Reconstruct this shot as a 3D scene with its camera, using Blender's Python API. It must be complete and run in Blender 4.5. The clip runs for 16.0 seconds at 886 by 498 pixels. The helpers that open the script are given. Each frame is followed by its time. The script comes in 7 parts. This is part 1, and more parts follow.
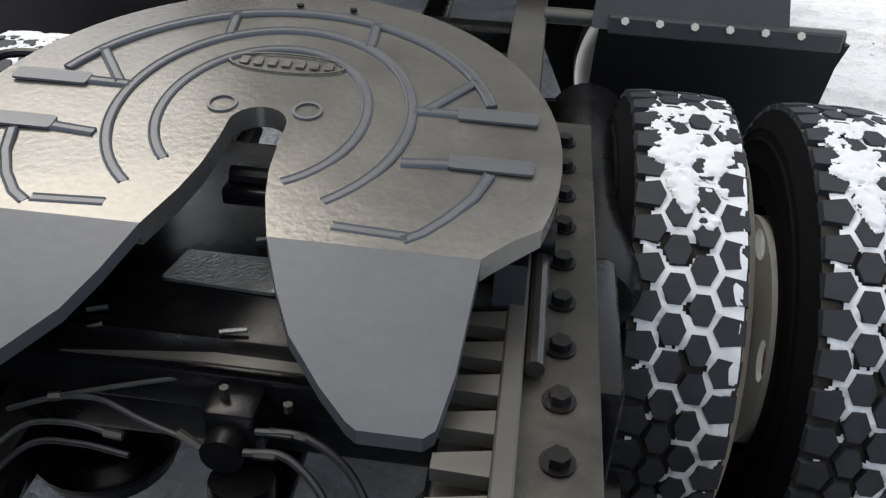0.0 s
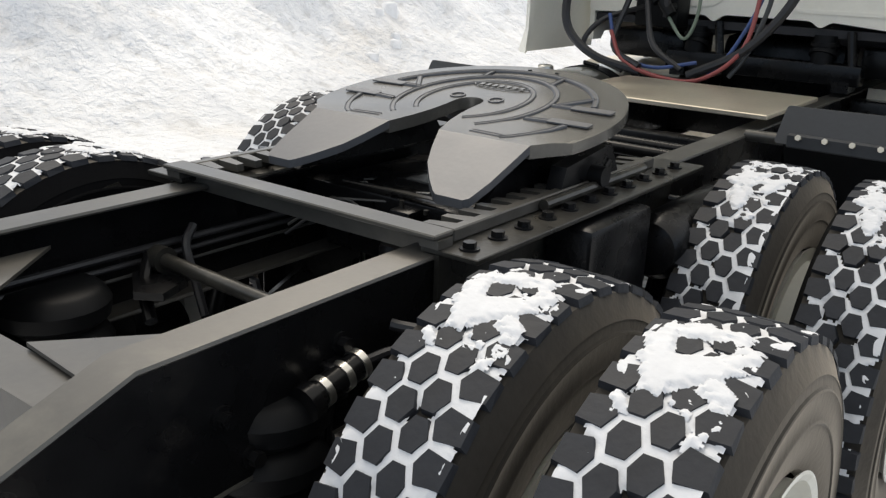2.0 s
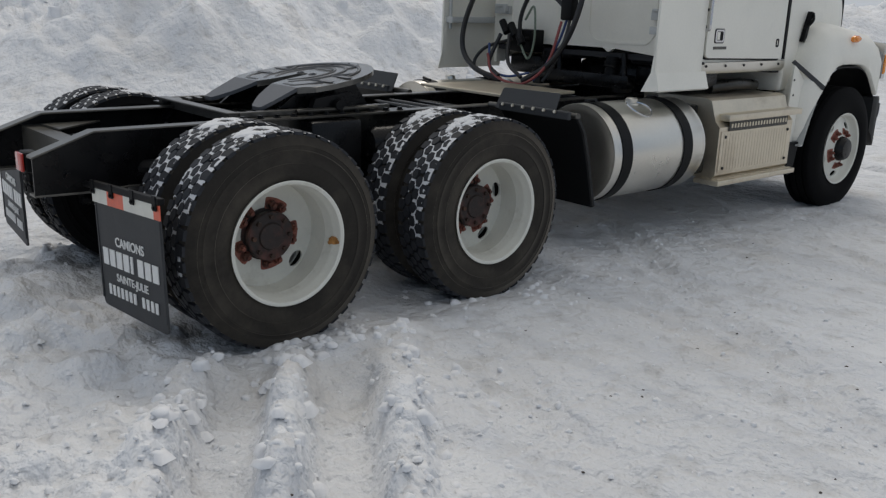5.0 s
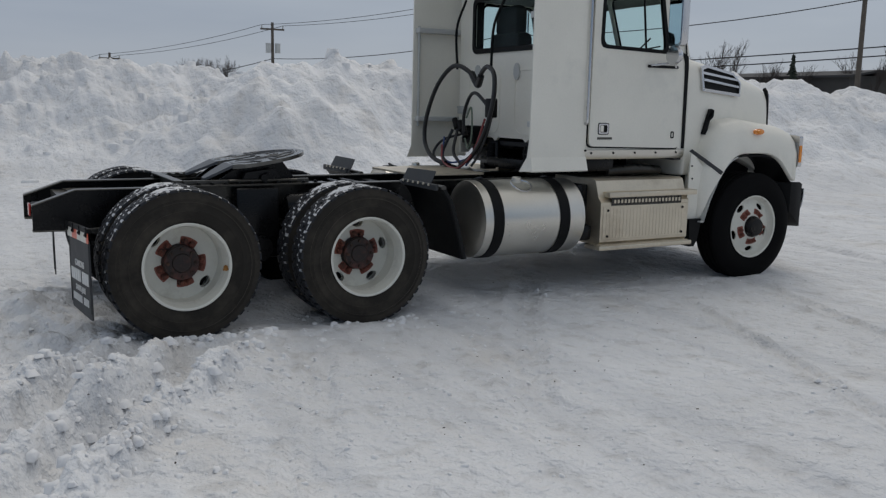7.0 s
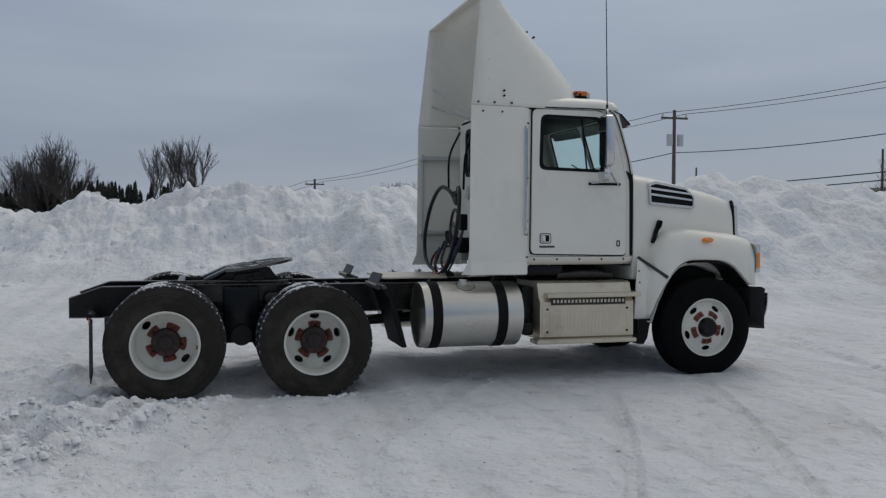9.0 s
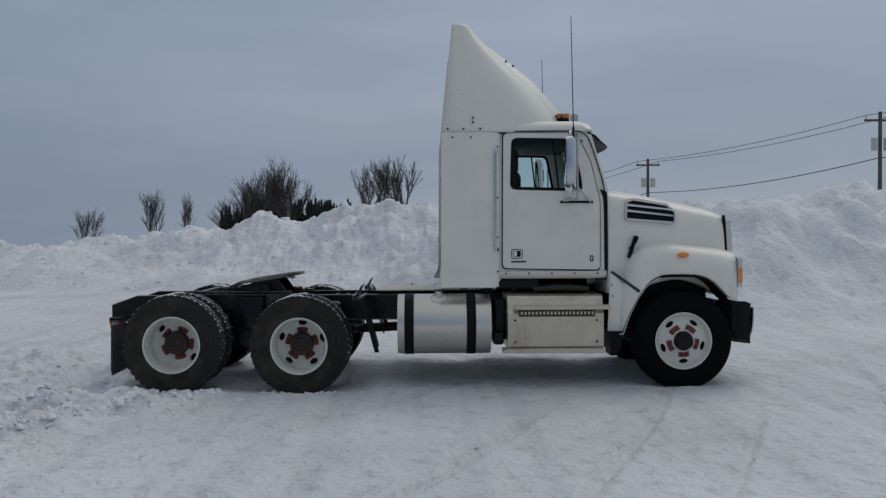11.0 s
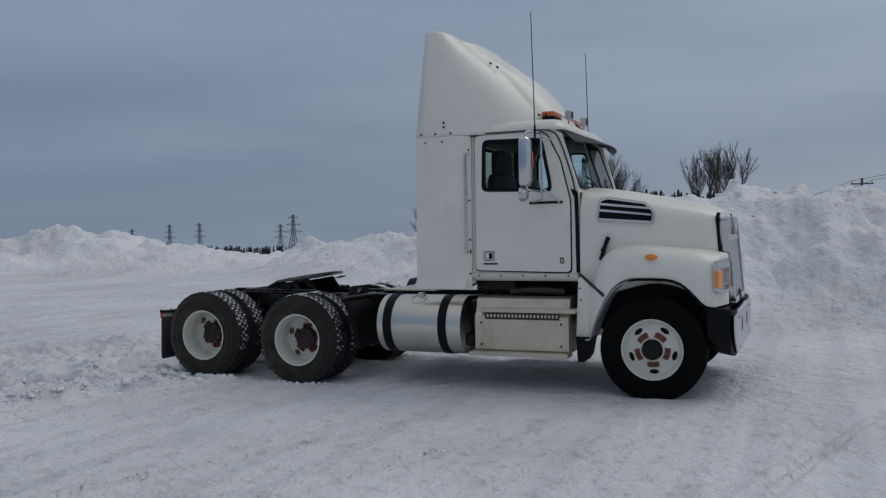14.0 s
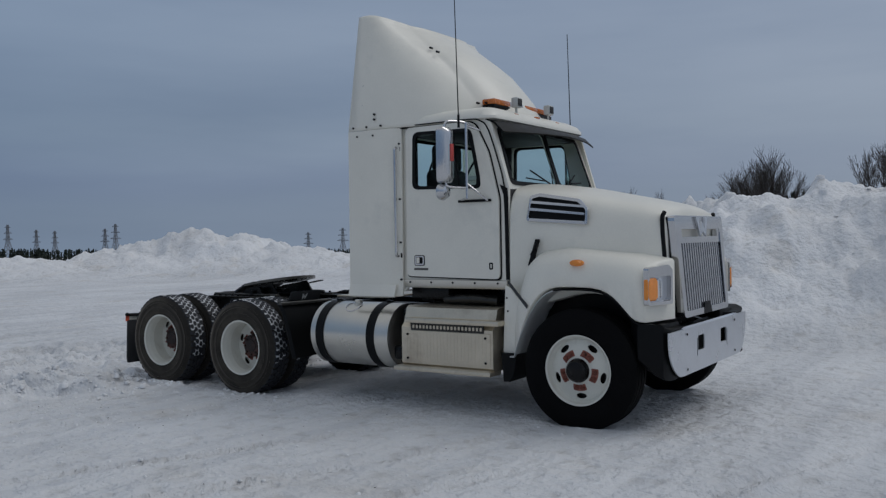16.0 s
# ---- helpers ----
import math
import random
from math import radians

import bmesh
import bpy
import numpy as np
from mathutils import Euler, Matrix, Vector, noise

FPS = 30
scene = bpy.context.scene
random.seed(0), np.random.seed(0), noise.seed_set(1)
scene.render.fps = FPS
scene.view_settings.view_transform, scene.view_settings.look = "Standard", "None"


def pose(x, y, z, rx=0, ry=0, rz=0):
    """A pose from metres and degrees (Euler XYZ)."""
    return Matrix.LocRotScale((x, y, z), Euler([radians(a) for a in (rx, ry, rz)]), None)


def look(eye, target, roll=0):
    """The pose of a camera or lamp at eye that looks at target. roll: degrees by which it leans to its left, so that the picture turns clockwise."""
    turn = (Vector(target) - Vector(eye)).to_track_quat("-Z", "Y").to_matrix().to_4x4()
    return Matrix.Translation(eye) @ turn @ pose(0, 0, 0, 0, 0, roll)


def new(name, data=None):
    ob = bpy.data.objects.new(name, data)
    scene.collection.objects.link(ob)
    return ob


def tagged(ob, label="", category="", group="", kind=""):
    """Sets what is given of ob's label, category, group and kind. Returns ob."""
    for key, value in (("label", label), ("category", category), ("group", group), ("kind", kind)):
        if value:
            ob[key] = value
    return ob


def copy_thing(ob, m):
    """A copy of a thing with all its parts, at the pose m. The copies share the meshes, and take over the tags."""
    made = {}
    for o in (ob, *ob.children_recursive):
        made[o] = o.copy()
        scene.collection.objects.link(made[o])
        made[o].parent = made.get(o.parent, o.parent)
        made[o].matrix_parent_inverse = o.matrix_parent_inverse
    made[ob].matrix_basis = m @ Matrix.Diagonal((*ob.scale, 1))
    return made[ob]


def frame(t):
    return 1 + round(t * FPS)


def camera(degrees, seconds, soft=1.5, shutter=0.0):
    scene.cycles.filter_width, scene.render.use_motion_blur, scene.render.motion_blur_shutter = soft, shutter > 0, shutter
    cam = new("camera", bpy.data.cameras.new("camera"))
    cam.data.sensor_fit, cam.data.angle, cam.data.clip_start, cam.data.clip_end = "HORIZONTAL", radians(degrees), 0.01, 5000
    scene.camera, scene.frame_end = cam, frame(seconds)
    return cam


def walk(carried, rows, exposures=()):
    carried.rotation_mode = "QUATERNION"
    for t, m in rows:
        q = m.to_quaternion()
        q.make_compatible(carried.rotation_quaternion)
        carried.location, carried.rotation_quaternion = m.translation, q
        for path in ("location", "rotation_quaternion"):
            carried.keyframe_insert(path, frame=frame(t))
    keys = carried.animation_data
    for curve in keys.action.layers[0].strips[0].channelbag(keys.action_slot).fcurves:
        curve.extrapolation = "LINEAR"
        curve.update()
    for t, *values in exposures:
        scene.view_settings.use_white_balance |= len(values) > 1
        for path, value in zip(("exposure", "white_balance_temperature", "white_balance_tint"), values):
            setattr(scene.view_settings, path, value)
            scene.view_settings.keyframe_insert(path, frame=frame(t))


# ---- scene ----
cam = camera(53.4, 16.0, soft=1.3)
PATH = [
    (0, (0.413, -0.372, 1.759), (0.255, 1.284, 0.648), 3.07),
    (0.5, (0.575, -0.584, 1.724), (0.211, 1.099, 0.707), 3.06),
    (1, (0.801, -0.790, 1.703), (0.183, 0.897, 0.825), 2.90),
    (1.5, (1.122, -0.986, 1.653), (0.177, 0.627, 0.943), 2.59),
    (2, (1.482, -1.275, 1.560), (0.351, 0.248, 0.927), 2.15),
    (2.5, (1.867, -1.542, 1.524), (0.624, -0.102, 0.906), 1.92),
    (3, (2.399, -1.693, 1.533), (1.075, -0.329, 0.911), 1.91),
    (3.5, (2.974, -1.797, 1.554), (1.601, -0.480, 0.938), 1.80),
    (4, (3.535, -1.962, 1.600), (2.121, -0.684, 0.995), 1.71),
    (4.5, (4.055, -2.070, 1.595), (2.639, -0.783, 1.012), 1.96),
    (5.0, (4.715, -2.083, 1.611), (3.260, -0.820, 1.072), 1.86),
    (7.3, (7.600, -1.165, 1.613), (5.835, -0.262, 1.354), 1.09),
    (7.5, (7.838, -1.025, 1.609), (6.047, -0.159, 1.401), 1.09),
    (8, (8.372, -0.594, 1.609), (6.525, 0.168, 1.514), 0.77),
    (8.5, (8.950, -0.193, 1.627), (7.060, 0.458, 1.553), 0.65),
    (9, (9.408, 0.289, 1.605), (7.482, 0.824, 1.543), 0.29),
    (11.5, (10.760, 3.467, 1.686), (8.763, 3.365, 1.651), -0.30),
    (12, (10.842, 4.241, 1.709), (8.857, 3.999, 1.671), -0.45),
    (12.5, (10.756, 4.976, 1.700), (8.793, 4.594, 1.661), -0.73),
    (13, (10.667, 5.684, 1.711), (8.740, 5.150, 1.672), -0.91),
    (13.5, (10.397, 6.336, 1.709), (8.514, 5.662, 1.665), -0.91),
    (14, (10.062, 6.944, 1.731), (8.218, 6.171, 1.688), -1.04),
    (14.5, (9.678, 7.492, 1.742), (7.882, 6.614, 1.700), -1.11),
    (15, (9.194, 7.984, 1.738), (7.449, 7.006, 1.701), -1.08),
    (15.5, (8.675, 8.432, 1.730), (6.973, 7.382, 1.694), -1.13),
    (16, (8.109, 8.704, 1.674), (6.446, 7.594, 1.645), -1.00),
]
EXPOSURES = [(0, 1.15, 6500, 10), (0.5, 0.88, 6600, 10), (1, 0.73, 6700, 10), (1.5, 0.8, 6800, 10), (2, 0.96, 6900, 10), (2.5, 1.07, 7000, 10), (3.5, 0.69, 6950, 10), (4.5, 0.2, 6600, 10), (7.5, -0.23, 6350, 10), (9, -0.34, 6200, 10), (12.5, -0.49, 5950, 10), (16, -0.5, 5950, 10)]
walk(cam, [(t, look(eye, target, roll)) for t, eye, target, roll in PATH], EXPOSURES)

# ---- world, sun, exposure ----
world = bpy.data.worlds.new("world")
scene.world = world
world.use_nodes = True
wn, wl = world.node_tree.nodes, world.node_tree.links
wn.clear()
w_out = wn.new("ShaderNodeOutputWorld")
w_bg = wn.new("ShaderNodeBackground")
w_sky = wn.new("ShaderNodeTexSky")
w_sky.sky_type = 'NISHITA'
w_sky.sun_disc = False
w_sky.sun_elevation = radians(52)
w_sky.sun_rotation = radians(-49)
w_co = wn.new("ShaderNodeTexCoord")
w_map = wn.new("ShaderNodeMapping")
w_map.inputs["Scale"].default_value = (1.0, 1.0, 6.5)
w_noise = wn.new("ShaderNodeTexNoise")
w_noise.inputs["Scale"].default_value = 1.3
w_noise.inputs["Detail"].default_value = 5.0
w_noise.inputs["Roughness"].default_value = 0.5
w_ramp = wn.new("ShaderNodeValToRGB")
w_ramp.color_ramp.elements[0].position = 0.34
w_ramp.color_ramp.elements[0].color = (0.84, 0.86, 0.89, 1)
w_ramp.color_ramp.elements[1].position = 0.68
w_ramp.color_ramp.elements[1].color = (1.13, 1.11, 1.08, 1)
w_scale = wn.new("ShaderNodeVectorMath")
w_scale.operation = 'SCALE'
w_scale.inputs["Scale"].default_value = 0.06
w_mix = wn.new("ShaderNodeMixRGB")
w_mix.inputs["Fac"].default_value = 0.85
wl.new(w_co.outputs["Generated"], w_map.inputs["Vector"])
wl.new(w_map.outputs["Vector"], w_noise.inputs["Vector"])
wl.new(w_noise.outputs["Fac"], w_ramp.inputs["Fac"])
wl.new(w_sky.outputs["Color"], w_scale.inputs[0])
wl.new(w_scale.outputs["Vector"], w_mix.inputs[1])
w_tone = wn.new("ShaderNodeValToRGB")
w_tone.color_ramp.elements[0].position = 0.18
w_tone.color_ramp.elements[0].color = (0.255, 0.340, 0.462, 1)
w_tone.color_ramp.elements[1].position = 0.80
w_tone.color_ramp.elements[1].color = (0.505, 0.555, 0.630, 1)
w_cloud = wn.new("ShaderNodeMixRGB")
w_cloud.blend_type = 'MULTIPLY'
w_cloud.inputs["Fac"].default_value = 1.0
wl.new(w_tone.outputs["Color"], w_cloud.inputs[1])
wl.new(w_ramp.outputs["Color"], w_cloud.inputs[2])
w_high = wn.new("ShaderNodeMixRGB")
w_high.inputs[2].default_value = (0.43, 0.425, 0.41, 1)
wl.new(w_cloud.outputs["Color"], w_high.inputs[1])
wl.new(w_high.outputs["Color"], w_mix.inputs[2])
w_dot = wn.new("ShaderNodeVectorMath")
w_dot.operation = 'DOT_PRODUCT'
w_dot.inputs[1].default_value = (-0.50, 0.78, 0.38)
w_rng = wn.new("ShaderNodeMapRange")
w_rng.inputs["From Min"].default_value, w_rng.inputs["From Max"].default_value = -1.0, 1.0
w_rng.inputs["To Min"].default_value, w_rng.inputs["To Max"].default_value = 0.0, 1.0
w_glow = wn.new("ShaderNodeVectorMath")
w_glow.operation = 'SCALE'
wl.new(w_co.outputs["Generated"], w_dot.inputs[0])
wl.new(w_dot.outputs["Value"], w_rng.inputs["Value"])
wl.new(w_mix.outputs["Color"], w_glow.inputs[0])
w_sep = wn.new("ShaderNodeSeparateXYZ")
w_zen = wn.new("ShaderNodeMapRange")
w_zen.inputs["From Min"].default_value, w_zen.inputs["From Max"].default_value = 0.12, 1.0
w_zen.inputs["To Min"].default_value, w_zen.inputs["To Max"].default_value = 0.90, 1.62
wl.new(w_co.outputs["Generated"], w_sep.inputs["Vector"])
wl.new(w_sep.outputs["Z"], w_zen.inputs["Value"])
w_over = wn.new("ShaderNodeMapRange")
w_over.inputs["From Min"].default_value, w_over.inputs["From Max"].default_value = 0.30, 0.75
wl.new(w_sep.outputs["Z"], w_over.inputs["Value"])
wl.new(w_over.outputs["Result"], w_high.inputs["Fac"])
wl.new(w_zen.outputs["Result"], w_glow.inputs["Scale"])
wl.new(w_rng.outputs["Result"], w_tone.inputs["Fac"])
# long flat cloud bands low over the land, strongest away from the bright side
w_warp = wn.new("ShaderNodeMath")
w_warp.operation = 'MULTIPLY_ADD'
w_warp.inputs[1].default_value = 0.10
wl.new(w_noise.outputs["Fac"], w_warp.inputs[0])
wl.new(w_sep.outputs["Z"], w_warp.inputs[2])
w_band = wn.new("ShaderNodeValToRGB")
w_band.color_ramp.interpolation = 'B_SPLINE'
for w_pos, w_lum in ((0.085, 0.94), (0.115, 0.78), (0.150, 0.92), (0.205, 1.14), (0.30, 1.0), (0.42, 1.0)):
    w_el = w_band.color_ramp.elements.new(w_pos)
    w_el.color = (w_lum, w_lum, w_lum * 0.5 + 0.5, 1)
w_band.color_ramp.elements[0].color = (1.08, 1.08, 1.04, 1)
w_band.color_ramp.elements[-1].color = (1, 1, 1, 1)
wl.new(w_warp.outputs[0], w_band.inputs["Fac"])
w_side = wn.new("ShaderNodeMath")
w_side.operation = 'SUBTRACT'
w_side.inputs[0].default_value = 1.0
wl.new(w_rng.outputs["Result"], w_side.inputs[1])
w_strip = wn.new("ShaderNodeMixRGB")
w_strip.blend_type = 'MULTIPLY'
wl.new(w_side.outputs[0], w_strip.inputs["Fac"])
wl.new(w_glow.outputs["Vector"], w_strip.inputs[1])
wl.new(w_band.outputs["Color"], w_strip.inputs[2])
wl.new(w_strip.outputs["Color"], w_bg.inputs["Color"])
w_bg.inputs["Strength"].default_value = 1.0
wl.new(w_bg.outputs["Background"], w_out.inputs["Surface"])
sun = new("sun", bpy.data.lights.new("sun", 'SUN'))
sun.data.energy, sun.data.angle, sun.data.color = 0.9, radians(35), (1.0, 0.93, 0.83)
sun.matrix_world = look((-8, 7, 14), (0, 0, 0))


# ---- materials ----
def mat(name, color, rough=0.5, metal=0.0, var=0.12, scale=6.0, bump=0.0, fine=60.0, second=None, amount=0.5, coat=0.0, rough_var=0.1, spec=0.5):
    """A noise-varied surface. second: a colour of wear or dirt that shows in patches."""
    m = bpy.data.materials.new(name)
    m.use_nodes = True
    n, l = m.node_tree.nodes, m.node_tree.links
    b = n["Principled BSDF"]
    co = n.new("ShaderNodeTexCoord")
    big, small = n.new("ShaderNodeTexNoise"), n.new("ShaderNodeTexNoise")
    big.inputs["Scale"].default_value, big.inputs["Detail"].default_value = scale, 6
    small.inputs["Scale"].default_value, small.inputs["Detail"].default_value = fine, 4
    for t in (big, small):
        l.new(co.outputs["Object"], t.inputs["Vector"])
    ramp = n.new("ShaderNodeValToRGB")
    ramp.color_ramp.elements[0].position, ramp.color_ramp.elements[1].position = 0.3, 0.7
    ramp.color_ramp.elements[0].color = (*[c * (1 - var) for c in color], 1)
    ramp.color_ramp.elements[1].color = (*[min(1, c * (1 + var)) for c in color], 1)
    mean = n.new("ShaderNodeMath")
    mean.operation = 'MULTIPLY_ADD'
    mean.inputs[1].default_value = 0.65
    l.new(big.outputs["Fac"], mean.inputs[0])
    sub = n.new("ShaderNodeMath")
    sub.operation = 'MULTIPLY'
    sub.inputs[1].default_value = 0.35
    l.new(small.outputs["Fac"], sub.inputs[0])
    l.new(sub.outputs[0], mean.inputs[2])
    l.new(mean.outputs[0], ramp.inputs["Fac"])
    col = ramp.outputs["Color"]
    if second:
        patch = n.new("ShaderNodeTexNoise")
        patch.inputs["Scale"].default_value, patch.inputs["Detail"].default_value = scale * 0.55, 8
        patch.inputs["Roughness"].default_value = 0.65
        off = n.new("ShaderNodeMapping")
        off.inputs["Location"].default_value = (3.1, 7.7, 1.3)
        l.new(co.outputs["Object"], off.inputs["Vector"])
        l.new(off.outputs["Vector"], patch.inputs["Vector"])
        edge = n.new("ShaderNodeValToRGB")
        edge.color_ramp.elements[0].position, edge.color_ramp.elements[1].position = 0.62 - 0.3 * amount, 0.8 - 0.3 * amount
        l.new(patch.outputs["Fac"], edge.inputs["Fac"])
        mx = n.new("ShaderNodeMixRGB")
        mx.inputs[2].default_value = (*second, 1)
        l.new(edge.outputs["Color"], mx.inputs["Fac"])
        l.new(col, mx.inputs[1])
        col = mx.outputs["Color"]
    l.new(col, b.inputs["Base Color"])
    rr = n.new("ShaderNodeMapRange")
    rr.inputs["To Min"].default_value, rr.inputs["To Max"].default_value = max(0.02, rough - rough_var), min(1, rough + rough_var)
    l.new(big.outputs["Fac"], rr.inputs["Value"])
    l.new(rr.outputs["Result"], b.inputs["Roughness"])
    b.inputs["Metallic"].default_value = metal
    b.inputs["Coat Weight"].default_value = coat
    b.inputs["Specular IOR Level"].default_value = spec
    if bump:
        bp = n.new("ShaderNodeBump")
        bp.inputs["Strength"].default_value, bp.inputs["Distance"].default_value = min(1, bump), 0.01
        l.new(mean.outputs[0], bp.inputs["Height"])
        l.new(bp.outputs["Normal"], b.inputs["Normal"])
    return m


WHITE = mat("white_paint", (0.82, 0.795, 0.71), 0.42, var=0.05, scale=2.5, coat=0.12, second=(0.70, 0.685, 0.62), amount=0.2)
GREY = mat("grey_inner_fibreglass", (0.50, 0.51, 0.50), 0.55, var=0.08, scale=4)
BLACK = mat("black_chassis_paint", (0.005, 0.005, 0.0055), 0.28, var=0.3, scale=9, bump=0.12, second=(0.016, 0.015, 0.014), amount=0.2, rough_var=0.12, spec=0.25)
# black paint lightened for the sky that upturned flanges mirror
FLANGE = mat("sky_paled_worn_paint", (0.085, 0.081, 0.073), 0.32, metal=0.4, var=0.14, scale=5, bump=0.06, second=(0.14, 0.132, 0.112), amount=0.3)
PLATE = mat("dark_greased_steel_plate", (0.150, 0.144, 0.132), 0.24, metal=0.55, var=0.2, scale=4, bump=0.12, fine=90, second=(0.08, 0.077, 0.073), amount=0.25)
# raised metal colour stands in for sky glinting on black steel
GLINTSTEEL = mat("glint_bright_steel", (0.30, 0.30, 0.29), 0.25, metal=0.7, var=0.2, scale=12, bump=0.5, fine=180)
RAMP = mat("painted_ramp_steel", (0.085, 0.089, 0.098), 0.42, metal=0.4, var=0.12, scale=7, bump=0.1)
RUBBER = mat("tyre_rubber", (0.022, 0.024, 0.029), 0.62, var=0.25, scale=14, bump=0.25, spec=0.3)
WALL = mat("dusty_tyre_sidewall", (0.026, 0.0235, 0.0205), 0.8, var=0.25, scale=5, bump=0.2, second=(0.056, 0.049, 0.040), amount=0.5, spec=0.15)
WALL_BSDF = WALL.node_tree.nodes["Principled BSDF"]
WALL_BSDF.inputs["Sheen Weight"].default_value = 0.75
WALL_BSDF.inputs["Sheen Roughness"].default_value = 0.42
WALL_BSDF.inputs["Sheen Tint"].default_value = (0.62, 0.55, 0.46, 1)
STEER = mat("plain_black_tyre", (0.005, 0.005, 0.0054), 0.75, var=0.25, scale=6, bump=0.15, spec=0.07)
OILSTEEL = mat("oily_black_steel", (0.045, 0.043, 0.038), 0.30, metal=0.5, var=0.3, scale=9, bump=0.15, second=(0.09, 0.085, 0.07), amount=0.25)
RIM = mat("white_rim_enamel", (0.70, 0.69, 0.62), 0.42, var=0.06, scale=6, second=(0.48, 0.45, 0.38), amount=0.2)
RUST = mat("rusted_iron", (0.045, 0.027, 0.020), 0.85, var=0.5, scale=16, bump=0.7, second=(0.10, 0.048, 0.030), amount=0.42)
HUBRUST = mat("dark_oily_rust", (0.022, 0.014, 0.012), 0.6, var=0.5, scale=14, bump=0.5, second=(0.10, 0.035, 0.026), amount=0.35)
REDRUST = mat("red_rust", (0.26, 0.085, 0.060), 0.8, var=0.4, scale=20, bump=0.5, second=(0.34, 0.17, 0.14), amount=0.35)
ORANGERUST = mat("orange_rust", (0.46, 0.22, 0.06), 0.9, var=0.4, scale=30, bump=0.3, second=(0.20, 0.08, 0.02), amount=0.5)
NUTRUST = mat("brown_red_rust", (0.17, 0.055, 0.036), 0.8, var=0.5, scale=25, bump=0.5, second=(0.05, 0.03, 0.024), amount=0.45)
ALU = mat("polished_aluminium", (0.66, 0.64, 0.585), 0.31, metal=0.95, var=0.06, scale=3, second=(0.60, 0.58, 0.54), amount=0.1)
TREADPLATE = mat("weathered_aluminium", (0.66, 0.59, 0.47), 0.38, metal=0.8, var=0.1, scale=5, bump=0.08, second=(0.50, 0.43, 0.33), amount=0.3)
CHROME = mat("chrome", (0.60, 0.60, 0.61), 0.14, metal=1.0, var=0.04, scale=8, rough_var=0.05)
BUMPER = mat("brushed_bumper_steel", (0.62, 0.64, 0.68), 0.30, metal=0.85, var=0.08, scale=5)
PLASTIC = mat("black_plastic", (0.0045, 0.0048, 0.0054), 0.5, var=0.2, scale=10, bump=0.15, spec=0.16)
FLAP = mat("grey_black_rubber_flap", (0.034, 0.036, 0.039), 0.6, var=0.15, scale=8, bump=0.15)
HOSE = mat("black_hose", (0.015, 0.015, 0.017), 0.45, var=0.2, scale=30)
GREYHOSE = mat("grey_braided_hose", (0.035, 0.035, 0.034), 0.4, var=0.2, scale=40)
RED = mat("red_hose", (0.26, 0.055, 0.05), 0.45, var=0.1, scale=20)
BLUE = mat("blue_hose", (0.035, 0.07, 0.20), 0.45, var=0.1, scale=20)
GREEN = mat("green_hose", (0.16, 0.20, 0.15), 0.5, var=0.1, scale=20)
AMBER = mat("amber_lens", (0.85, 0.28, 0.03), 0.2, var=0.08, scale=30, coat=0.5)
DEEPAMBER = mat("deep_amber_lens", (0.55, 0.15, 0.02), 0.25, var=0.1, scale=30, coat=0.4)
REDLENS = mat("red_lens", (0.50, 0.05, 0.04), 0.2, var=0.1, scale=30, coat=0.5)
TAPERED = mat("red_reflective_tape", (0.70, 0.13, 0.07), 0.4, var=0.08, scale=30)
TAPEWHITE = mat("white_reflective_tape", (0.66, 0.65, 0.58), 0.4, var=0.08, scale=20)
LETTER = mat("white_lettering", (0.75, 0.75, 0.73), 0.6, var=0.04, scale=30)
INTERIOR = mat("dark_cab_trim", (0.022, 0.022, 0.025), 0.7, var=0.2, scale=12)
WOOD = mat("pole_timber", (0.10, 0.085, 0.07), 0.85, var=0.25, scale=5, bump=0.3)
BARK = mat("bare_branches", (0.07, 0.06, 0.055), 0.9, var=0.3, scale=3)
FIR = mat("dark_conifer", (0.022, 0.030, 0.022), 0.9, var=0.3, scale=2)
STEELFAR = mat("galvanised_pylon_steel", (0.16, 0.17, 0.19), 0.6, var=0.1, scale=0.5)
WIRE = mat("overhead_cable", (0.03, 0.03, 0.032), 0.6, var=0.1, scale=2)
TYRESNOW = mat("packed_snow", (0.68, 0.69, 0.71), 0.8, var=0.06, scale=25, bump=0.4)
CLOD = mat("snow_lump", (0.76, 0.77, 0.79), 0.8, var=0.06, scale=20, bump=0.25)

GLASS = bpy.data.materials.new("tinted_glass")
GLASS.use_nodes = True
gb = GLASS.node_tree.nodes["Principled BSDF"]
gb.inputs["Base Color"].default_value = (0.86, 0.97, 0.95, 1)
gb.inputs["Roughness"].default_value = 0.02
gb.inputs["Transmission Weight"].default_value = 1.0
gb.inputs["IOR"].default_value = 1.05

LENS = mat("clear_lamp_glass", (0.75, 0.76, 0.78), 0.1, metal=0.6, var=0.05, scale=30)
MIRROR = mat("mirror_glass", (0.85, 0.87, 0.9), 0.03, metal=1.0, var=0.01, scale=5, rough_var=0.01)


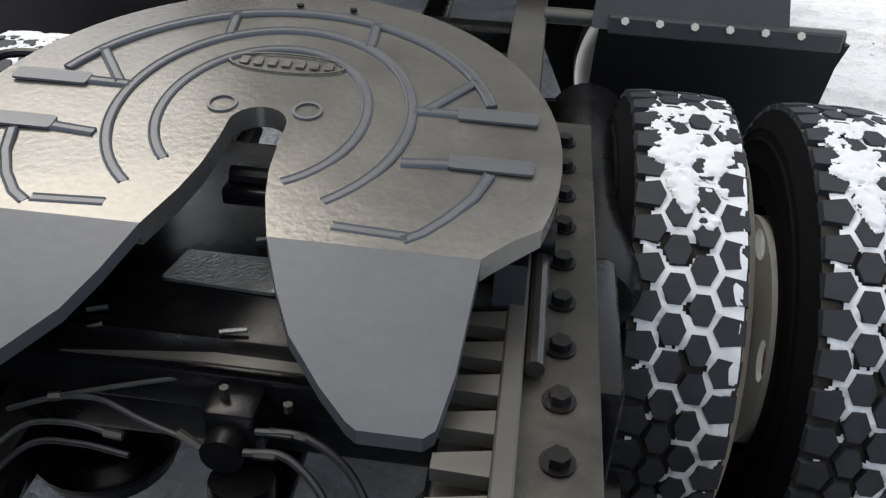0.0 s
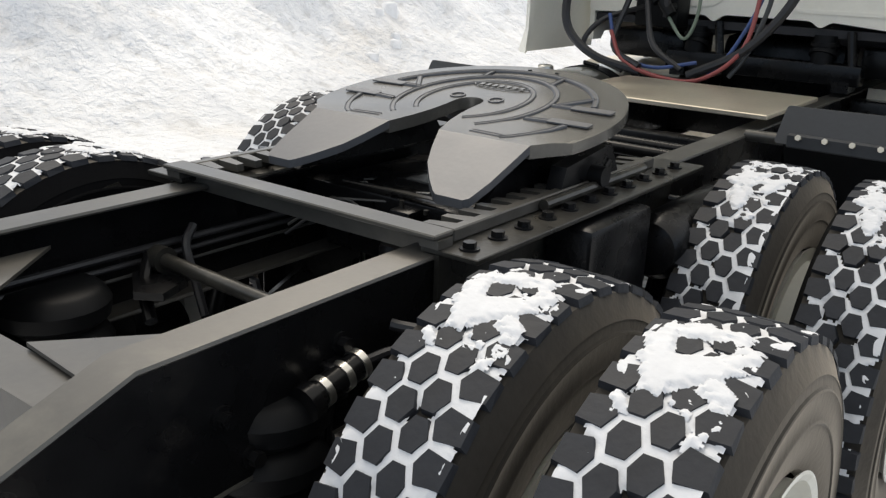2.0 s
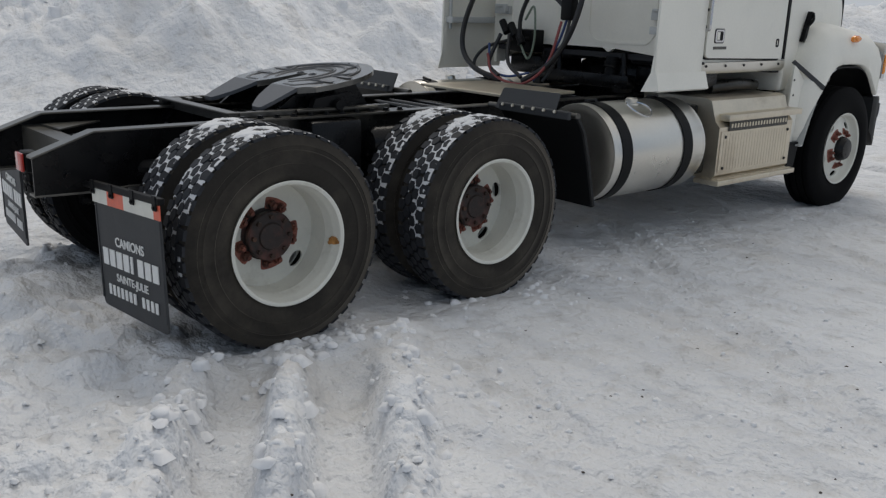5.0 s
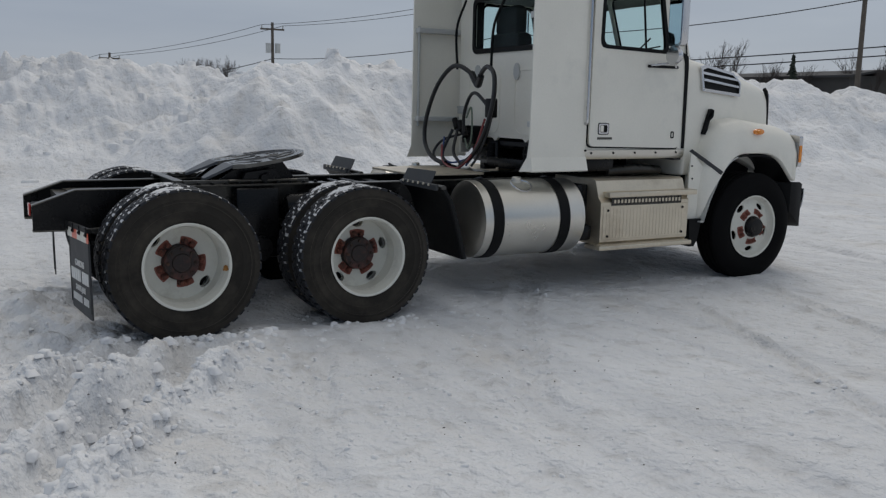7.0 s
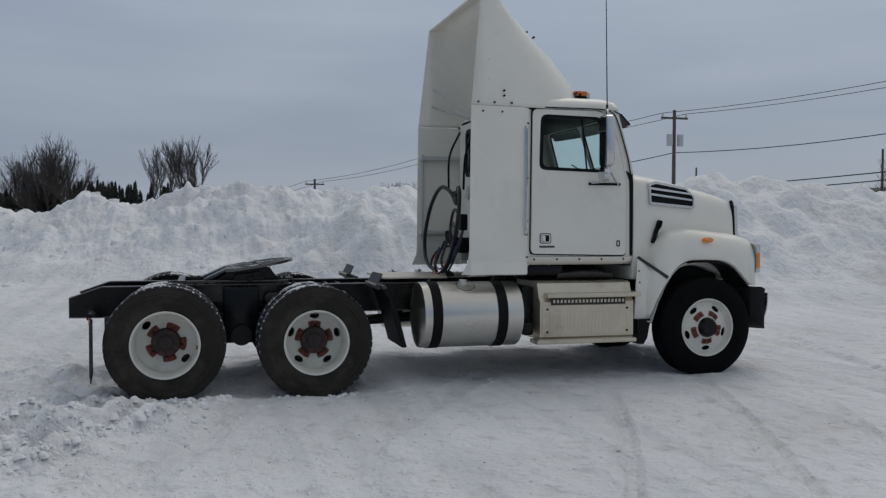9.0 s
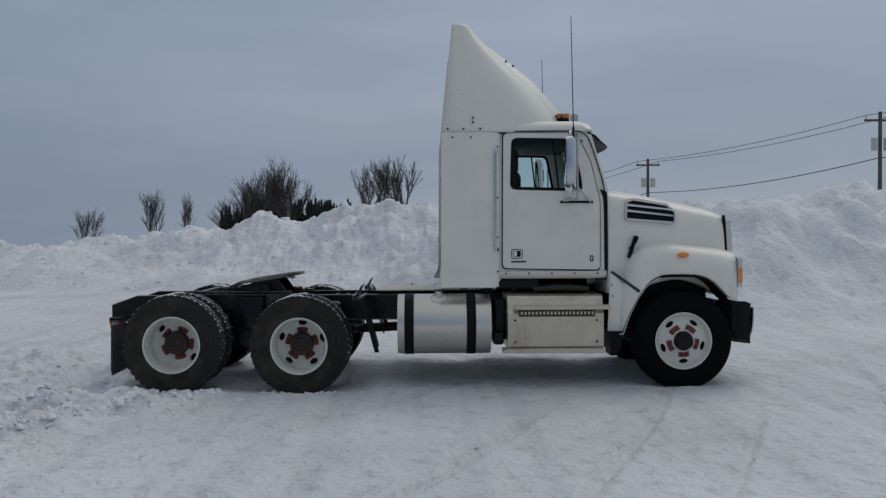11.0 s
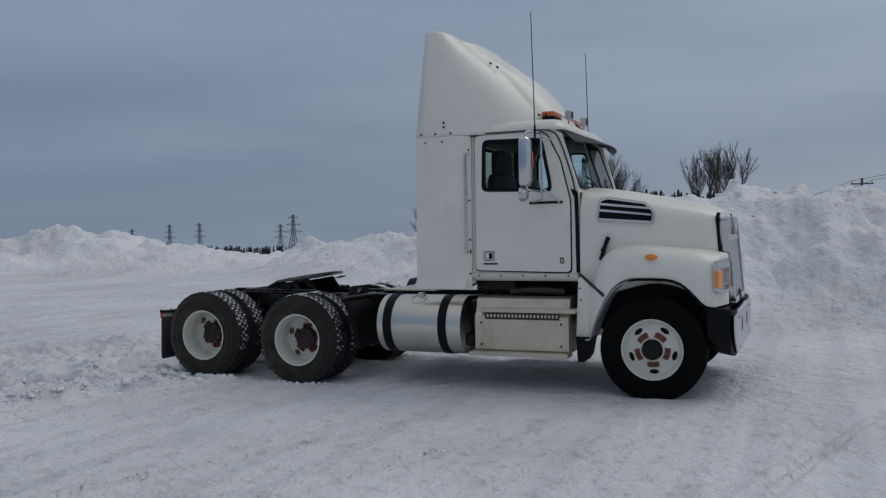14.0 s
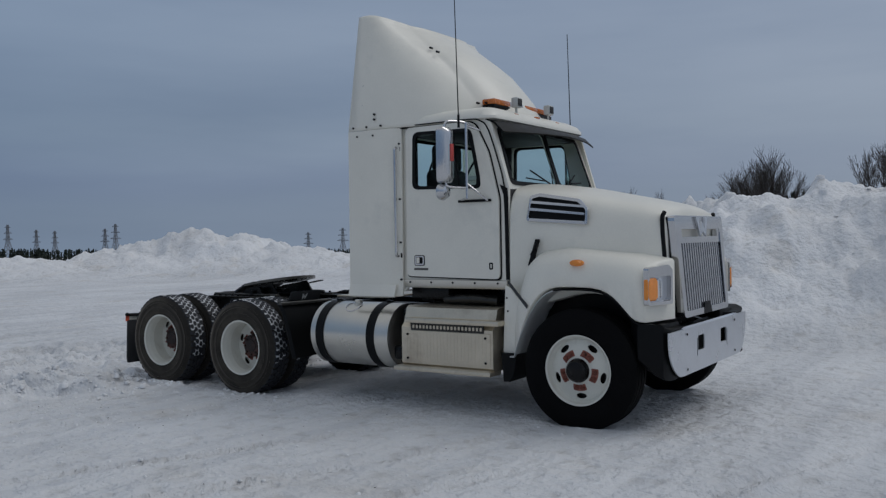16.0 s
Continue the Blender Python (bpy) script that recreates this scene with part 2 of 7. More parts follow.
def snow_material():
    m = bpy.data.materials.new("trodden_snow")
    m.use_nodes = True
    n, l = m.node_tree.nodes, m.node_tree.links
    b = n["Principled BSDF"]
    co = n.new("ShaderNodeTexCoord")
    tex = []
    for s, d in ((0.35, 5), (5.0, 4), (17.0, 3)):
        t = n.new("ShaderNodeTexNoise")
        t.inputs["Scale"].default_value, t.inputs["Detail"].default_value = s, d
        t.inputs["Roughness"].default_value = 0.56
        l.new(co.outputs["Object"], t.inputs["Vector"])
        tex.append(t)
    r1, r2 = n.new("ShaderNodeValToRGB"), n.new("ShaderNodeValToRGB")
    r1.color_ramp.elements[0].position, r1.color_ramp.elements[1].position = 0.35, 0.65
    r1.color_ramp.elements[0].color, r1.color_ramp.elements[1].color = (0.70, 0.71, 0.73, 1), (0.84, 0.85, 0.87, 1)
    r2.color_ramp.elements[0].position, r2.color_ramp.elements[1].position = 0.28, 0.46
    r2.color_ramp.elements[0].color, r2.color_ramp.elements[1].color = (0.80, 0.79, 0.775, 1), (1, 1, 1, 1)
    mx = n.new("ShaderNodeMixRGB")
    mx.blend_type, mx.inputs["Fac"].default_value = 'MULTIPLY', 1.0
    l.new(tex[0].outputs["Fac"], r1.inputs["Fac"])
    l.new(tex[1].outputs["Fac"], r2.inputs["Fac"])
    l.new(r1.outputs["Color"], mx.inputs[1])
    l.new(r2.outputs["Color"], mx.inputs[2])
    # long scraped streaks along the line of travel
    turn = n.new("ShaderNodeMapping")
    turn.inputs["Rotation"].default_value = (0, 0, radians(17))
    turn.inputs["Scale"].default_value = (0.10, 2.4, 1.0)
    streak = n.new("ShaderNodeTexNoise")
    streak.inputs["Scale"].default_value, streak.inputs["Detail"].default_value = 1.0, 3
    l.new(co.outputs["Object"], turn.inputs["Vector"])
    l.new(turn.outputs["Vector"], streak.inputs["Vector"])
    r3 = n.new("ShaderNodeValToRGB")
    r3.color_ramp.elements[0].position, r3.color_ramp.elements[1].position = 0.40, 0.50
    r3.color_ramp.elements[0].color, r3.color_ramp.elements[1].color = (0.82, 0.83, 0.845, 1), (0.90, 0.905, 0.91, 1)
    mx2 = n.new("ShaderNodeMixRGB")
    mx2.blend_type = 'MULTIPLY'
    zz = n.new("ShaderNodeSeparateXYZ")
    flat = n.new("ShaderNodeMapRange")
    flat.inputs["From Min"].default_value, flat.inputs["From Max"].default_value = 0.12, 0.5
    flat.inputs["To Min"].default_value, flat.inputs["To Max"].default_value = 1.0, 0.0
    l.new(co.outputs["Object"], zz.inputs["Vector"])
    l.new(zz.outputs["Z"], flat.inputs["Value"])
    rub = n.new("ShaderNodeMath")
    rub.operation = 'MULTIPLY'
    l.new(flat.outputs["Result"], rub.inputs[0])
    l.new(tex[0].outputs["Fac"], rub.inputs[1])
    l.new(flat.outputs["Result"], mx2.inputs["Fac"])
    l.new(streak.outputs["Fac"], r3.inputs["Fac"])
    l.new(mx.outputs["Color"], mx2.inputs[1])
    l.new(r3.outputs["Color"], mx2.inputs[2])
    grime = n.new("ShaderNodeTexNoise")
    grime.inputs["Scale"].default_value, grime.inputs["Detail"].default_value = 0.9, 7
    l.new(co.outputs["Object"], grime.inputs["Vector"])
    r4 = n.new("ShaderNodeValToRGB")
    r4.color_ramp.elements[0].position, r4.color_ramp.elements[1].position = 0.56, 0.70
    r4.color_ramp.elements[0].color, r4.color_ramp.elements[1].color = (1, 1, 1, 1), (0.86, 0.80, 0.72, 1)
    mx3 = n.new("ShaderNodeMixRGB")
    mx3.blend_type, mx3.inputs["Fac"].default_value = 'MULTIPLY', 0.40
    l.new(grime.outputs["Fac"], r4.inputs["Fac"])
    l.new(mx2.outputs["Color"], mx3.inputs[1])
    l.new(r4.outputs["Color"], mx3.inputs[2])
    l.new(mx3.outputs["Color"], b.inputs["Base Color"])
    b.inputs["Roughness"].default_value = 0.75
    add = n.new("ShaderNodeMath")
    add.operation = 'MULTIPLY_ADD'
    add.inputs[1].default_value = 0.31
    l.new(tex[2].outputs["Fac"], add.inputs[0])
    l.new(tex[1].outputs["Fac"], add.inputs[2])
    bp = n.new("ShaderNodeBump")
    bp.inputs["Strength"].default_value, bp.inputs["Distance"].default_value = 1.0, 0.085
    add2 = n.new("ShaderNodeMath")
    add2.operation = 'MULTIPLY_ADD'
    l.new(rub.outputs[0], add2.inputs[1])
    l.new(streak.outputs["Fac"], add2.inputs[0])
    l.new(add.outputs[0], add2.inputs[2])
    l.new(add2.outputs[0], bp.inputs["Height"])
    l.new(bp.outputs["Normal"], b.inputs["Normal"])
    return m


SNOW = snow_material()


# ---- mesh helpers ----
def mesh_of(name, bm, material, smooth=0.0):
    me = bpy.data.meshes.new(name)
    bmesh.ops.recalc_face_normals(bm, faces=bm.faces)
    if smooth:
        for f in bm.faces:
            f.smooth = True
        for e in bm.edges:
            if len(e.link_faces) == 2 and e.calc_face_angle(0) > radians(smooth):
                e.smooth = False
    bm.to_mesh(me)
    bm.free()
    me.materials.append(material)
    return me


SETTLE = Vector((0, 0, 0))


def part(name, bm, material, parent=None, label="", smooth=35.0):
    """Links a bmesh as one mesh object, under a thing or a part."""
    ob = new(name, mesh_of(name, bm, material, smooth))
    if parent:
        ob.parent = parent
        if parent.name == "truck":
            ob.location = SETTLE
    if label:
        tagged(ob, label)
    return ob


def twin(ob, m, parent=None):
    """A second part on the same mesh, at the pose m, with its sub-parts."""
    c = copy_thing(ob, m)
    if parent:
        c.parent = parent
    return c


def box(bm, x0, x1, y0, y1, z0, z1, bevel=0.0, seg=2):
    vs = [bm.verts.new((x, y, z)) for x in (x0, x1) for y in (y0, y1) for z in (z0, z1)]
    fs = [bm.faces.new([vs[i] for i in q]) for q in ((0, 1, 3, 2), (4, 6, 7, 5), (0, 4, 5, 1), (2, 3, 7, 6), (0, 2, 6, 4), (1, 5, 7, 3))]
    if bevel:
        bmesh.ops.bevel(bm, geom=list({e for f in fs for e in f.edges}), offset=bevel, segments=seg, affect='EDGES', profile=0.5)
    return vs


def ring_loft(bm, rings, closed=True, cap=True):
    """Joins rings of equal length by quads."""
    vr = [[bm.verts.new(p) for p in r] for r in rings]
    k = len(vr[0])
    for a, b in zip(vr, vr[1:]):
        for i in range(k if closed else k - 1):
            j = (i + 1) % k
            bm.faces.new((a[i], a[j], b[j], b[i]))
    if cap and closed:
        bm.faces.new(vr[0])
        bm.faces.new(vr[-1][::-1])
    return vr


def rod(bm, p, q, r, seg=12, r2=None):
    p, q = Vector(p), Vector(q)
    d = (q - p).normalized()
    u = d.orthogonal().normalized()
    v = d.cross(u)
    r2 = r if r2 is None else r2
    ring_loft(bm, [[c + (u * math.cos(2 * math.pi * i / seg) + v * math.sin(2 * math.pi * i / seg)) * s for i in range(seg)] for c, s in ((p, r), (q, r2))])


def smooth_line(pts, n=6):
    """Catmull-Rom points along a polyline."""
    pts = [Vector(p) for p in pts]
    full = [pts[0] * 2 - pts[1], *pts, pts[-1] * 2 - pts[-2]]
    out = []
    for i in range(1, len(full) - 2):
        a, b, c, d = full[i - 1:i + 3]
        for s in range(n):
            t = s / n
            out.append(0.5 * ((2 * b) + (c - a) * t + (2 * a - 5 * b + 4 * c - d) * t * t + (3 * b - a - 3 * c + d) * t ** 3))
    out.append(pts[-1])
    return out


def pipe(bm, pts, r, seg=8, n=6, taper=None):
    line = smooth_line(pts, n) if n else [Vector(p) for p in pts]
    rings, u = [], None
    for i, c in enumerate(line):
        d = (line[min(i + 1, len(line) - 1)] - line[max(i - 1, 0)]).normalized()
        u = d.orthogonal().normalized() if u is None else (u - d * u.dot(d)).normalized()
        v = d.cross(u)
        s = r if taper is None else r + (taper - r) * i / (len(line) - 1)
        rings.append([c + (u * math.cos(2 * math.pi * k / seg) + v * math.sin(2 * math.pi * k / seg)) * s for k in range(seg)])
    ring_loft(bm, rings)


def lathe_x(bm, prof, seg=64, cap=False):
    """Turns a profile of (x, radius) round the x axis."""
    rings = [[(x, r * math.cos(2 * math.pi * i / seg), r * math.sin(2 * math.pi * i / seg)) for i in range(seg)] for x, r in prof]
    ring_loft(bm, rings, cap=cap)


def plate(bm, outer, holes=(), depth=0.01, put=lambda u, v, w: (u, v, w)):
    """A flat sheet with holes, outline in (u, v), thick along w; put() sets it in space."""
    flat = bmesh.new()
    edges = []
    for loop in (outer, *holes):
        vs = [flat.verts.new((u, v, 0)) for u, v in loop]
        edges += [flat.edges.new((vs[i], vs[(i + 1) % len(vs)])) for i in range(len(vs))]
    bmesh.ops.triangle_fill(flat, edges=edges, use_beauty=True, use_dissolve=False)
    flat.verts.index_update()
    base = [v.co.copy() for v in flat.verts]
    tris = [[v.index for v in f.verts] for f in flat.faces]
    rims = [[v.index for v in e.verts] for e in flat.edges if len(e.link_faces) == 1]
    flat.free()
    lo = [bm.verts.new(put(p.x, p.y, 0)) for p in base]
    hi = [bm.verts.new(put(p.x, p.y, depth)) for p in base]
    for t in tris:
        bm.faces.new([lo[i] for i in t])
        bm.faces.new([hi[i] for i in t[::-1]])
    for a, b in rims:
        bm.faces.new((lo[a], lo[b], hi[b], hi[a]))


def rounded(u0, u1, v0, v1, r, k=4):
    out = []
    for cu, cv, a0 in ((u1 - r, v1 - r, 0), (u0 + r, v1 - r, 90), (u0 + r, v0 + r, 180), (u1 - r, v0 + r, 270)):
        for i in range(k + 1):
            a = radians(a0 + 90 * i / k)
            out.append((cu + r * math.cos(a), cv + r * math.sin(a)))
    return out


def round_corners(pts, r, k=3):
    """Rounds the corners of a polygon."""
    out = []
    for i in range(len(pts)):
        p, a, b = Vector(pts[i]), Vector(pts[i - 1]), Vector(pts[(i + 1) % len(pts)])
        s = min(r, 0.45 * (a - p).length, 0.45 * (b - p).length)
        a, b = p + (a - p).normalized() * s, p + (b - p).normalized() * s
        for j in range(k + 1):
            t = j / k
            q = a * (1 - t) ** 2 + p * 2 * t * (1 - t) + b * t * t
            out.append((q.x, q.y))
    return out


def oval(cu, cv, a, b, k=16, turn=0.0):
    c, s = math.cos(turn), math.sin(turn)
    return [(cu + a * math.cos(t) * c - b * math.sin(t) * s, cv + a * math.cos(t) * s + b * math.sin(t) * c) for t in (2 * math.pi * i / k for i in range(k))]


def hexbolt(bm, x, y, z, r=0.017, h=0.016):
    rod(bm, (x, y, z), (x, y, z + 0.004), r * 1.5, 14)
    rod(bm, (x, y, z + 0.004), (x, y, z + h), r, 6)


def fbm(x, y, freq, octaves=4, seed=0, gain=0.5):
    """Value noise on arrays, about -1 to 1."""
    out, amp, norm = np.zeros_like(x), 1.0, 0.0
    for o in range(octaves):
        fx, fy = x * freq + 17.3 * (o + seed), y * freq + 9.1 * (o + 2 * seed)
        ix, iy = np.floor(fx), np.floor(fy)
        tx, ty = fx - ix, fy - iy
        tx, ty = tx * tx * (3 - 2 * tx), ty * ty * (3 - 2 * ty)

        def rnd(a, b):
            h = np.sin(a * 127.1 + b * 311.7 + seed * 13.7) * 43758.5453
            return h - np.floor(h)
        top = rnd(ix, iy) * (1 - tx) + rnd(ix + 1, iy) * tx
        low = rnd(ix, iy + 1) * (1 - tx) + rnd(ix + 1, iy + 1) * tx
        out += amp * (2 * (top * (1 - ty) + low * ty) - 1)
        norm += amp
        amp, freq = amp * gain, freq * 2.03
    return out / norm


# ---- ground: snow field, banks, fall of the land to the west ----
CREST = [(-26.0, -12.5, 1.2), (-22.7, -9.4, 1.52), (-22.9, -4.2, 1.85), (-20.2, -1.5, 2.12), (-17.2, 3.8, 2.62), (-15.8, 5.9, 2.30), (-14.3, 9.0, 2.25), (-11.7, 10.9, 2.70), (-11.3, 15.2, 2.72), (-9.9, 25.9, 1.65), (-4.0, 45.0, 2.4)]
HEAPS = [(-26.0, -13.5, 0.55), (-25.6, -18.8, 0.72), (-24.6, -20.6, 1.0), (-23.7, -23.2, 1.5), (-21.8, -26.7, 1.85), (-18.5, -29.2, 1.05), (-13.7, -31.5, 0.75), (-6.0, -36.0, 0.6), (8.0, -42.0, 1.2)]
PILE = [(-9.3, 4.6, 2.35), (-9.6, 5.5, 2.46), (-9.8, 6.6, 2.5), (-9.6, 9.5, 2.14)]


MOUNDS = [(-26.0, -15.0, 1.52, 2.3), (-25.8, -16.75, 1.0, 1.5), (-26.2, -19.1, 0.75, 1.7), (-25.4, -12.6, 1.3, 2.4), (-26.6, -21.0, 0.66, 1.4)]


def ridge(x, y, line, width):
    best = np.zeros_like(x)
    for (ax, ay, ah), (bx, by, bh) in zip(line, line[1:]):
        dx, dy = bx - ax, by - ay
        t = np.clip(((x - ax) * dx + (y - ay) * dy) / (dx * dx + dy * dy), 0, 1)
        d = np.hypot(x - ax - t * dx, y - ay - t * dy) / width
        s = np.clip(1 - d, 0, 1)
        best = np.maximum(best, (ah + t * (bh - ah)) * s * s * (3 - 2 * s))
    return best


TRACKS = [(1.8, 0.66, 4.2, -0.32, 0.2, 0.02, 4), (5.72, 2.3, 1.84, 4.05, 0.055, 0.024, 1), (5.42, 3.62, 1.52, 5.19, 0.07, 0.024, 1), (5.52, 4.47, 2.67, 5.67, 0.06, 0.018, 1),
          (0.36, 3.45, 3.69, 1.1, 0.13, 0.012, 3), (0.45, 7.81, 5.9, 6.03, 0.1, 0.022, 2), (1.2, 5.4, 7.0, 1.9, 0.13, 0.008, 3), (1.6, 2.0, 6.6, 0.4, 0.14, 0.008, 2),
          (2.2, 7.6, 6.8, 4.2, 0.14, 0.01, 3), (-2.5, 8.6, 5.6, 6.2, 0.14, 0.01, 2), (-6.0, 9.5, 3.5, 8.2, 0.14, 0.012, 3), (7.4, 0.2, 3.6, 6.6, 0.12, 0.008, 2)]
BERMS = [(2.96, -0.43, -1.5, -2.3, 0.22, 0.07), (2.4, -1.2, 1.0, 0.1, 0.20, 0.04), (5.0, 6.4, 1.3, 7.5, 0.22, 0.05), (0.6, 8.9, -3.0, 9.0, 0.25, 0.05)]


def ground_height(x, y):
    bank = np.maximum(np.maximum(ridge(x, y, CREST, 6.8), ridge(x, y, HEAPS, 6.0) * (1 + 0.32 * fbm(x, y, 0.42, 2, 77))), ridge(x, y, PILE, 4.6))
    for mx_, my_, mh, mr in MOUNDS:
        d = np.hypot(x - mx_, y - my_) / mr * (1 + 0.18 * fbm(x, y, 0.9, 2, 66))
        bank = np.maximum(bank, mh * np.clip(1.04 - np.sqrt(d * d + 0.0016), 0, None))
    rough = fbm(x, y, 0.45, 4, 3) * 0.45 + fbm(x, y, 1.5, 4, 5, 0.65) * 0.36
    h = bank * (1 + 0.14 * fbm(x, y, 0.28, 3, 8)) + np.clip(bank, 0, 1.2) * (rough * 0.68 + 0.34 * np.abs(fbm(x, y, 0.9, 3, 9)) - 0.08 + 0.12 * fbm(x, y, 1.7, 2, 10) + 0.07 * fbm(x, y, 3.1, 3, 71, 0.6))
    near = np.exp(-((x - 2) ** 2 + (y - 2) ** 2) / 900)
    patch = np.clip(0.55 + 0.9 * fbm(x, y, 0.22, 2, 41), 0.15, 1.2)
    h = h + (fbm(x, y, 0.35, 3, 1) * 0.035 + fbm(x, y, 1.8, 5, 2, 0.62) * 0.042 * patch + fbm(x, y, 6.0, 3, 4, 0.7) * 0.026 * patch) * near
    # broken snow behind and beside the rear wheels
    loose = np.clip(1.25 - np.hypot((x - 0.9) / 3.6, (y + 2.4) / 2.5), 0, 0.6) / 0.6
    h = h + loose * (0.17 * fbm(x, y, 1.3, 5, 11, 0.6) + 0.14 * np.abs(fbm(x, y, 3.6, 4, 12)) + 0.045 * fbm(x, y, 7.0, 3, 14, 0.7))
    # two deep dual-tyre ruts swinging out to the side, with a ridge between them
    d = x * 0.57 + y * 0.82 - 0.737 + 0.025 * fbm(x, y, 1.6, 2, 51)
    along = x * 0.82 - y * 0.57
    fade = np.clip((along - 1.15) / 0.4, 0, 1) * np.clip((5.2 - along) / 2.2, 0, 1)
    for o in (-0.208, 0.208):
        h = h * (1 - 0.75 * fade * np.exp(-((d - o) / 0.15) ** 4))
        h = h - fade * 0.115 * np.exp(-((d - o) / 0.135) ** 6)
        h = h + fade * 0.014 * np.sign(np.sin(along * 52 + 2 * np.sin(d * 24))) * np.exp(-((d - o) / 0.11) ** 4) * np.clip(0.4 + 1.2 * fbm(x, y, 2.6, 2, 52), 0, 1)
    for o, a in ((0.0, 0.085), (-0.43, 0.10), (0.44, 0.13)):
        h = h + fade * a * np.exp(-((d - o) / 0.085) ** 4) * np.clip(0.75 + 1.1 * fbm(x, y, 3.6, 4, 53, 0.65), 0.1, 1.6)
    # strips pressed down by the drive wheels
    for side in (-0.93, 0.93):
        h = h - 0.055 * np.exp(-((x - side) / 0.40) ** 6) * np.clip((y + 0.45) / 0.25, 0, 1) * np.clip((2.3 - y) / 0.8, 0, 1)
    # shallow tread prints and long wheel tracks
    for ax, ay, bx, by, w, dep, lines in TRACKS:
        L = math.hypot(bx - ax, by - ay)
        ux, uy = (bx - ax) / L, (by - ay) / L
        s = (x - ax) * ux + (y - ay) * uy
        d = (y - ay) * ux - (x - ax) * uy + 0.05 * np.sin(s * 0.9 + ax)
        f = np.clip((s + 0.4) / 0.8, 0, 1) * np.clip((L + 0.4 - s) / 0.8, 0, 1) * np.clip(0.65 + fbm(x, y, 0.6, 2, 21), 0.7 if lines == 1 else 0.1, 1)
        h = h - 1.7 * f * dep * np.exp(-(d / w) ** 4) * (1 - 0.7 * np.cos(d * lines * math.pi / w))
        h = h + 1.5 * f * dep * 0.8 * np.exp(-((np.abs(d) - 1.25 * w) / (0.25 * w)) ** 2) * (1 + fbm(x, y, 4.0, 3, 23))
    # low berm of scraped snow, and the rough edge towards the front
    for ax, ay, bx, by, w, a in BERMS:
        L = math.hypot(bx - ax, by - ay)
        s = ((x - ax) * (bx - ax) + (y - ay) * (by - ay)) / L
        d = ((y - ay) * (bx - ax) - (x - ax) * (by - ay)) / L
        f = np.clip((s + 0.5) / 1.0, 0, 1) * np.clip((L + 0.5 - s) / 1.0, 0, 1)
        h = h + f * a * np.exp(-(d / w) ** 2) * np.clip(0.7 + 0.9 * fbm(x, y, 2.4, 4, 61), 0, 2)
    for wy, wx, wh in ((0.12, 1.26, 0.055), (1.37, 1.2, 0.02), (0.0, -1.2, 0.07), (1.37, -1.2, 0.05)):
        d = np.hypot((x - wx) / 0.42, (y - wy) / 0.6)
        h = h + wh * np.clip(1.3 - d, 0, 1) * (0.55 + 0.6 * fbm(x, y, 4.0, 3, 31))
    h = h - 0.06 * np.clip(-0.75 * x - 0.66 * y - 40, 0, 100) * np.clip((-y - 12) / 22, 0, 1)
    h = h - 0.027 * np.clip(-x - 140, 0, None) + 0.9 * np.exp(-((x + 90) / 30) ** 2) * np.exp(-((y - 5) / 60) ** 2)
    return h


def axis_steps(a, b, step, c, d, mid):
    inner = np.arange(a, b, step)
    left, right = np.arange(a - mid, c, -mid)[::-1], np.arange(b, d, mid)
    far = np.geomspace(2, 4200, 26)
    return np.concatenate([left[0] - far[::-1], left, inner, right, right[-1] + far])


gx = axis_steps(-2.2, 7.0, 0.035, -29, 13, 0.16)
gy = axis_steps(-4.0, 8.4, 0.035, -40, 47, 0.16)
GX, GY = np.meshgrid(gx, gy)
GZ = ground_height(GX, GY)
me = bpy.data.meshes.new("ground")
nx, ny = len(gx), len(gy)
idx = np.arange(nx * ny).reshape(ny, nx)
quads = np.stack([idx[:-1, :-1], idx[:-1, 1:], idx[1:, 1:], idx[1:, :-1]], -1).reshape(-1, 4)
me.vertices.add(nx * ny)
me.vertices.foreach_set("co", np.stack([GX, GY, GZ], -1).astype(np.float32).ravel())
me.loops.add(quads.size)
me.loops.foreach_set("vertex_index", quads.astype(np.int32).ravel())
me.polygons.add(len(quads))
me.polygons.foreach_set("loop_start", np.arange(0, quads.size, 4, dtype=np.int32))
me.polygons.foreach_set("use_smooth", np.ones(len(quads), dtype=bool))
me.update(calc_edges=True)
me.materials.append(SNOW)
ground = tagged(new("ground", me), "trodden white snow with wheel ruts and ploughed banks", "ground", kind="structure")


def ground_at(x, y):
    return float(ground_height(np.array([float(x)]), np.array([float(y)]))[0])


# ---- the truck: front axle and rear axles ----
REAR_Y, MID_Y, FRONT_Y, HUB_Z = 0.0, 1.352, 5.468, 0.48
truck = tagged(new("truck"), "white day-cab tractor truck standing on packed snow", "truck")


def tyre_mesh(bm, R, half):
    """The carcass without its tread blocks."""
    side = [(0.103, 0.292), (0.118, 0.302), (0.130, 0.345), (half - 0.001, 0.385), (half + 0.002, 0.388), (half + 0.002, 0.394), (half, 0.397), (half, 0.44), (half + 0.002, 0.443), (half + 0.001, 0.447), (half - 0.003, 0.45), (half - 0.006, 0.468), (half - 0.004, 0.470), (half - 0.006, 0.474), (0.118, R - 0.045), (0.106, R - 0.019), (0.05, R - 0.016)]
    prof = [(-x, r) for x, r in side] + side[::-1]
    lathe_x(bm, prof, 72)


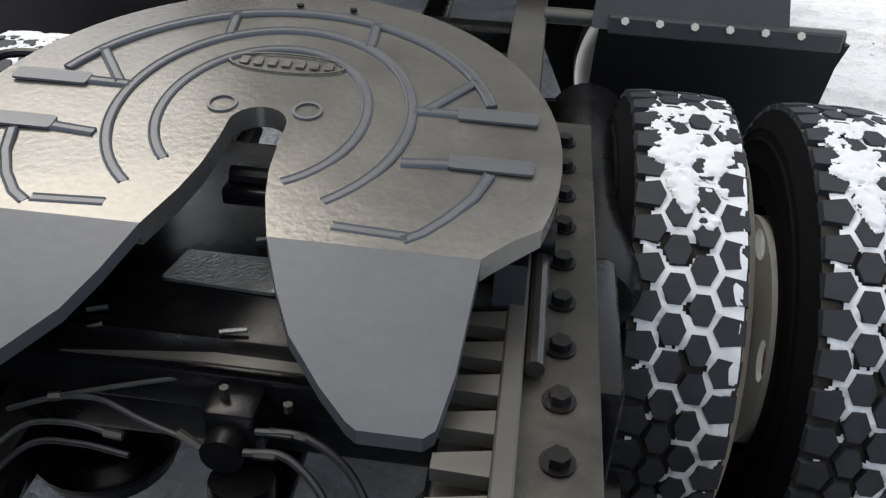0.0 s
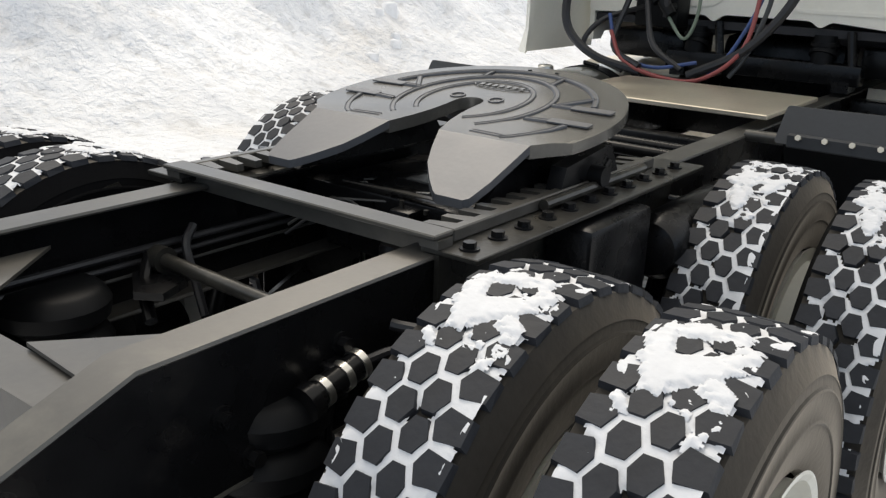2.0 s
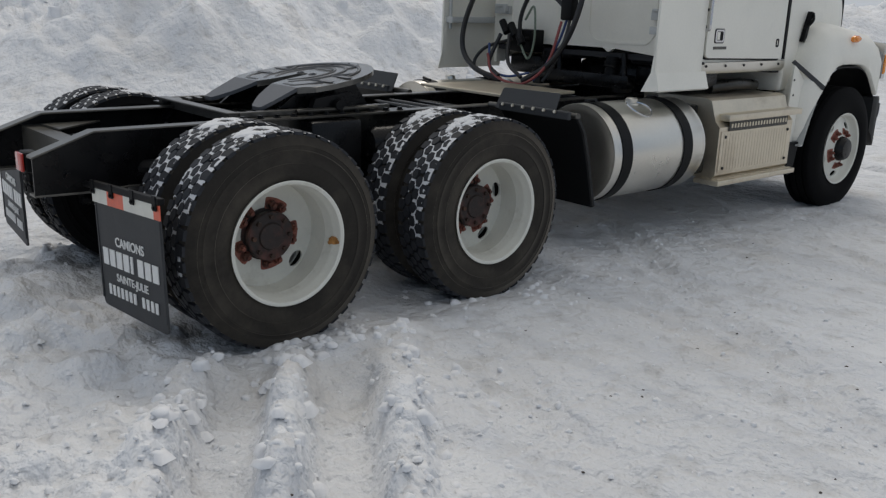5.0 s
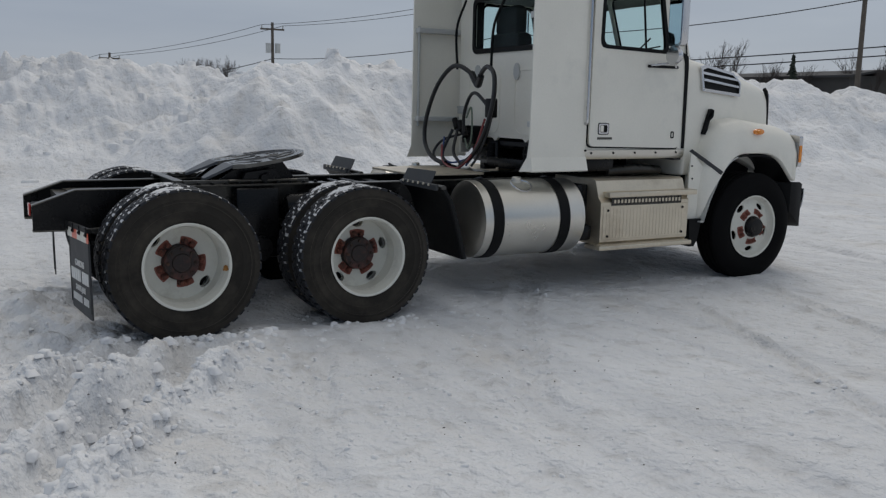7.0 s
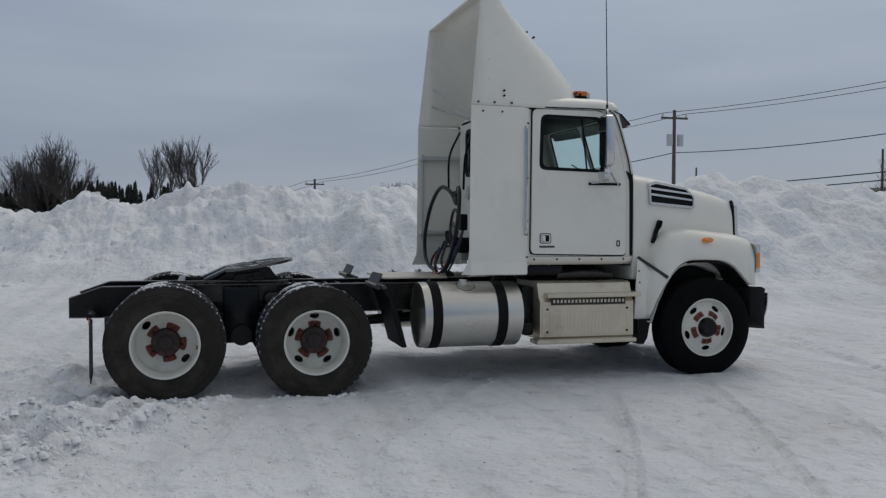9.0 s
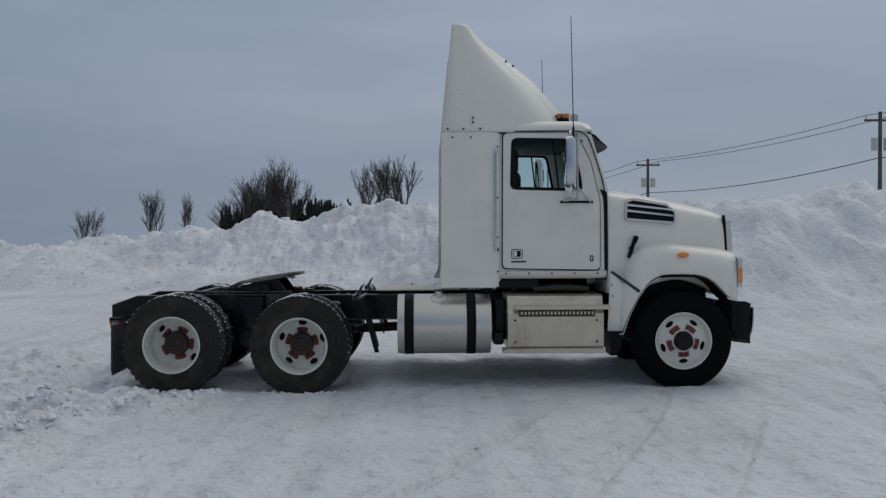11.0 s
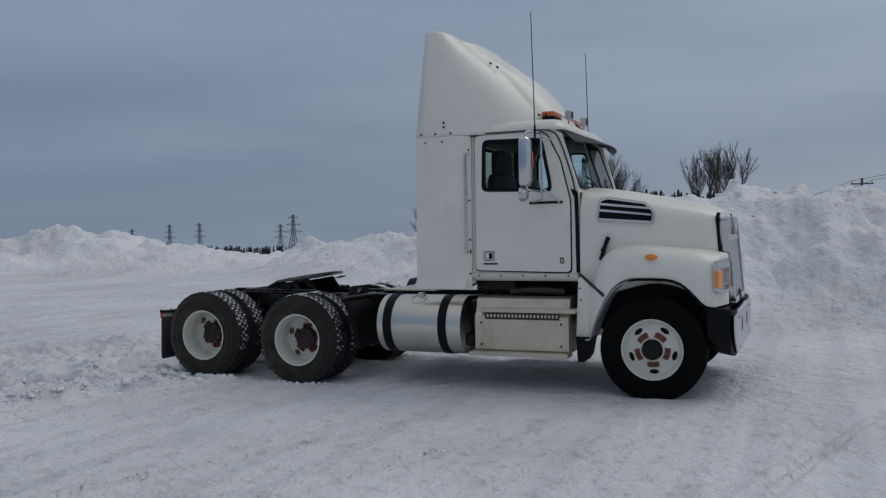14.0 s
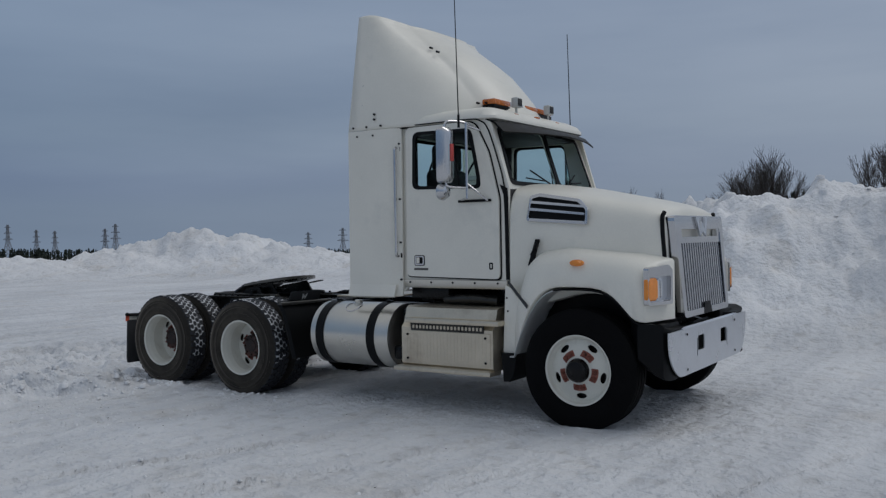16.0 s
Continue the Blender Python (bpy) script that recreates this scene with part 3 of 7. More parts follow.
def tread_mesh(bm, R, n=46):
    """Hexagonal blocks in four staggered columns."""
    p = 2 * math.pi / n
    for c, cx in enumerate((-0.0735, -0.0245, 0.0245, 0.0735)):
        shoulder = c in (0, 3)
        for i in range(n):
            a0 = (i + (c % 2) * 0.5) * p + random.uniform(-0.006, 0.006)
            w, l = 0.0265, p * 0.405
            shape = [(w, 0), (w * 0.5, l), (-w * 0.5, l), (-w, 0), (-w * 0.5, -l), (w * 0.5, -l)]
            if shoulder:
                s = 1 if cx > 0 else -1
                shape = [(s * 0.033, l * 0.8), (s * 0.033, -l * 0.8), (-s * w * 0.5, -l), (-s * w, 0), (-s * w * 0.5, l)]
            top, low = [], []
            lift = random.uniform(-0.0015, 0.001)
            for u, a in shape:
                for ring, r, k in ((low, R - 0.020, 1.06), (top, R + lift - (0.005 if abs(cx + u) > 0.10 else 0), 0.95)):
                    ring.append(bm.verts.new((cx + u * k + random.uniform(-0.0022, 0.0022), r * math.cos(a0 + a * k), r * math.sin(a0 + a * k))))
            bm.faces.new(top)
            for k in range(len(top)):
                j = (k + 1) % len(top)
                bm.faces.new((low[k], low[j], top[j], top[k]))


def snow_shell(bm, R, lo, hi, cut, seed, halfw=0.108, lift=0.0, thick=0.004, na=150, nx_=22, freq=1.0, bias=0.0):
    """Snow lodged on the tread between two angles (0 is the top, positive to the rear)."""
    aa = np.linspace(lo, hi, na)
    xx = np.linspace(-halfw, halfw, nx_)
    A, X = np.meshgrid(aa, xx)
    edge = np.minimum((A - lo), (hi - A)) / (0.25 * (hi - lo))
    val = fbm(A * 6.0 + seed * 3.7, X * 11.0 + seed, freq, 5, seed, 0.6) + np.clip(edge, 0, 1) * 0.5 - 0.5 * (np.abs(X) / halfw) ** 6 + bias * X / halfw
    keep = val > cut
    V = {}

    def v(i, j):
        if (i, j) not in V:
            r = R + lift + thick * min(1.0, max(0.0, (val[i, j] - cut) * 3))
            a = A[i, j]
            V[i, j] = bm.verts.new((X[i, j], -r * math.sin(a), r * math.cos(a)))
        return V[i, j]
    for i in range(len(xx) - 1):
        for j in range(len(aa) - 1):
            if keep[i:i + 2, j:j + 2].sum() >= 3:
                bm.faces.new((v(i, j), v(i + 1, j), v(i + 1, j + 1), v(i, j + 1)))


def disc(bm, x, r_in, r_out, holes, r_hole, a, b, depth, turn=0.0, dish=0.0):
    """A wheel disc with hand holes; depth outwards along x."""
    k = 48
    outer = [(r_out * math.cos(2 * math.pi * i / k), r_out * math.sin(2 * math.pi * i / k)) for i in range(k)]
    inner = [(r_in * math.cos(2 * math.pi * i / 32), r_in * math.sin(2 * math.pi * i / 32)) for i in range(32)]
    cut = []
    for i in range(holes):
        t = 2 * math.pi * i / holes + turn
        cut.append(oval(r_hole * math.cos(t), r_hole * math.sin(t), a, b, 16, t + math.pi / 2))
    plate(bm, outer, (inner, *cut), depth, lambda u, v, w: (x + w + dish * (r_out - math.hypot(u, v)), u, v))


def drive_wheel(outer, seed):
    R = 0.535
    w = new("wheel")
    bm = bmesh.new()
    tyre_mesh(bm, R, 0.134)
    tyre = part("tyre", bm, WALL, w, "dusty black drive tyre")
    # faces turned towards the frame take the plain black rubber
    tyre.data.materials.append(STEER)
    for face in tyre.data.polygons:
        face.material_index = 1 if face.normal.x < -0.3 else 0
    bm = bmesh.new()
    tread_mesh(bm, R)
    part("tread", bm, RUBBER, w, "hexagonal block tread", smooth=0)
    bm = bmesh.new()
    snow_shell(bm, R, -1.9, 1.75, 0.10, seed, halfw=0.100, lift=-0.011, thick=0.007, na=330, nx_=34, freq=1.6, bias=0.05 if seed == 1 else 0.38)
    part("groove_snow", bm, TYRESNOW, w, "white snow packed in the grooves")
    bm = bmesh.new()
    snow_shell(bm, R, -0.12, 0.62, 0.34, seed + 5, halfw=0.085, lift=-0.003, thick=0.008, na=120, nx_=40, freq=1.7)
    part("snow_patch", bm, TYRESNOW, w, "snow patch lying on the tread")
    bm = bmesh.new()
    if outer:
        lathe_x(bm, [(0.128, 0.300), (0.134, 0.306), (0.136, 0.300), (0.130, 0.287), (0.112, 0.283), (0.10, 0.282), (0.090, 0.277), (0.070, 0.273), (0.030, 0.272), (0.020, 0.268), (0.008, 0.271), (-0.05, 0.269), (-0.085, 0.271), (-0.108, 0.268)], 72)
        turn = radians(138 if seed == 1 else 16)
        disc(bm, -0.120, 0.105, 0.271, 2 if seed == 1 else 5, 0.231, 0.047, 0.031, 0.012, turn=turn)
        part("rim", bm, RIM, w, "white enamelled deep-dish steel rim")
        bm = bmesh.new()
        lathe_x(bm, [(-0.115, 0.132), (-0.106, 0.132), (-0.102, 0.112), (-0.076, 0.106), (-0.072, 0.124), (-0.050, 0.124), (-0.044, 0.118), (-0.043, 0.070), (-0.034, 0.064), (-0.032, 0.0)], 32)
        part("hub", bm, HUBRUST, w, "rust-brown axle hub flange")
        for i in range(5):
            a = 2 * math.pi * i / 5 + turn
            bm = bmesh.new()
            kidney = [(r * math.cos(a + t), r * math.sin(a + t)) for r, t in [(0.126, 0.42 - 0.14 * k) for k in range(7)] + [(0.184, -0.36 + 0.12 * k) for k in range(7)]]
            plate(bm, round_corners(kidney, 0.014, 2), (), 0.003, lambda u, v, w_: (-0.1078 + w_, u, v))
            part("rust_patch", bm, REDRUST, w, "red rust round a pair of nuts", smooth=0)
        for i in range(10):
            a = 2 * math.pi * (i // 2) / 5 + turn + (0.19 if i % 2 else -0.19)
            y, z = 0.148 * math.cos(a), 0.148 * math.sin(a)
            bm = bmesh.new()
            rod(bm, (-0.108, y, z), (-0.101, y, z), 0.027, 12)
            rod(bm, (-0.101, y, z), (-0.073, y, z), 0.020, 6)
            rod(bm, (-0.073, y, z), (-0.058, y, z), 0.011, 8)
            part("wheel_nut", bm, NUTRUST, w, "rusted wheel nut")
        for i in range(8):
            a = 2 * math.pi * i / 8
            y, z = 0.098 * math.cos(a), 0.098 * math.sin(a)
            bm = bmesh.new()
            rod(bm, (-0.044, y, z), (-0.027, y, z), 0.012, 6)
            part("flange_stud", bm, RUST, w)
        if seed == 1:
            bm = bmesh.new()
            ta, xa = np.meshgrid(np.linspace(-0.30, 0.06, 40), np.linspace(0.126, -0.03, 24), indexing='ij')
            far = np.hypot((ta + 0.12) / 0.10, (xa - 0.085) / 0.038)
            keep = 1.0 - far + 0.8 * fbm(ta * 40, xa * 70, 0.35, 4, 3, 0.6) > 0.25
            rr = np.interp(xa, [-0.05, 0.02, 0.04, 0.082, 0.09, 0.10, 0.112, 0.13], [0.256, 0.266, 0.267, 0.269, 0.276, 0.282, 0.283, 0.287]) - 0.002
            V = {}
            for p in range(39):
                for q in range(23):
                    if keep[p:p + 2, q:q + 2].sum() >= 3:
                        quad = []
                        for c in ((p, q), (p, q + 1), (p + 1, q + 1), (p + 1, q)):
                            if c not in V:
                                V[c] = bm.verts.new((xa[c], rr[c] * math.cos(ta[c]), rr[c] * math.sin(ta[c])))
                            quad.append(V[c])
                        bm.faces.new(quad)
            part("rust_stain", bm, ORANGERUST, w, "orange rust stain on the rim")
    else:
        lathe_x(bm, [(0.168, 0.262), (0.128, 0.262), (0.128, 0.302), (0.10, 0.282), (-0.05, 0.262), (-0.10, 0.265), (-0.128, 0.302)], 48)
        disc(bm, 0.168, 0.11, 0.268, 2 if seed == 1 else 5, 0.231, 0.047, 0.031, 0.012, turn=radians(138 if seed == 1 else 16))
        part("rim", bm, RIM, w, "white inner dual rim")
    return w


def front_wheel():
    R = 0.525
    w = new("wheel")
    bm = bmesh.new()
    half = [(0.105, 0.292), (0.125, 0.302), (0.138, 0.345), (0.144, 0.40), (0.139, 0.45), (0.122, R - 0.03), (0.110, R - 0.004), (0.104, R), (0.070, R), (0.066, R - 0.014), (0.058, R - 0.014), (0.054, R), (0.008, R), (0.004, R - 0.014)]
    lathe_x(bm, [(-x, r) for x, r in half] + half[::-1], 72)
    part("tyre", bm, STEER, w, "black ribbed steer tyre")
    bm = bmesh.new()
    lathe_x(bm, [(0.128, 0.300), (0.136, 0.306), (0.138, 0.300), (0.130, 0.290), (0.112, 0.286), (0.090, 0.282), (0.078, 0.272), (0.07, 0.262)], 72)
    disc(bm, 0.062, 0.10, 0.264, 5, 0.222, 0.049, 0.025, 0.012, turn=radians(57), dish=0.30)
    part("rim", bm, RIM, w, "white enamelled steel disc wheel")
    bm = bmesh.new()
    lathe_x(bm, [(0.10, 0.108), (0.135, 0.104), (0.165, 0.096), (0.185, 0.080), (0.190, 0.05), (0.19, 0.0)], 32)
    part("hub", bm, BLACK, w, "black oil hub")
    bm = bmesh.new()
    lathe_x(bm, [(-0.12, 0.0), (-0.12, 0.256), (0.03, 0.256), (0.035, 0.0)], 40)
    part("brake_drum", bm, BLACK, w, "dark brake drum")
    for i in range(5):
        a = 2 * math.pi * i / 5 + radians(57)
        bm = bmesh.new()
        kidney = [(r * math.cos(a + t), r * math.sin(a + t)) for r, t in [(0.124, 0.45 - 0.15 * k) for k in range(7)] + [(0.180, -0.36 + 0.12 * k) for k in range(7)]]
        plate(bm, round_corners(kidney, 0.016, 2), (), 0.003, lambda u, v, w_: (0.0745 + 0.30 * (0.264 - math.hypot(u, v)) + w_, u, v))
        part("rust_patch", bm, REDRUST, w, "red rust round a pair of nuts", smooth=0)
    for i in range(5):
        bm = bmesh.new()
        for s in (-1, 1):
            a = 2 * math.pi * i / 5 + radians(57) + s * 0.19
            y, z = 0.148 * math.cos(a), 0.148 * math.sin(a)
            rod(bm, (0.10, y, z), (0.112, y, z), 0.024, 12)
            rod(bm, (0.112, y, z), (0.135, y, z), 0.018, 6)
            rod(bm, (0.135, y, z), (0.147, y, z), 0.010, 8)
        part("wheel_nut", bm, NUTRUST, w, "rusted wheel nuts")
    return w


OUT, INN = 1.081, 0.738
kinds = [(drive_wheel(True, 1), REAR_Y, OUT, 0.488), (drive_wheel(True, 2), MID_Y, OUT, 0.470), (drive_wheel(False, 1), REAR_Y, INN, 0.488), (drive_wheel(False, 2), MID_Y, INN, 0.470)]
for w, y, x, z in kinds:
    w.parent = truck
    w.matrix_basis = pose(x, y, z)
    twin(w, pose(-x, y, z, 0, 0, 180), truck)
fw = front_wheel()
fw.parent = truck
fw.matrix_basis = pose(1.085, FRONT_Y, 0.503)
twin(fw, pose(-1.085, FRONT_Y, 0.503, 0, 0, 180), truck)

# ---- chassis: the frame sits a little low and to one side on its springs ----
SETTLE = Vector((0.0, 0.003, -0.034))
RAIL_TOP, RAIL_LOW = 1.0, 0.71


def frame_rail(s):
    """A C-section rail whose tail tapers down behind the kink."""
    rail = new("frame_rail")
    rail.parent = truck
    rail.location = SETTLE
    tagged(rail, "long black steel chassis rail with worn, sky-paled top flange")
    bm = bmesh.new()
    web = [(-0.90, 0.705), (-0.62, 0.70), (-0.45, RAIL_LOW), (6.05, RAIL_LOW), (6.05, RAIL_TOP - 0.15), (5.6, RAIL_TOP - 0.004), (-0.608, RAIL_TOP - 0.004), (-0.90, 0.893)]
    plate(bm, web, (), 0.010, lambda u, v, w: (s * (0.433 - w), u, v))
    part("web", bm, BLACK, rail, smooth=0)
    # flange colour is lighter than the web, for the sky it reflects
    for line in ([(-0.90, 0.897), (-0.61, RAIL_TOP), (5.6, RAIL_TOP), (6.05, RAIL_TOP - 0.14)], [(-0.90, 0.715), (-0.62, 0.71), (-0.45, RAIL_LOW + 0.010), (6.05, RAIL_LOW + 0.010)]):
        bm = bmesh.new()
        ring_loft(bm, [[(s * x, y, z + dz) for x, dz in ((0.437, -0.006), (0.434, 0.0), (0.350, 0.0), (0.347, -0.006), (0.350, -0.011), (0.432, -0.011))] for y, z in line])
        part("flange", bm, FLANGE, rail, "worn dark flange of the rail, paled for sky sheen")
    for y, z in ((-0.75, 0.80), (-0.62, 0.74), (-0.46, 0.86), (-0.40, 0.76), (-0.30, 0.80), (-0.18, 0.90), (0.25, 0.82), (0.32, 0.9), (1.15, 0.85), (1.8, 0.82)):
        bm = bmesh.new()
        rod(bm, (s * 0.433, y, z), (s * 0.440, y, z), 0.022, 12)
        rod(bm, (s * 0.440, y, z), (s * 0.458, y, z), 0.015, 6)
        part("bolt", bm, BLACK, rail)


for s in (1, -1):
    frame_rail(s)
    # levelling valve and its link on the rail's side
    bm = bmesh.new()
    rod(bm, (s * 0.470, -0.30, 0.835), (s * 0.470, -0.17, 0.862), 0.028, 14)
    rod(bm, (s * 0.470, -0.31, 0.833), (s * 0.470, -0.285, 0.838), 0.036, 14)
    box(bm, s * 0.436, s * 0.468, -0.24, -0.19, 0.80, 0.88, 0.006)
    part("air_valve", bm, BLACK, truck, "black air valve on the rail")
    for k in (0.22, 0.62, 0.95):
        bm = bmesh.new()
        rod(bm, (s * 0.470, -0.30 + 0.13 * k, 0.835 + 0.027 * k), (s * 0.470, -0.285 + 0.13 * k, 0.838 + 0.027 * k), 0.031, 14)
        part("valve_band", bm, ALU, truck, "bright metal band")
    bm = bmesh.new()
    pipe(bm, [(s * 0.470, -0.17, 0.862), (s * 0.50, -0.10, 0.875), (s * 0.52, -0.05, 0.85), (s * 0.50, -0.02, 0.76)], 0.010, 8, 5)
    part("air_hose", bm, HOSE, truck)
    bm = bmesh.new()
    rod(bm, (s * 0.465, -0.24, 0.80), (s * 0.465, -0.25, 0.58), 0.007, 6)
    part("valve_link", bm, BLACK, truck)

# tail crossmember and gussets
bm = bmesh.new()
ring_loft(bm, [[(x, y, z) for y, z in ((-0.60, 0.930), (-0.70, 0.930), (-0.70, 0.70), (-0.60, 0.70), (-0.60, 0.71), (-0.69, 0.71), (-0.69, 0.920), (-0.60, 0.920))] for x in (-0.422, 0.422)])
part("crossmember", bm, FLANGE, truck, "black pressed steel tail crossmember")
for s in (1, -1):
    bm = bmesh.new()
    plate(bm, [(s * 0.345, -0.62), (s * 0.345, -0.30), (s * 0.10, -0.60)], (), 0.008, lambda u, v, w: (u, v, 0.934 + w))
    part("gusset", bm, FLANGE, truck, "steel gusset with light reflection")
for y, z0, z1 in ((1.95, 0.74, 0.96), (3.3, 0.74, 0.96), (4.6, 0.72, 0.9)):
    bm = bmesh.new()
    box(bm, -0.425, 0.425, y, y + 0.09, z0, z1, 0.008)
    part("crossmember", bm, BLACK, truck)
for y in (1.62, 1.75):
    bm = bmesh.new()
    rod(bm, (-0.425, y, 0.955), (0.425, y, 0.955), 0.022, 12)
    part("cross_tube", bm, BLACK, truck)

# fifth wheel mounting: angles on the rails, toothed slide racks, end bar
for s in (1, -1):
    bm = bmesh.new()
    vs = box(bm, s * 0.40, s * 0.545, 0.10, 1.294, 1.004, 1.016, 0.002, 1)
    box(bm, s * 0.437, s * 0.449, 0.10, 1.294, 0.84, 1.003)
    angle = part("mounting_angle", bm, OILSTEEL, truck, "bolted black steel mounting angle")
    for i in range(11):
        bm = bmesh.new()
        hexbolt(bm, s * 0.491, 0.149 + 0.105 * i, 1.016, 0.0150, 0.017)
        part("bolt", bm, BLACK, angle)
    bm = bmesh.new()
    box(bm, s * 0.414, s * 0.442, 0.16, 1.16, 1.0165, 1.046, 0.003, 1)
    rack = part("slide_rack", bm, FLANGE, truck, "toothed sliding rack of the fifth wheel")
    # black bed puts the shade between the teeth into its colour
    bm = bmesh.new()
    box(bm, s * 0.340, s * 0.4135, 0.155, 1.16, 0.985, 0.991)
    part("dark_gap_bed", bm, BLACK, rack, "black bed that darkens the gaps between teeth")
    for i in range(15):
        bm = bmesh.new()
        y = 0.172 + i * 0.066
        v = [(s * 0.346, y + 0.002), (s * 0.4135, y - 0.004), (s * 0.4135, y + 0.036), (s * 0.346, y + 0.026)]
        ring_loft(bm, [[(a, b, 1.020) for a, b in v], [(a, b, 1.044 if k in (1, 2) else 1.040) for k, (a, b) in enumerate(v)]])
        part("tooth", bm, FLANGE, rack, smooth=0)
    bm = bmesh.new()
    rod(bm, (s * 0.457, 0.50, 1.034), (s * 0.457, 1.05, 1.034), 0.014, 10)
    part("slide_rod", bm, OILSTEEL, truck)
bm = bmesh.new()
box(bm, -0.46, 0.445, 0.088, 0.155, 1.036, 1.048, 0.003, 1)
box(bm, -0.44, 0.43, 0.147, 0.155, 0.98, 1.036)
box(bm, 0.40, 0.45, 0.095, 0.145, 1.0165, 1.0358)
box(bm, -0.45, -0.40, 0.095, 0.145, 1.0165, 1.0358)
part("end_bar", bm, FLANGE, truck, "flat steel end bar across the rails")
bm = bmesh.new()
box(bm, -0.345, 0.345, 0.57, 1.20, 0.74, 0.955, 0.015)
box(bm, -0.345, 0.345, 0.49, 0.57, 0.90, 0.965, 0.006)
part("slide_base", bm, BLACK, truck, "black crossmember under the fifth wheel")
bm = bmesh.new()
plate(bm, [(-0.19, 0.486), (0.02, 0.516), (0.15, 0.514), (0.168, 0.494), (0.0, 0.494)], (), 0.004, lambda u, v, w: (u, v, 0.980 + w))
part("slide_lip", bm, FLANGE, truck, "thin steel lip, pale for sky reflection", smooth=0)
# plate's bright colour carries the sky's reflection
bm = bmesh.new()
plate(bm, round_corners([(-0.135, 0.698), (0.055, 0.688), (0.032, 0.782), (-0.120, 0.782)], 0.008), (), 0.006, lambda u, v, w: (u, v, 0.957 + w))
part("base_plate", bm, GLINTSTEEL, truck, "base plate brightened for sky reflection", smooth=0)
# small bright rods added for glints in the dark throat
for x, y, l in ((-0.21, 0.60, 0.03), (-0.19, 0.56, 0.02), (0.0, 0.585, 0.04), (-0.02, 0.83, 0.03), (0.03, 0.85, 0.02)):
    bm = bmesh.new()
    rod(bm, (x, y, 0.962), (x + l, y + 0.008, 0.966), 0.004, 6)
    part("throat_glint", bm, GLINTSTEEL, truck)

# fifth wheel head: tilted round top plate, throat, ramps
BREAK_Y, TIP_Y, DISC_Y, DISC_R = 0.578, 0.356, 0.800, 0.466


def head_z(y):
    return 1.150 + 0.150 * (y - BREAK_Y) if y >= BREAK_Y else 1.150 - 0.465 * (BREAK_Y - y)


bm = bmesh.new()
arc = [(DISC_R * math.cos(radians(a)), DISC_Y + DISC_R * math.sin(radians(a))) for a in range(-18, 199, 4)]
slot = [(0.045 * math.cos(radians(a)), 0.825 + 0.045 * math.sin(radians(a))) for a in range(180, -1, -15)]
flank = [(0.045, 0.78), (0.050, 0.715), (0.062, 0.655), (0.086, BREAK_Y)]
top = [(0.368, BREAK_Y), (0.380, 0.592), (0.405, 0.618)] + arc + [(-0.405, 0.618), (-0.380, 0.592), (-0.368, BREAK_Y)] + [(-x, y) for x, y in flank[::-1]] + slot + flank
plate(bm, top, (), 0.035, lambda u, v, w: (u, v, head_z(v) - 0.035 + w))
for v in [v for v in bm.verts if math.hypot(v.co.x, v.co.y - DISC_Y) > DISC_R - 0.01 and v.co.z > head_z(v.co.y) - 0.01]:
    v.co.z -= 0.006
head = new("fifth_wheel")
head.parent = truck
head.location = (0.006, -0.018, -0.026)
tagged(head, "greased dark steel fifth wheel coupling")
part("top_plate", bm, PLATE, head, "round greased top plate with throat", smooth=25)
for s in (1, -1):
    bm = bmesh.new()
    out = [(s * 0.086, BREAK_Y), (s * 0.116, 0.510), (s * 0.146, 0.455), (s * 0.198, 0.398), (s * 0.236, 0.364), (s * 0.250, TIP_Y), (s * 0.328, TIP_Y), (s * 0.341, 0.366), (s * 0.355, 0.43), (s * 0.368, BREAK_Y)]
    plate(bm, out, (), 0.022, lambda u, v, w: (u, v, head_z(v) - 0.022 + w))
    part("ramp", bm, RAMP, head, "grey sloping lead-in ramp", smooth=0)
    bm = bmesh.new()
    plate(bm, [(0.44, 1.0), (0.58, 1.10), (1.0, 1.165), (1.12, 1.0)], (), 0.02, lambda u, v, w: (s * (0.30 + w), u, v))
    part("side_web", bm, BLACK, head)
    bm = bmesh.new()
    plate(bm, [(0.62, 0.985), (0.66, 1.09), (0.90, 1.12), (0.98, 0.985)], (oval(0.80, 1.05, 0.03, 0.03, 12),), 0.045, lambda u, v, w: (s * (0.385 + w), u, v))
    part("pivot_bracket", bm, BLACK, head, "black pivot bracket")
    bm = bmesh.new()
    rod(bm, (s * 0.385, 0.80, 1.05), (s * 0.47, 0.80, 1.05), 0.028, 14)
    rod(bm, (s * 0.455, 0.80, 1.05), (s * 0.462, 0.83, 1.09), 0.008, 8)
    part("pivot_pin", bm, BLACK, head)


def groove(bm, pts, w=0.0075):
    """A shallow channel between two low raised lips, laid along the plate."""
    pts = [Vector((x, y, 0)) for x, y in pts]
    rings = []
    for i, p in enumerate(pts):
        d = (pts[min(i + 1, len(pts) - 1)] - pts[max(i - 1, 0)]).normalized()
        n = Vector((-d.y, d.x, 0))
        ring = []
        for o, h in ((-1.25, -0.004), (-1.15, 0.0005), (-0.85, 0.0026), (-0.6, 0.0006), (0.6, 0.0006), (0.85, 0.0026), (1.15, 0.0005), (1.25, -0.004)):
            q = p + n * (w * o)
            ring.append((q.x, q.y, head_z(q.y) + h))
        rings.append(ring)
    ring_loft(bm, rings)


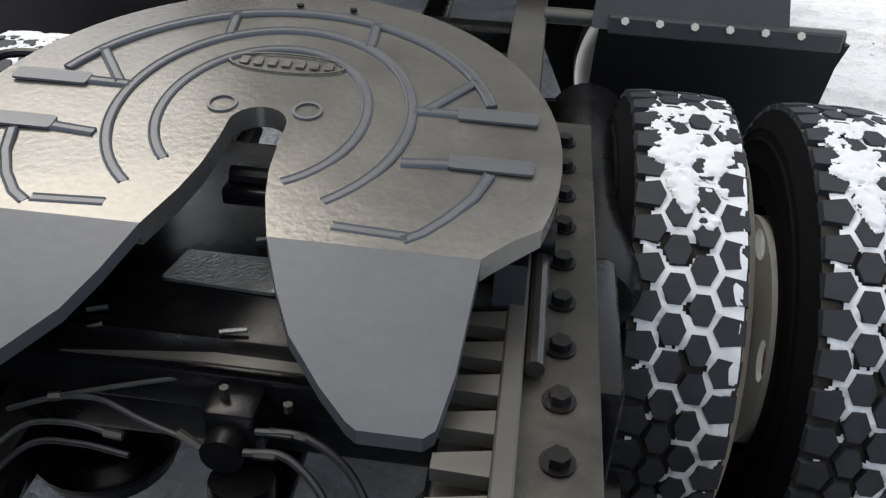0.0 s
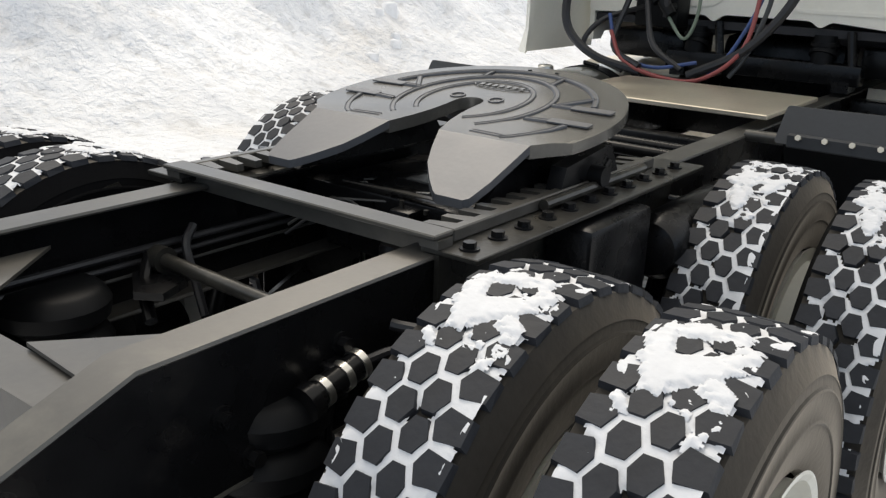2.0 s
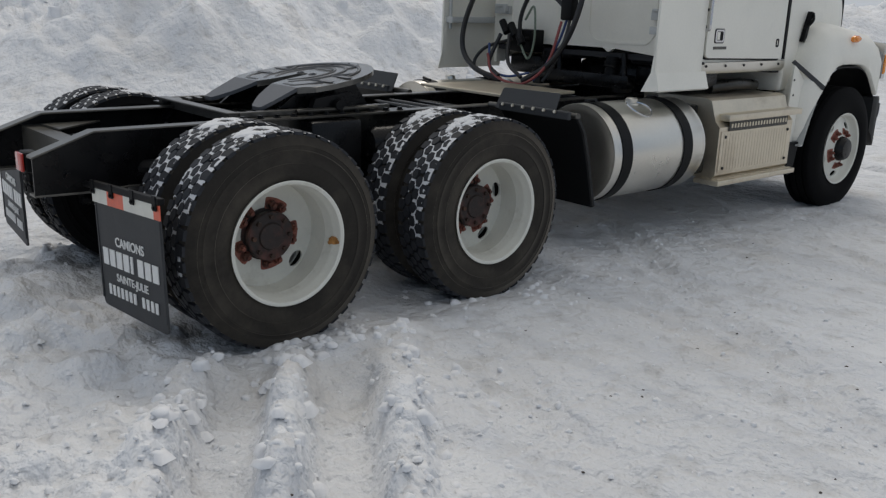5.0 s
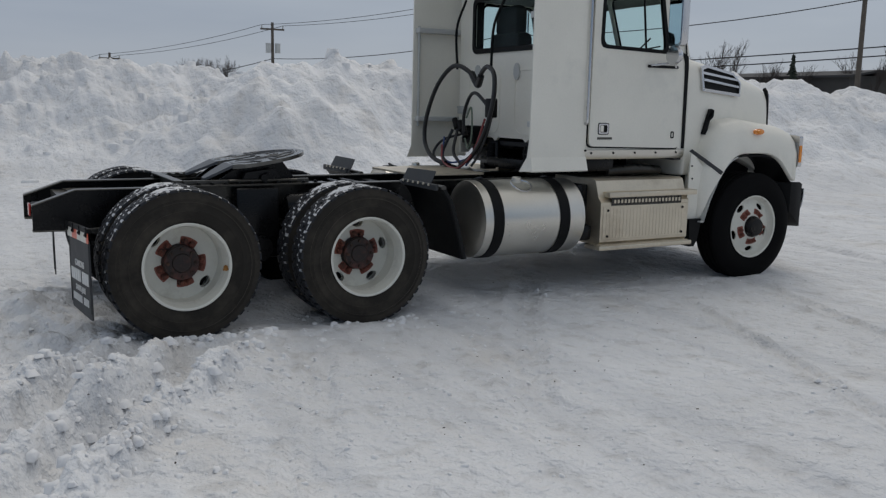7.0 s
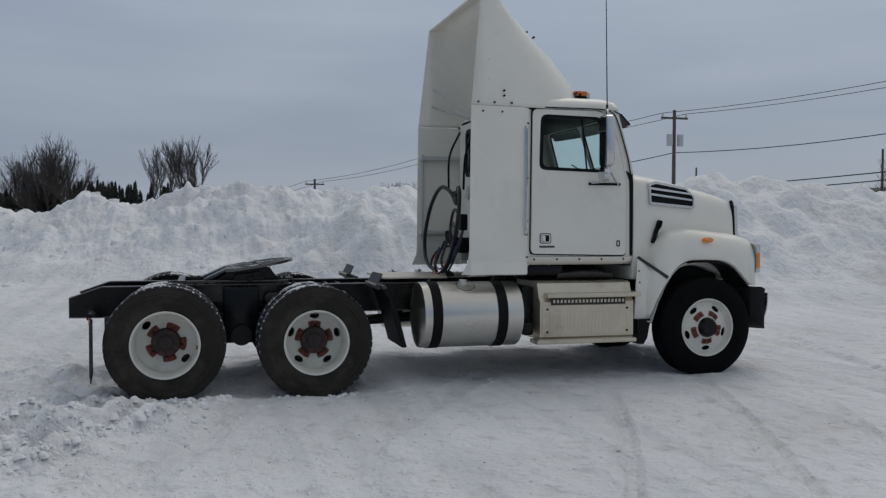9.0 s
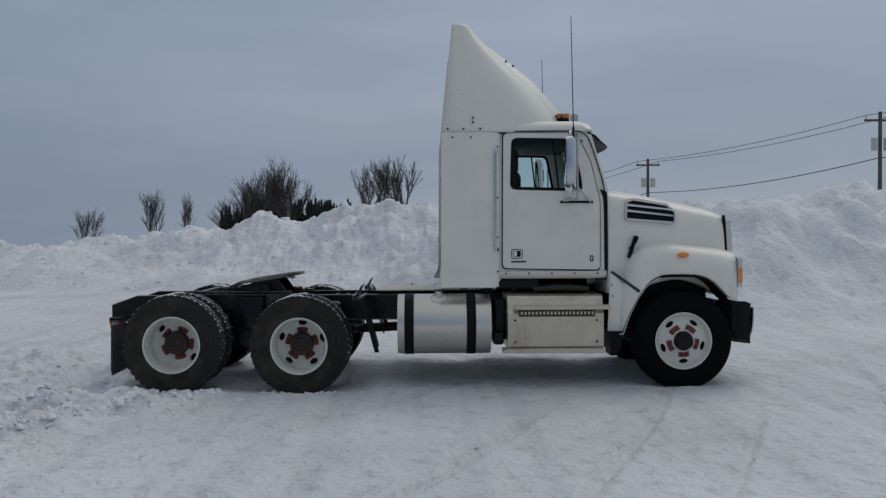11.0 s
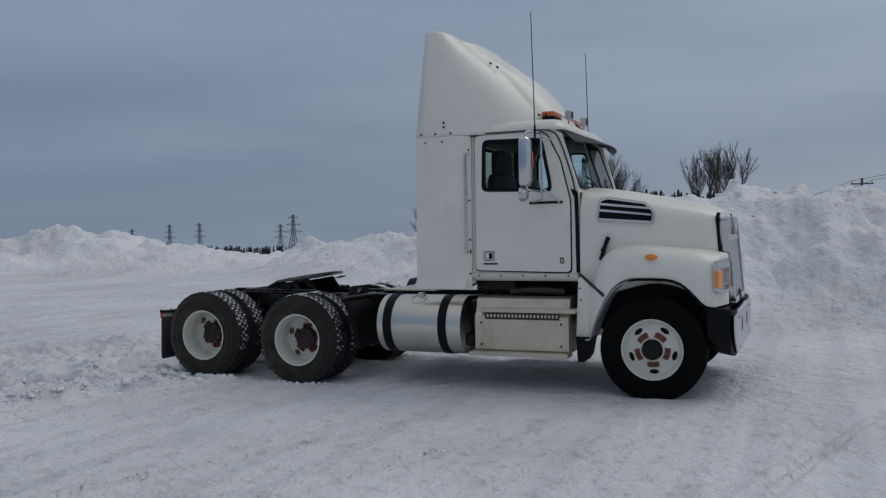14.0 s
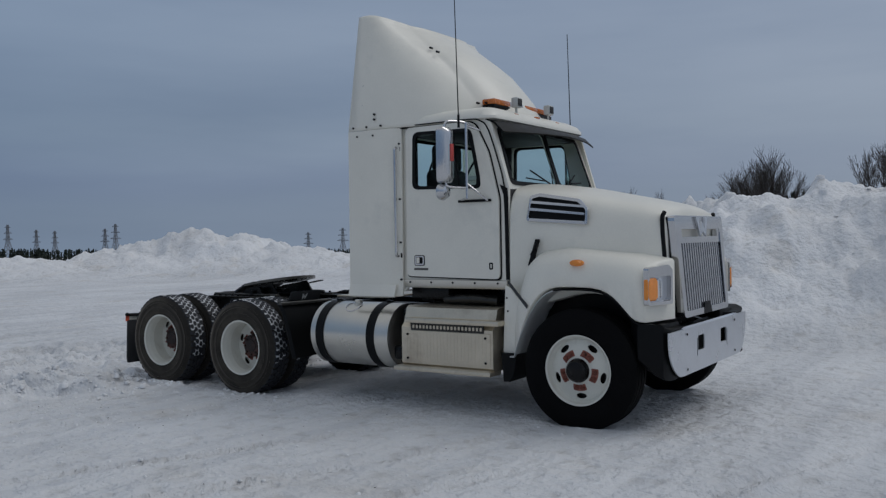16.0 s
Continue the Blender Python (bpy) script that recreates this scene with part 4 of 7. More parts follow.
def arc_pts(cx, cy, rx, ry, a, b, step=5):
    n_ = max(2, int(abs(b - a) / step))
    return [(cx + rx * math.cos(radians(a + (b - a) * i / n_)), cy + ry * math.sin(radians(a + (b - a) * i / n_))) for i in range(n_ + 1)]


for pts in (arc_pts(0, 0.86, 0.160, 0.190, -62, 228), arc_pts(0, 0.86, 0.230, 0.255, -52, 232), arc_pts(0, 0.82, 0.368, 0.360, 18, 162),
            [(0.232, 0.765), (0.300, 0.772)], [(-0.232, 0.765), (-0.300, 0.772)], [(0.230, 0.900), (0.300, 0.902)], [(-0.230, 0.900), (-0.300, 0.902)],
            [(0.250, 0.905), (0.318, 1.000)], [(-0.250, 0.905), (-0.318, 1.000)], [(0.125, 1.080), (0.122, 1.165)], [(-0.125, 1.080), (-0.135, 1.162)],
            [(0.165, 0.612), (0.268, 0.606)], [(-0.150, 0.612), (-0.250, 0.606)],
            [(0.362, 0.755), (0.345, 0.702), (0.315, 0.652), (0.285, 0.615), (0.262, 0.598)], [(-0.355, 0.755), (-0.338, 0.702), (-0.310, 0.652), (-0.280, 0.615), (-0.256, 0.598)]):
    bm = bmesh.new()
    groove(bm, pts)
    # darker steel and raised lips stand in for a cut groove's shade and highlights
    part("grease_groove", bm, RAMP, head, "dark grease groove with raised lips")
for s in (1, -1):
    for y in (0.777, 0.902):
        bm = bmesh.new()
        plate(bm, round_corners([(s * 0.300, y - 0.016), (s * 0.425, y - 0.016), (s * 0.425, y + 0.016), (s * 0.300, y + 0.016)], 0.006), (), 0.004, lambda u, v, w: (u, v, head_z(v) + w - 0.002))
        part("wear_pad", bm, RAMP, head, "dark recessed wear pad")
    bm = bmesh.new()
    plate(bm, oval(s * 0.068, 0.868, 0.024, 0.024, 20), (oval(s * 0.068, 0.868, 0.019, 0.019, 20),), 0.004, lambda u, v, w: (u, v, head_z(v) + w - 0.001))
    part("rivet_ring", bm, RAMP, head)
for x in (-0.03, 0.07):
    bm = bmesh.new()
    rod(bm, (x, 1.205, head_z(1.205) - 0.002), (x, 1.205, head_z(1.205) + 0.002), 0.007, 10)
    part("grease_nipple_hole", bm, BLACK, head)
bm = bmesh.new()
plate(bm, oval(0, 1.000, 0.100, 0.030, 28), (oval(0, 1.000, 0.096, 0.027, 28),), 0.0025, lambda u, v, w: (u, v, head_z(v) + w))
for i in range(7):
    x = -0.072 + 0.024 * i
    plate(bm, [(x - 0.007, 0.989), (x + 0.007, 0.989), (x + 0.007, 1.011), (x - 0.007, 1.011)], (), 0.0025, lambda u, v, w: (u, v, head_z(v) + w))
part("cast_mark", bm, PLATE, head, "raised cast maker's mark")
bm = bmesh.new()
box(bm, -0.06, 0.06, 0.80, 0.90, 1.05, 1.08, 0.006)
rod(bm, (-0.05, 0.83, 1.09), (0.05, 0.83, 1.09), 0.016, 10)
part("locking_jaw", bm, BLACK, head, "black locking jaws in the throat")
bm = bmesh.new()
pipe(bm, [(-0.38, 0.98, 1.13), (-0.47, 0.98, 1.14), (-0.54, 1.00, 1.15), (-0.55, 1.06, 1.155), (-0.48, 1.08, 1.155), (-0.36, 1.06, 1.14)], 0.009, 8, 5)
part("release_handle", bm, BLACK, head, "bent release handle rod")

# deck plate behind the cab
bm = bmesh.new()
box(bm, -0.46, 0.46, 2.13, 2.82, 1.040, 1.060, 0.004, 1)
part("deck_plate", bm, TREADPLATE, truck, "worn aluminium deck plate across the rails")

# axles, suspension and driveline
for y in (REAR_Y, MID_Y):
    bm = bmesh.new()
    rod(bm, (-0.95, y, HUB_Z), (0.95, y, HUB_Z), 0.075, 20)
    part("axle_tube", bm, BLACK, truck, "black drive axle housing")
    bm = bmesh.new()
    prof = [(-0.22, 0.06), (-0.18, 0.15), (-0.08, 0.215), (0.0, 0.225), (0.08, 0.20), (0.15, 0.12), (0.30, 0.085), (0.36, 0.085)]
    rings = [[(0.02 + r * math.cos(2 * math.pi * i / 28), y + a, HUB_Z + 0.02 + r * math.sin(2 * math.pi * i / 28)) for i in range(28)] for a, r in prof]
    ring_loft(bm, rings)
    part("differential", bm, BLACK, truck, "black cast differential housing")
    for s in (1, -1):
        bm = bmesh.new()
        rings = [[(s * 0.36 + r * math.cos(2 * math.pi * i / 24), y - 0.30 + r * math.sin(2 * math.pi * i / 24), 0.56 + 0.095 * k + dz) for i in range(24)] for k in range(3) for dz, r in ((0, 0.10), (0.02, 0.125), (0.055, 0.13), (0.08, 0.115), (0.09, 0.10))]
        ring_loft(bm, rings)
        part("air_spring", bm, PLASTIC, truck, "black rubber air spring bellows")
        bm = bmesh.new()
        pipe(bm, [(s * 0.40, y - 0.42, 0.50), (s * 0.40, y - 0.15, 0.46), (s * 0.40, y + 0.15, 0.47), (s * 0.40, y + 0.55, 0.62)], 0.045, 8, 4)
        part("suspension_beam", bm, BLACK, truck)
        bm = bmesh.new()
        rod(bm, (s * 0.50, y + 0.22, 0.45), (s * 0.47, y + 0.30, 0.80), 0.030, 14)
        rod(bm, (s * 0.47, y + 0.30, 0.80), (s * 0.465, y + 0.315, 0.90), 0.018, 10)
        part("shock_absorber", bm, BLACK, truck)
        bm = bmesh.new()
        rod(bm, (s * 0.48, y - 0.12, 0.62), (s * 0.64, y - 0.12, 0.62), 0.085, 18)
        rod(bm, (s * 0.47, y - 0.12, 0.62), (s * 0.48, y - 0.12, 0.62), 0.10, 18)
        part("brake_chamber", bm, BLACK, truck)
        bm = bmesh.new()
        rod(bm, (s * 0.56, y, HUB_Z), (s * 0.885, y, HUB_Z), 0.225, 40)
        part("brake_drum", bm, BLACK, truck)
bm = bmesh.new()
rod(bm, (0.02, 0.36, 0.53), (0.02, 1.12, 0.56), 0.05, 18)
rod(bm, (0.02, 1.72, 0.56), (0.0, 3.9, 0.66), 0.055, 18)
part("driveshaft", bm, BLACK, truck)
bm = bmesh.new()
rod(bm, (-0.30, -0.035, 0.85), (0.40, -0.065, 0.85), 0.019, 12)
rod(bm, (-0.335, -0.034, 0.85), (-0.295, -0.035, 0.85), 0.034, 12)
part("torque_rod", bm, OILSTEEL, truck, "dark torque rod across the frame")
bm = bmesh.new()
plate(bm, [(-0.36, -0.06), (-0.32, 0.0), (-0.22, 0.0), (-0.18, -0.10), (-0.24, -0.14)], (), 0.02, lambda u, v, w: (u, v - 0.03, 0.80 + w))
pipe(bm, [(-0.34, -0.05, 0.86), (-0.30, -0.10, 0.80), (-0.22, -0.14, 0.74)], 0.016, 8, 4)
part("rod_bracket", bm, BLACK, truck)
bm = bmesh.new()
ring_loft(bm, [[(-0.386 + r * math.cos(t), 0.851 + r * math.sin(t), z) for t in (2 * math.pi * k / 32 for k in range(32))] for z, r in ((0.34, 0.08), (0.345, 0.115), (0.36, 0.135), (0.395, 0.142), (0.402, 0.152), (0.414, 0.152), (0.421, 0.140), (0.442, 0.124), (0.454, 0.095), (0.456, 0.03))])
part("brake_can", bm, BLACK, truck, "black round brake can between the rails")
bm = bmesh.new()
rod(bm, (-0.386, 0.851, 0.452), (-0.386, 0.851, 0.480), 0.020, 12)
rod(bm, (-0.386, 0.851, 0.470), (-0.386, 0.851, 0.482), 0.030, 6)
part("can_stud", bm, OILSTEEL, truck, "oily stud on top of the can")
bm = bmesh.new()
box(bm, 0.025, 0.10, 0.43, 0.50, 0.86, 0.955, 0.012)
rod(bm, (0.06, 0.40, 0.905), (0.06, 0.52, 0.905), 0.030, 14)
rod(bm, (0.085, 0.345, 0.63), (0.085, 0.40, 0.87), 0.045, 14)
rod(bm, (0.082, 0.338, 0.60), (0.085, 0.355, 0.70), 0.072, 16)
part("valve_block", bm, BLACK, truck, "black air valve with metal fittings")
for pts, m, r in (
        ([(-0.25, 0.43, 0.915), (-0.18, 0.44, 0.94), (-0.10, 0.47, 0.945), (-0.01, 0.50, 0.95)], GREYHOSE, 0.0038),
        ([(-0.18, 0.44, 0.94), (-0.12, 0.44, 0.945), (-0.05, 0.42, 0.935), (0.02, 0.405, 0.925)], GREYHOSE, 0.0038),
        ([(-0.28, 0.36, 0.86), (-0.22, 0.405, 0.91), (-0.15, 0.41, 0.925), (-0.09, 0.405, 0.92)], GREYHOSE, 0.004),
        ([(-0.27, 0.34, 0.84), (-0.20, 0.385, 0.90), (-0.13, 0.39, 0.91), (-0.06, 0.385, 0.905)], HOSE, 0.0045),
        ([(0.10, 0.43, 0.93), (0.17, 0.425, 0.935), (0.24, 0.39, 0.91), (0.28, 0.33, 0.85), (0.285, 0.27, 0.72), (0.27, 0.22, 0.60)], HOSE, 0.006),
        ([(0.09, 0.405, 0.915), (0.15, 0.40, 0.92), (0.21, 0.36, 0.89), (0.245, 0.30, 0.82), (0.25, 0.24, 0.70), (0.23, 0.18, 0.60)], HOSE, 0.006),
        ([(0.27, 0.33, 0.86), (0.31, 0.35, 0.90), (0.345, 0.38, 0.92)], HOSE, 0.007),
        ([(0.20, 0.20, 0.80), (0.24, 0.27, 0.86), (0.30, 0.30, 0.87), (0.36, 0.29, 0.86)], HOSE, 0.013),
        ([(-0.39, -0.60, 0.86), (-0.385, 0.1, 0.86), (-0.385, 1.0, 0.85)], HOSE, 0.010),
        ([(-0.39, -0.60, 0.835), (-0.385, 0.1, 0.83), (-0.385, 1.0, 0.83)], HOSE, 0.008),
        ([(-0.39, -0.60, 0.80), (-0.385, -0.1, 0.80), (-0.385, 1.0, 0.80)], GREYHOSE, 0.005),
        ([(-0.36, 0.10, 0.90), (-0.34, 0.06, 0.86), (-0.30, 0.05, 0.78), (-0.28, 0.06, 0.68)], HOSE, 0.012),
        ([(-0.38, -0.34, 0.78), (-0.30, -0.33, 0.76), (-0.24, -0.36, 0.66), (-0.23, -0.38, 0.55)], HOSE, 0.008),
        ([(0.38, -0.35, 0.86), (0.38, 0.4, 0.87), (0.38, 1.6, 0.88)], HOSE, 0.012)):
    bm = bmesh.new()
    pipe(bm, pts, r)
    part("air_hose", bm, m, truck)
for p, q in (((-0.015, 0.498, 0.95), (0.02, 0.505, 0.95)), ((0.0, 0.412, 0.93), (0.035, 0.400, 0.92)), ((-0.10, 0.405, 0.921), (-0.075, 0.405, 0.918)), ((-0.19, 0.438, 0.94), (-0.175, 0.442, 0.94)), ((0.12, 0.430, 0.932), (0.15, 0.428, 0.934)), ((0.155, 0.427, 0.935), (0.17, 0.425, 0.935)), ((0.105, 0.404, 0.916), (0.135, 0.402, 0.919)), ((0.05, 0.46, 0.955), (0.05, 0.46, 0.975)), ((0.14, 0.45, 0.955), (0.14, 0.45, 0.968))):
    bm = bmesh.new()
    rod(bm, p, q, 0.0068, 6)
    part("hose_fitting", bm, OILSTEEL, truck, "dull metal hose fitting")
for s in (1, -1):
    # hanger and tank are added bodies that keep bright ground from showing here
    bm = bmesh.new()
    box(bm, s * 0.45, s * 0.585, 0.52, 0.86, 0.44, 0.99, 0.02)
    rod(bm, (s * 0.50, 0.69, 0.52), (s * 0.64, 0.69, 0.52), 0.10, 20)
    part("gap_hanger", bm, BLACK, truck, "black hanger block added to close the gap")
    bm = bmesh.new()
    ring_loft(bm, [[(s * 0.56 + r * math.cos(2 * math.pi * i / 24), y, 0.845 + r * math.sin(2 * math.pi * i / 24)) for i in range(24)] for y, r in ((0.90, 0.03), (0.915, 0.075), (0.95, 0.095), (1.70, 0.095), (1.735, 0.075), (1.75, 0.03))])
    part("gap_tank", bm, BLACK, truck, "small black tank added beside the rail to hide bright ground")
    for y in (0.22, 0.40):
        bm = bmesh.new()
        rod(bm, (s * 0.52, y, 0.66), (s * 0.60, y + 0.02, 0.80), 0.075, 18)
        rod(bm, (s * 0.54, y, 0.70), (s * 0.56, y + 0.01, 0.74), 0.088, 18)
        part("brake_chamber", bm, BLACK, truck, "black brake air chamber")
    bm = bmesh.new()
    plate(bm, [(-0.10, 0.40), (0.14, 0.42), (0.20, 0.72), (0.05, 0.98), (-0.06, 0.96)], (), 0.012, lambda u, v, w: (s * (0.605 + w), u, v))
    part("dust_shield", bm, OILSTEEL, truck)
    for k, y in enumerate((-0.05, 0.33, 1.28)):
        bm = bmesh.new()
        pipe(bm, [(s * 0.45, y, 0.90), (s * 0.52, y + 0.03, 0.88), (s * 0.57, y + 0.04, 0.76), (s * 0.58, y - 0.03, 0.60)], 0.012, 8, 5)
        part("air_hose", bm, HOSE, truck)

# tail lamp
bm = bmesh.new()
box(bm, 0.20, 0.30, -0.895, -0.83, 0.80, 0.90, 0.012)
lamp = part("tail_lamp", bm, PLASTIC, truck, "red tail lamp in a black housing")
bm = bmesh.new()
box(bm, 0.205, 0.295, -0.912, -0.896, 0.805, 0.895, 0.006)
part("lens", bm, REDLENS, lamp, "red lens")


SETTLE = Vector((0, 0, 0))

# rear mud flaps
def words(text, size, x, z, y, parent, bold=0.0):
    cu = bpy.data.curves.new("lettering", 'FONT')
    cu.body, cu.size, cu.align_x, cu.extrude, cu.offset = text, size, 'CENTER', 0.0015, bold
    tmp = new("lettering", cu)
    bpy.context.view_layer.update()
    me_ = bpy.data.meshes.new_from_object(tmp.evaluated_get(bpy.context.evaluated_depsgraph_get()))
    bpy.data.objects.remove(tmp)
    me_.materials.clear()
    me_.materials.append(LETTER)
    ob = new("lettering", me_)
    ob.parent = parent
    ob.matrix_basis = pose(x, y, z, 90, 0, 0)
    return tagged(ob, "white painted words")


FLAP_Y = -0.655
for s in (1, -1):
    c = s * 0.909
    flap = new("mud_flap")
    flap.parent = truck
    tagged(flap, "dark rubber mud flap with white lettering")
    flap.matrix_basis = pose(c, FLAP_Y, 0.685, 0, -2.4 if s > 0 else 0, 4.6 * s) @ pose(-c, -FLAP_Y, -0.695)
    bm = bmesh.new()
    out = round_corners([(c - 0.315, 0.185), (c + 0.305, 0.17), (c + 0.305, 0.70), (c - 0.315, 0.70)], 0.03)
    plate(bm, out, (), 0.010, lambda u, v, w: (u, FLAP_Y + w + 0.03 * max(0, 0.5 - v) ** 2, v))
    part("flap_sheet", bm, FLAP, flap, smooth=0)
    for a, b in ((c - 0.315, c - 0.304), (c + 0.294, c + 0.305)):
        bm = bmesh.new()
        box(bm, a, b, FLAP_Y - 0.003, FLAP_Y + 0.003, 0.22, 0.69)
        part("flap_edge", bm, FLAP, flap)
    for i, (a, b, m) in enumerate(((-0.328, -0.172, TAPEWHITE), (-0.172, -0.010, TAPERED), (-0.010, 0.268, TAPEWHITE), (0.268, 0.324, TAPERED))):
        bm = bmesh.new()
        box(bm, c + a, c + b, FLAP_Y - 0.006, FLAP_Y - 0.002, 0.685, 0.755)
        part("reflective_strip", bm, m, flap, "red reflective tape" if m is TAPERED else "white reflective tape")
    bm = bmesh.new()
    box(bm, c - 0.333, c + 0.328, FLAP_Y - 0.012, FLAP_Y + 0.02, 0.752, 0.782, 0.004, 1)
    part("hanger_bar", bm, PLASTIC, flap, "black mud flap hanger bar")
    for a in (-0.305, -0.115, 0.09, 0.292):
        bm = bmesh.new()
        box(bm, c + a - 0.018, c + a + 0.018, FLAP_Y - 0.016, FLAP_Y - 0.008, 0.725, 0.790, 0.003, 1)
        rod(bm, (c + a, FLAP_Y - 0.016, 0.74), (c + a, FLAP_Y - 0.022, 0.74), 0.008, 6)
        part("clip", bm, PLASTIC, flap)
    bm = bmesh.new()
    rod(bm, (s * 0.42, FLAP_Y + 0.03, 0.745), (s * 1.20, FLAP_Y + 0.012, 0.765), 0.016, 10)
    part("hanger_rod", bm, PLASTIC, flap)
    words("CAMIONS", 0.062, c + 0.005, 0.500, FLAP_Y - 0.002, flap, 0.0008)
    words("SAINTE-JULIE", 0.053, c + 0.005, 0.330, FLAP_Y - 0.002, flap, 0.0006)
    for i in range(8):
        a = c - 0.268 + 0.0685 * i
        bm = bmesh.new()
        box(bm, a, a + (0.022 if i in (4,) else 0.052), FLAP_Y - 0.004, FLAP_Y, 0.395, 0.475)
        part("name_bar", bm, LETTER, flap, "bold white bar")
    for i in range(12):
        if i != 7:
            a = c - 0.236 + 0.041 * i
            bm = bmesh.new()
            box(bm, a, a + 0.024, FLAP_Y - 0.004, FLAP_Y, 0.252, 0.302)
            part("number_bar", bm, LETTER, flap, "thin white bar")

# quarter fenders ahead of the middle axle
for s in (1, -1):
    qf = new("quarter_fender")
    qf.parent = truck
    tagged(qf, "black quarter fender ahead of the drive wheels")
    bm = bmesh.new()
    rod(bm, (s * 0.43, 2.01, 0.965), (s * 1.22, 1.99, 0.975), 0.022, 12)
    part("fender_bar", bm, FLANGE, qf)
    bm = bmesh.new()
    plate(bm, round_corners([(0.555, 0.965), (1.07, 0.965), (1.055, 1.098), (0.567, 1.092)], 0.012), (), 0.008, lambda u, v, w: (s * u, 1.945 + w + 0.5 * (v - 0.985), v))
    part("top_flap", bm, FLAP, qf, "upright black rubber top flap", smooth=0)
    bm = bmesh.new()
    plate(bm, [(0.80, 1.085), (0.815, 1.085), (0.825, 1.045), (0.84, 1.075), (0.855, 1.045), (0.865, 1.085), (0.88, 1.085), (0.862, 1.02), (0.84, 1.05), (0.818, 1.02)], (), 0.003, lambda u, v, w: (s * u, 1.955 + w + 0.5 * (v - 0.985), v - 0.02))
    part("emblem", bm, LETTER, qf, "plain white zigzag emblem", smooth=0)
    bm = bmesh.new()
    box(bm, s * 0.60, s * 1.20, 1.925, 1.953, 0.955, 1.005, 0.005, 1)
    part("bolt_strip", bm, FLAP, qf)
    for i in range(6):
        bm = bmesh.new()
        rod(bm, (s * (0.64 + 0.09 * i), 1.926, 0.994), (s * (0.64 + 0.09 * i), 1.916, 0.997), 0.011, 6)
        part("bolt", bm, TREADPLATE, qf)
    bm = bmesh.new()
    rings = [[(s * x, y + d, z) for x, d in ((0.58, 0.0), (1.23, 0.0), (1.235, 0.012), (1.22, 0.05), (1.20, 0.012), (0.58, 0.012))] for y, z in ((1.96, 0.965), (2.02, 0.88), (2.08, 0.70), (2.12, 0.55), (2.16, 0.40))]
    ring_loft(bm, rings)
    part("fender_panel", bm, PLASTIC, qf, "black moulded fender panel")


# ---- fuel tank, steps ----
def fuel_tank(s):
    y0, y1, cx, cz, r = 2.40, 3.41, 0.875, 0.672, 0.328
    tank = new("fuel_tank")
    tank.parent = truck
    tagged(tank, "round brushed aluminium fuel tank with black straps")
    bm = bmesh.new()
    prof = [(y0 + 0.05, 0.0), (y0 + 0.045, r * 0.5), (y0 + 0.025, r * 0.86), (y0 + 0.008, r - 0.012), (y0, r - 0.004), (y0 + 0.012, r), (y0 + 0.03, r - 0.004), (y0 + 0.04, r), (y1 - 0.04, r), (y1 - 0.03, r - 0.004), (y1 - 0.012, r), (y1, r - 0.004), (y1 - 0.008, r - 0.012), (y1 - 0.025, r * 0.86), (y1 - 0.045, r * 0.5), (y1 - 0.05, 0.0)]
    ring_loft(bm, [[(s * cx + max(q, 1e-4) * math.cos(2 * math.pi * i / 64), y, cz + max(q, 1e-4) * math.sin(2 * math.pi * i / 64)) for i in range(64)] for y, q in prof])
    part("tank_shell", bm, ALU, tank)
    bm = bmesh.new()
    box(bm, s * (cx - 0.12), s * (cx + 0.25), y1 + 0.02, y1 + 0.14, 0.46, 0.60, 0.03)
    part("drain_valve_bracket", bm, BLACK, tank)
    for y in (2.475, 3.145):
        bm = bmesh.new()
        ring_loft(bm, [[(s * cx + q * math.cos(2 * math.pi * i / 64), y + dy, cz + q * math.sin(2 * math.pi * i / 64)) for i in range(64)] for dy, q in ((0, r + 0.001), (0.0, r + 0.007), (0.10, r + 0.007), (0.10, r + 0.001))], cap=False)
        part("strap", bm, PLASTIC, tank, "black rubber-lined steel strap")
        bm = bmesh.new()
        rod(bm, (s * (cx - 0.06), y + 0.05, cz + r + 0.005), (s * (cx + 0.03), y + 0.05, cz + r + 0.02), 0.012, 8)
        part("strap_bolt", bm, BLACK, tank)
    bm = bmesh.new()
    ring_loft(bm, [[(s * 0.94 + q * math.cos(2 * math.pi * i / 24) + s * dz * 0.2, 2.85 + q * math.sin(2 * math.pi * i / 24), 0.985 + dz) for i in range(24)] for dz, q in ((-0.03, 0.06), (0.005, 0.055), (0.006, 0.042), (0.035, 0.042), (0.042, 0.034))])
    part("filler_cap", bm, ALU, tank, "round metal filler cap")
    bm = bmesh.new()
    ring_loft(bm, [[(s * (cx + (r + 0.003 + h) * math.cos(1.12 + q * math.sin(t))), 2.85 + 0.33 * q * math.cos(t) * 1.0, cz + (r + 0.003 + h) * math.sin(1.12 + q * math.sin(t))) for t in (2 * math.pi * k / 32 for k in range(32))] for h, q in ((-0.004, 0.30), (0.004, 0.29), (0.004, 0.26), (-0.004, 0.25))], cap=False)
    part("filler_collar", bm, CHROME, tank, "bright ring round the filler neck")
    for y in (2.525, 3.195):
        bm = bmesh.new()
        plate(bm, [(0.43, 0.90), (0.60, 0.94), (0.56, 0.45), (0.43, 0.72)], (), 0.05, lambda u, v, w: (s * u, y - 0.025 + w, v))
        part("tank_bracket", bm, BLACK, tank)


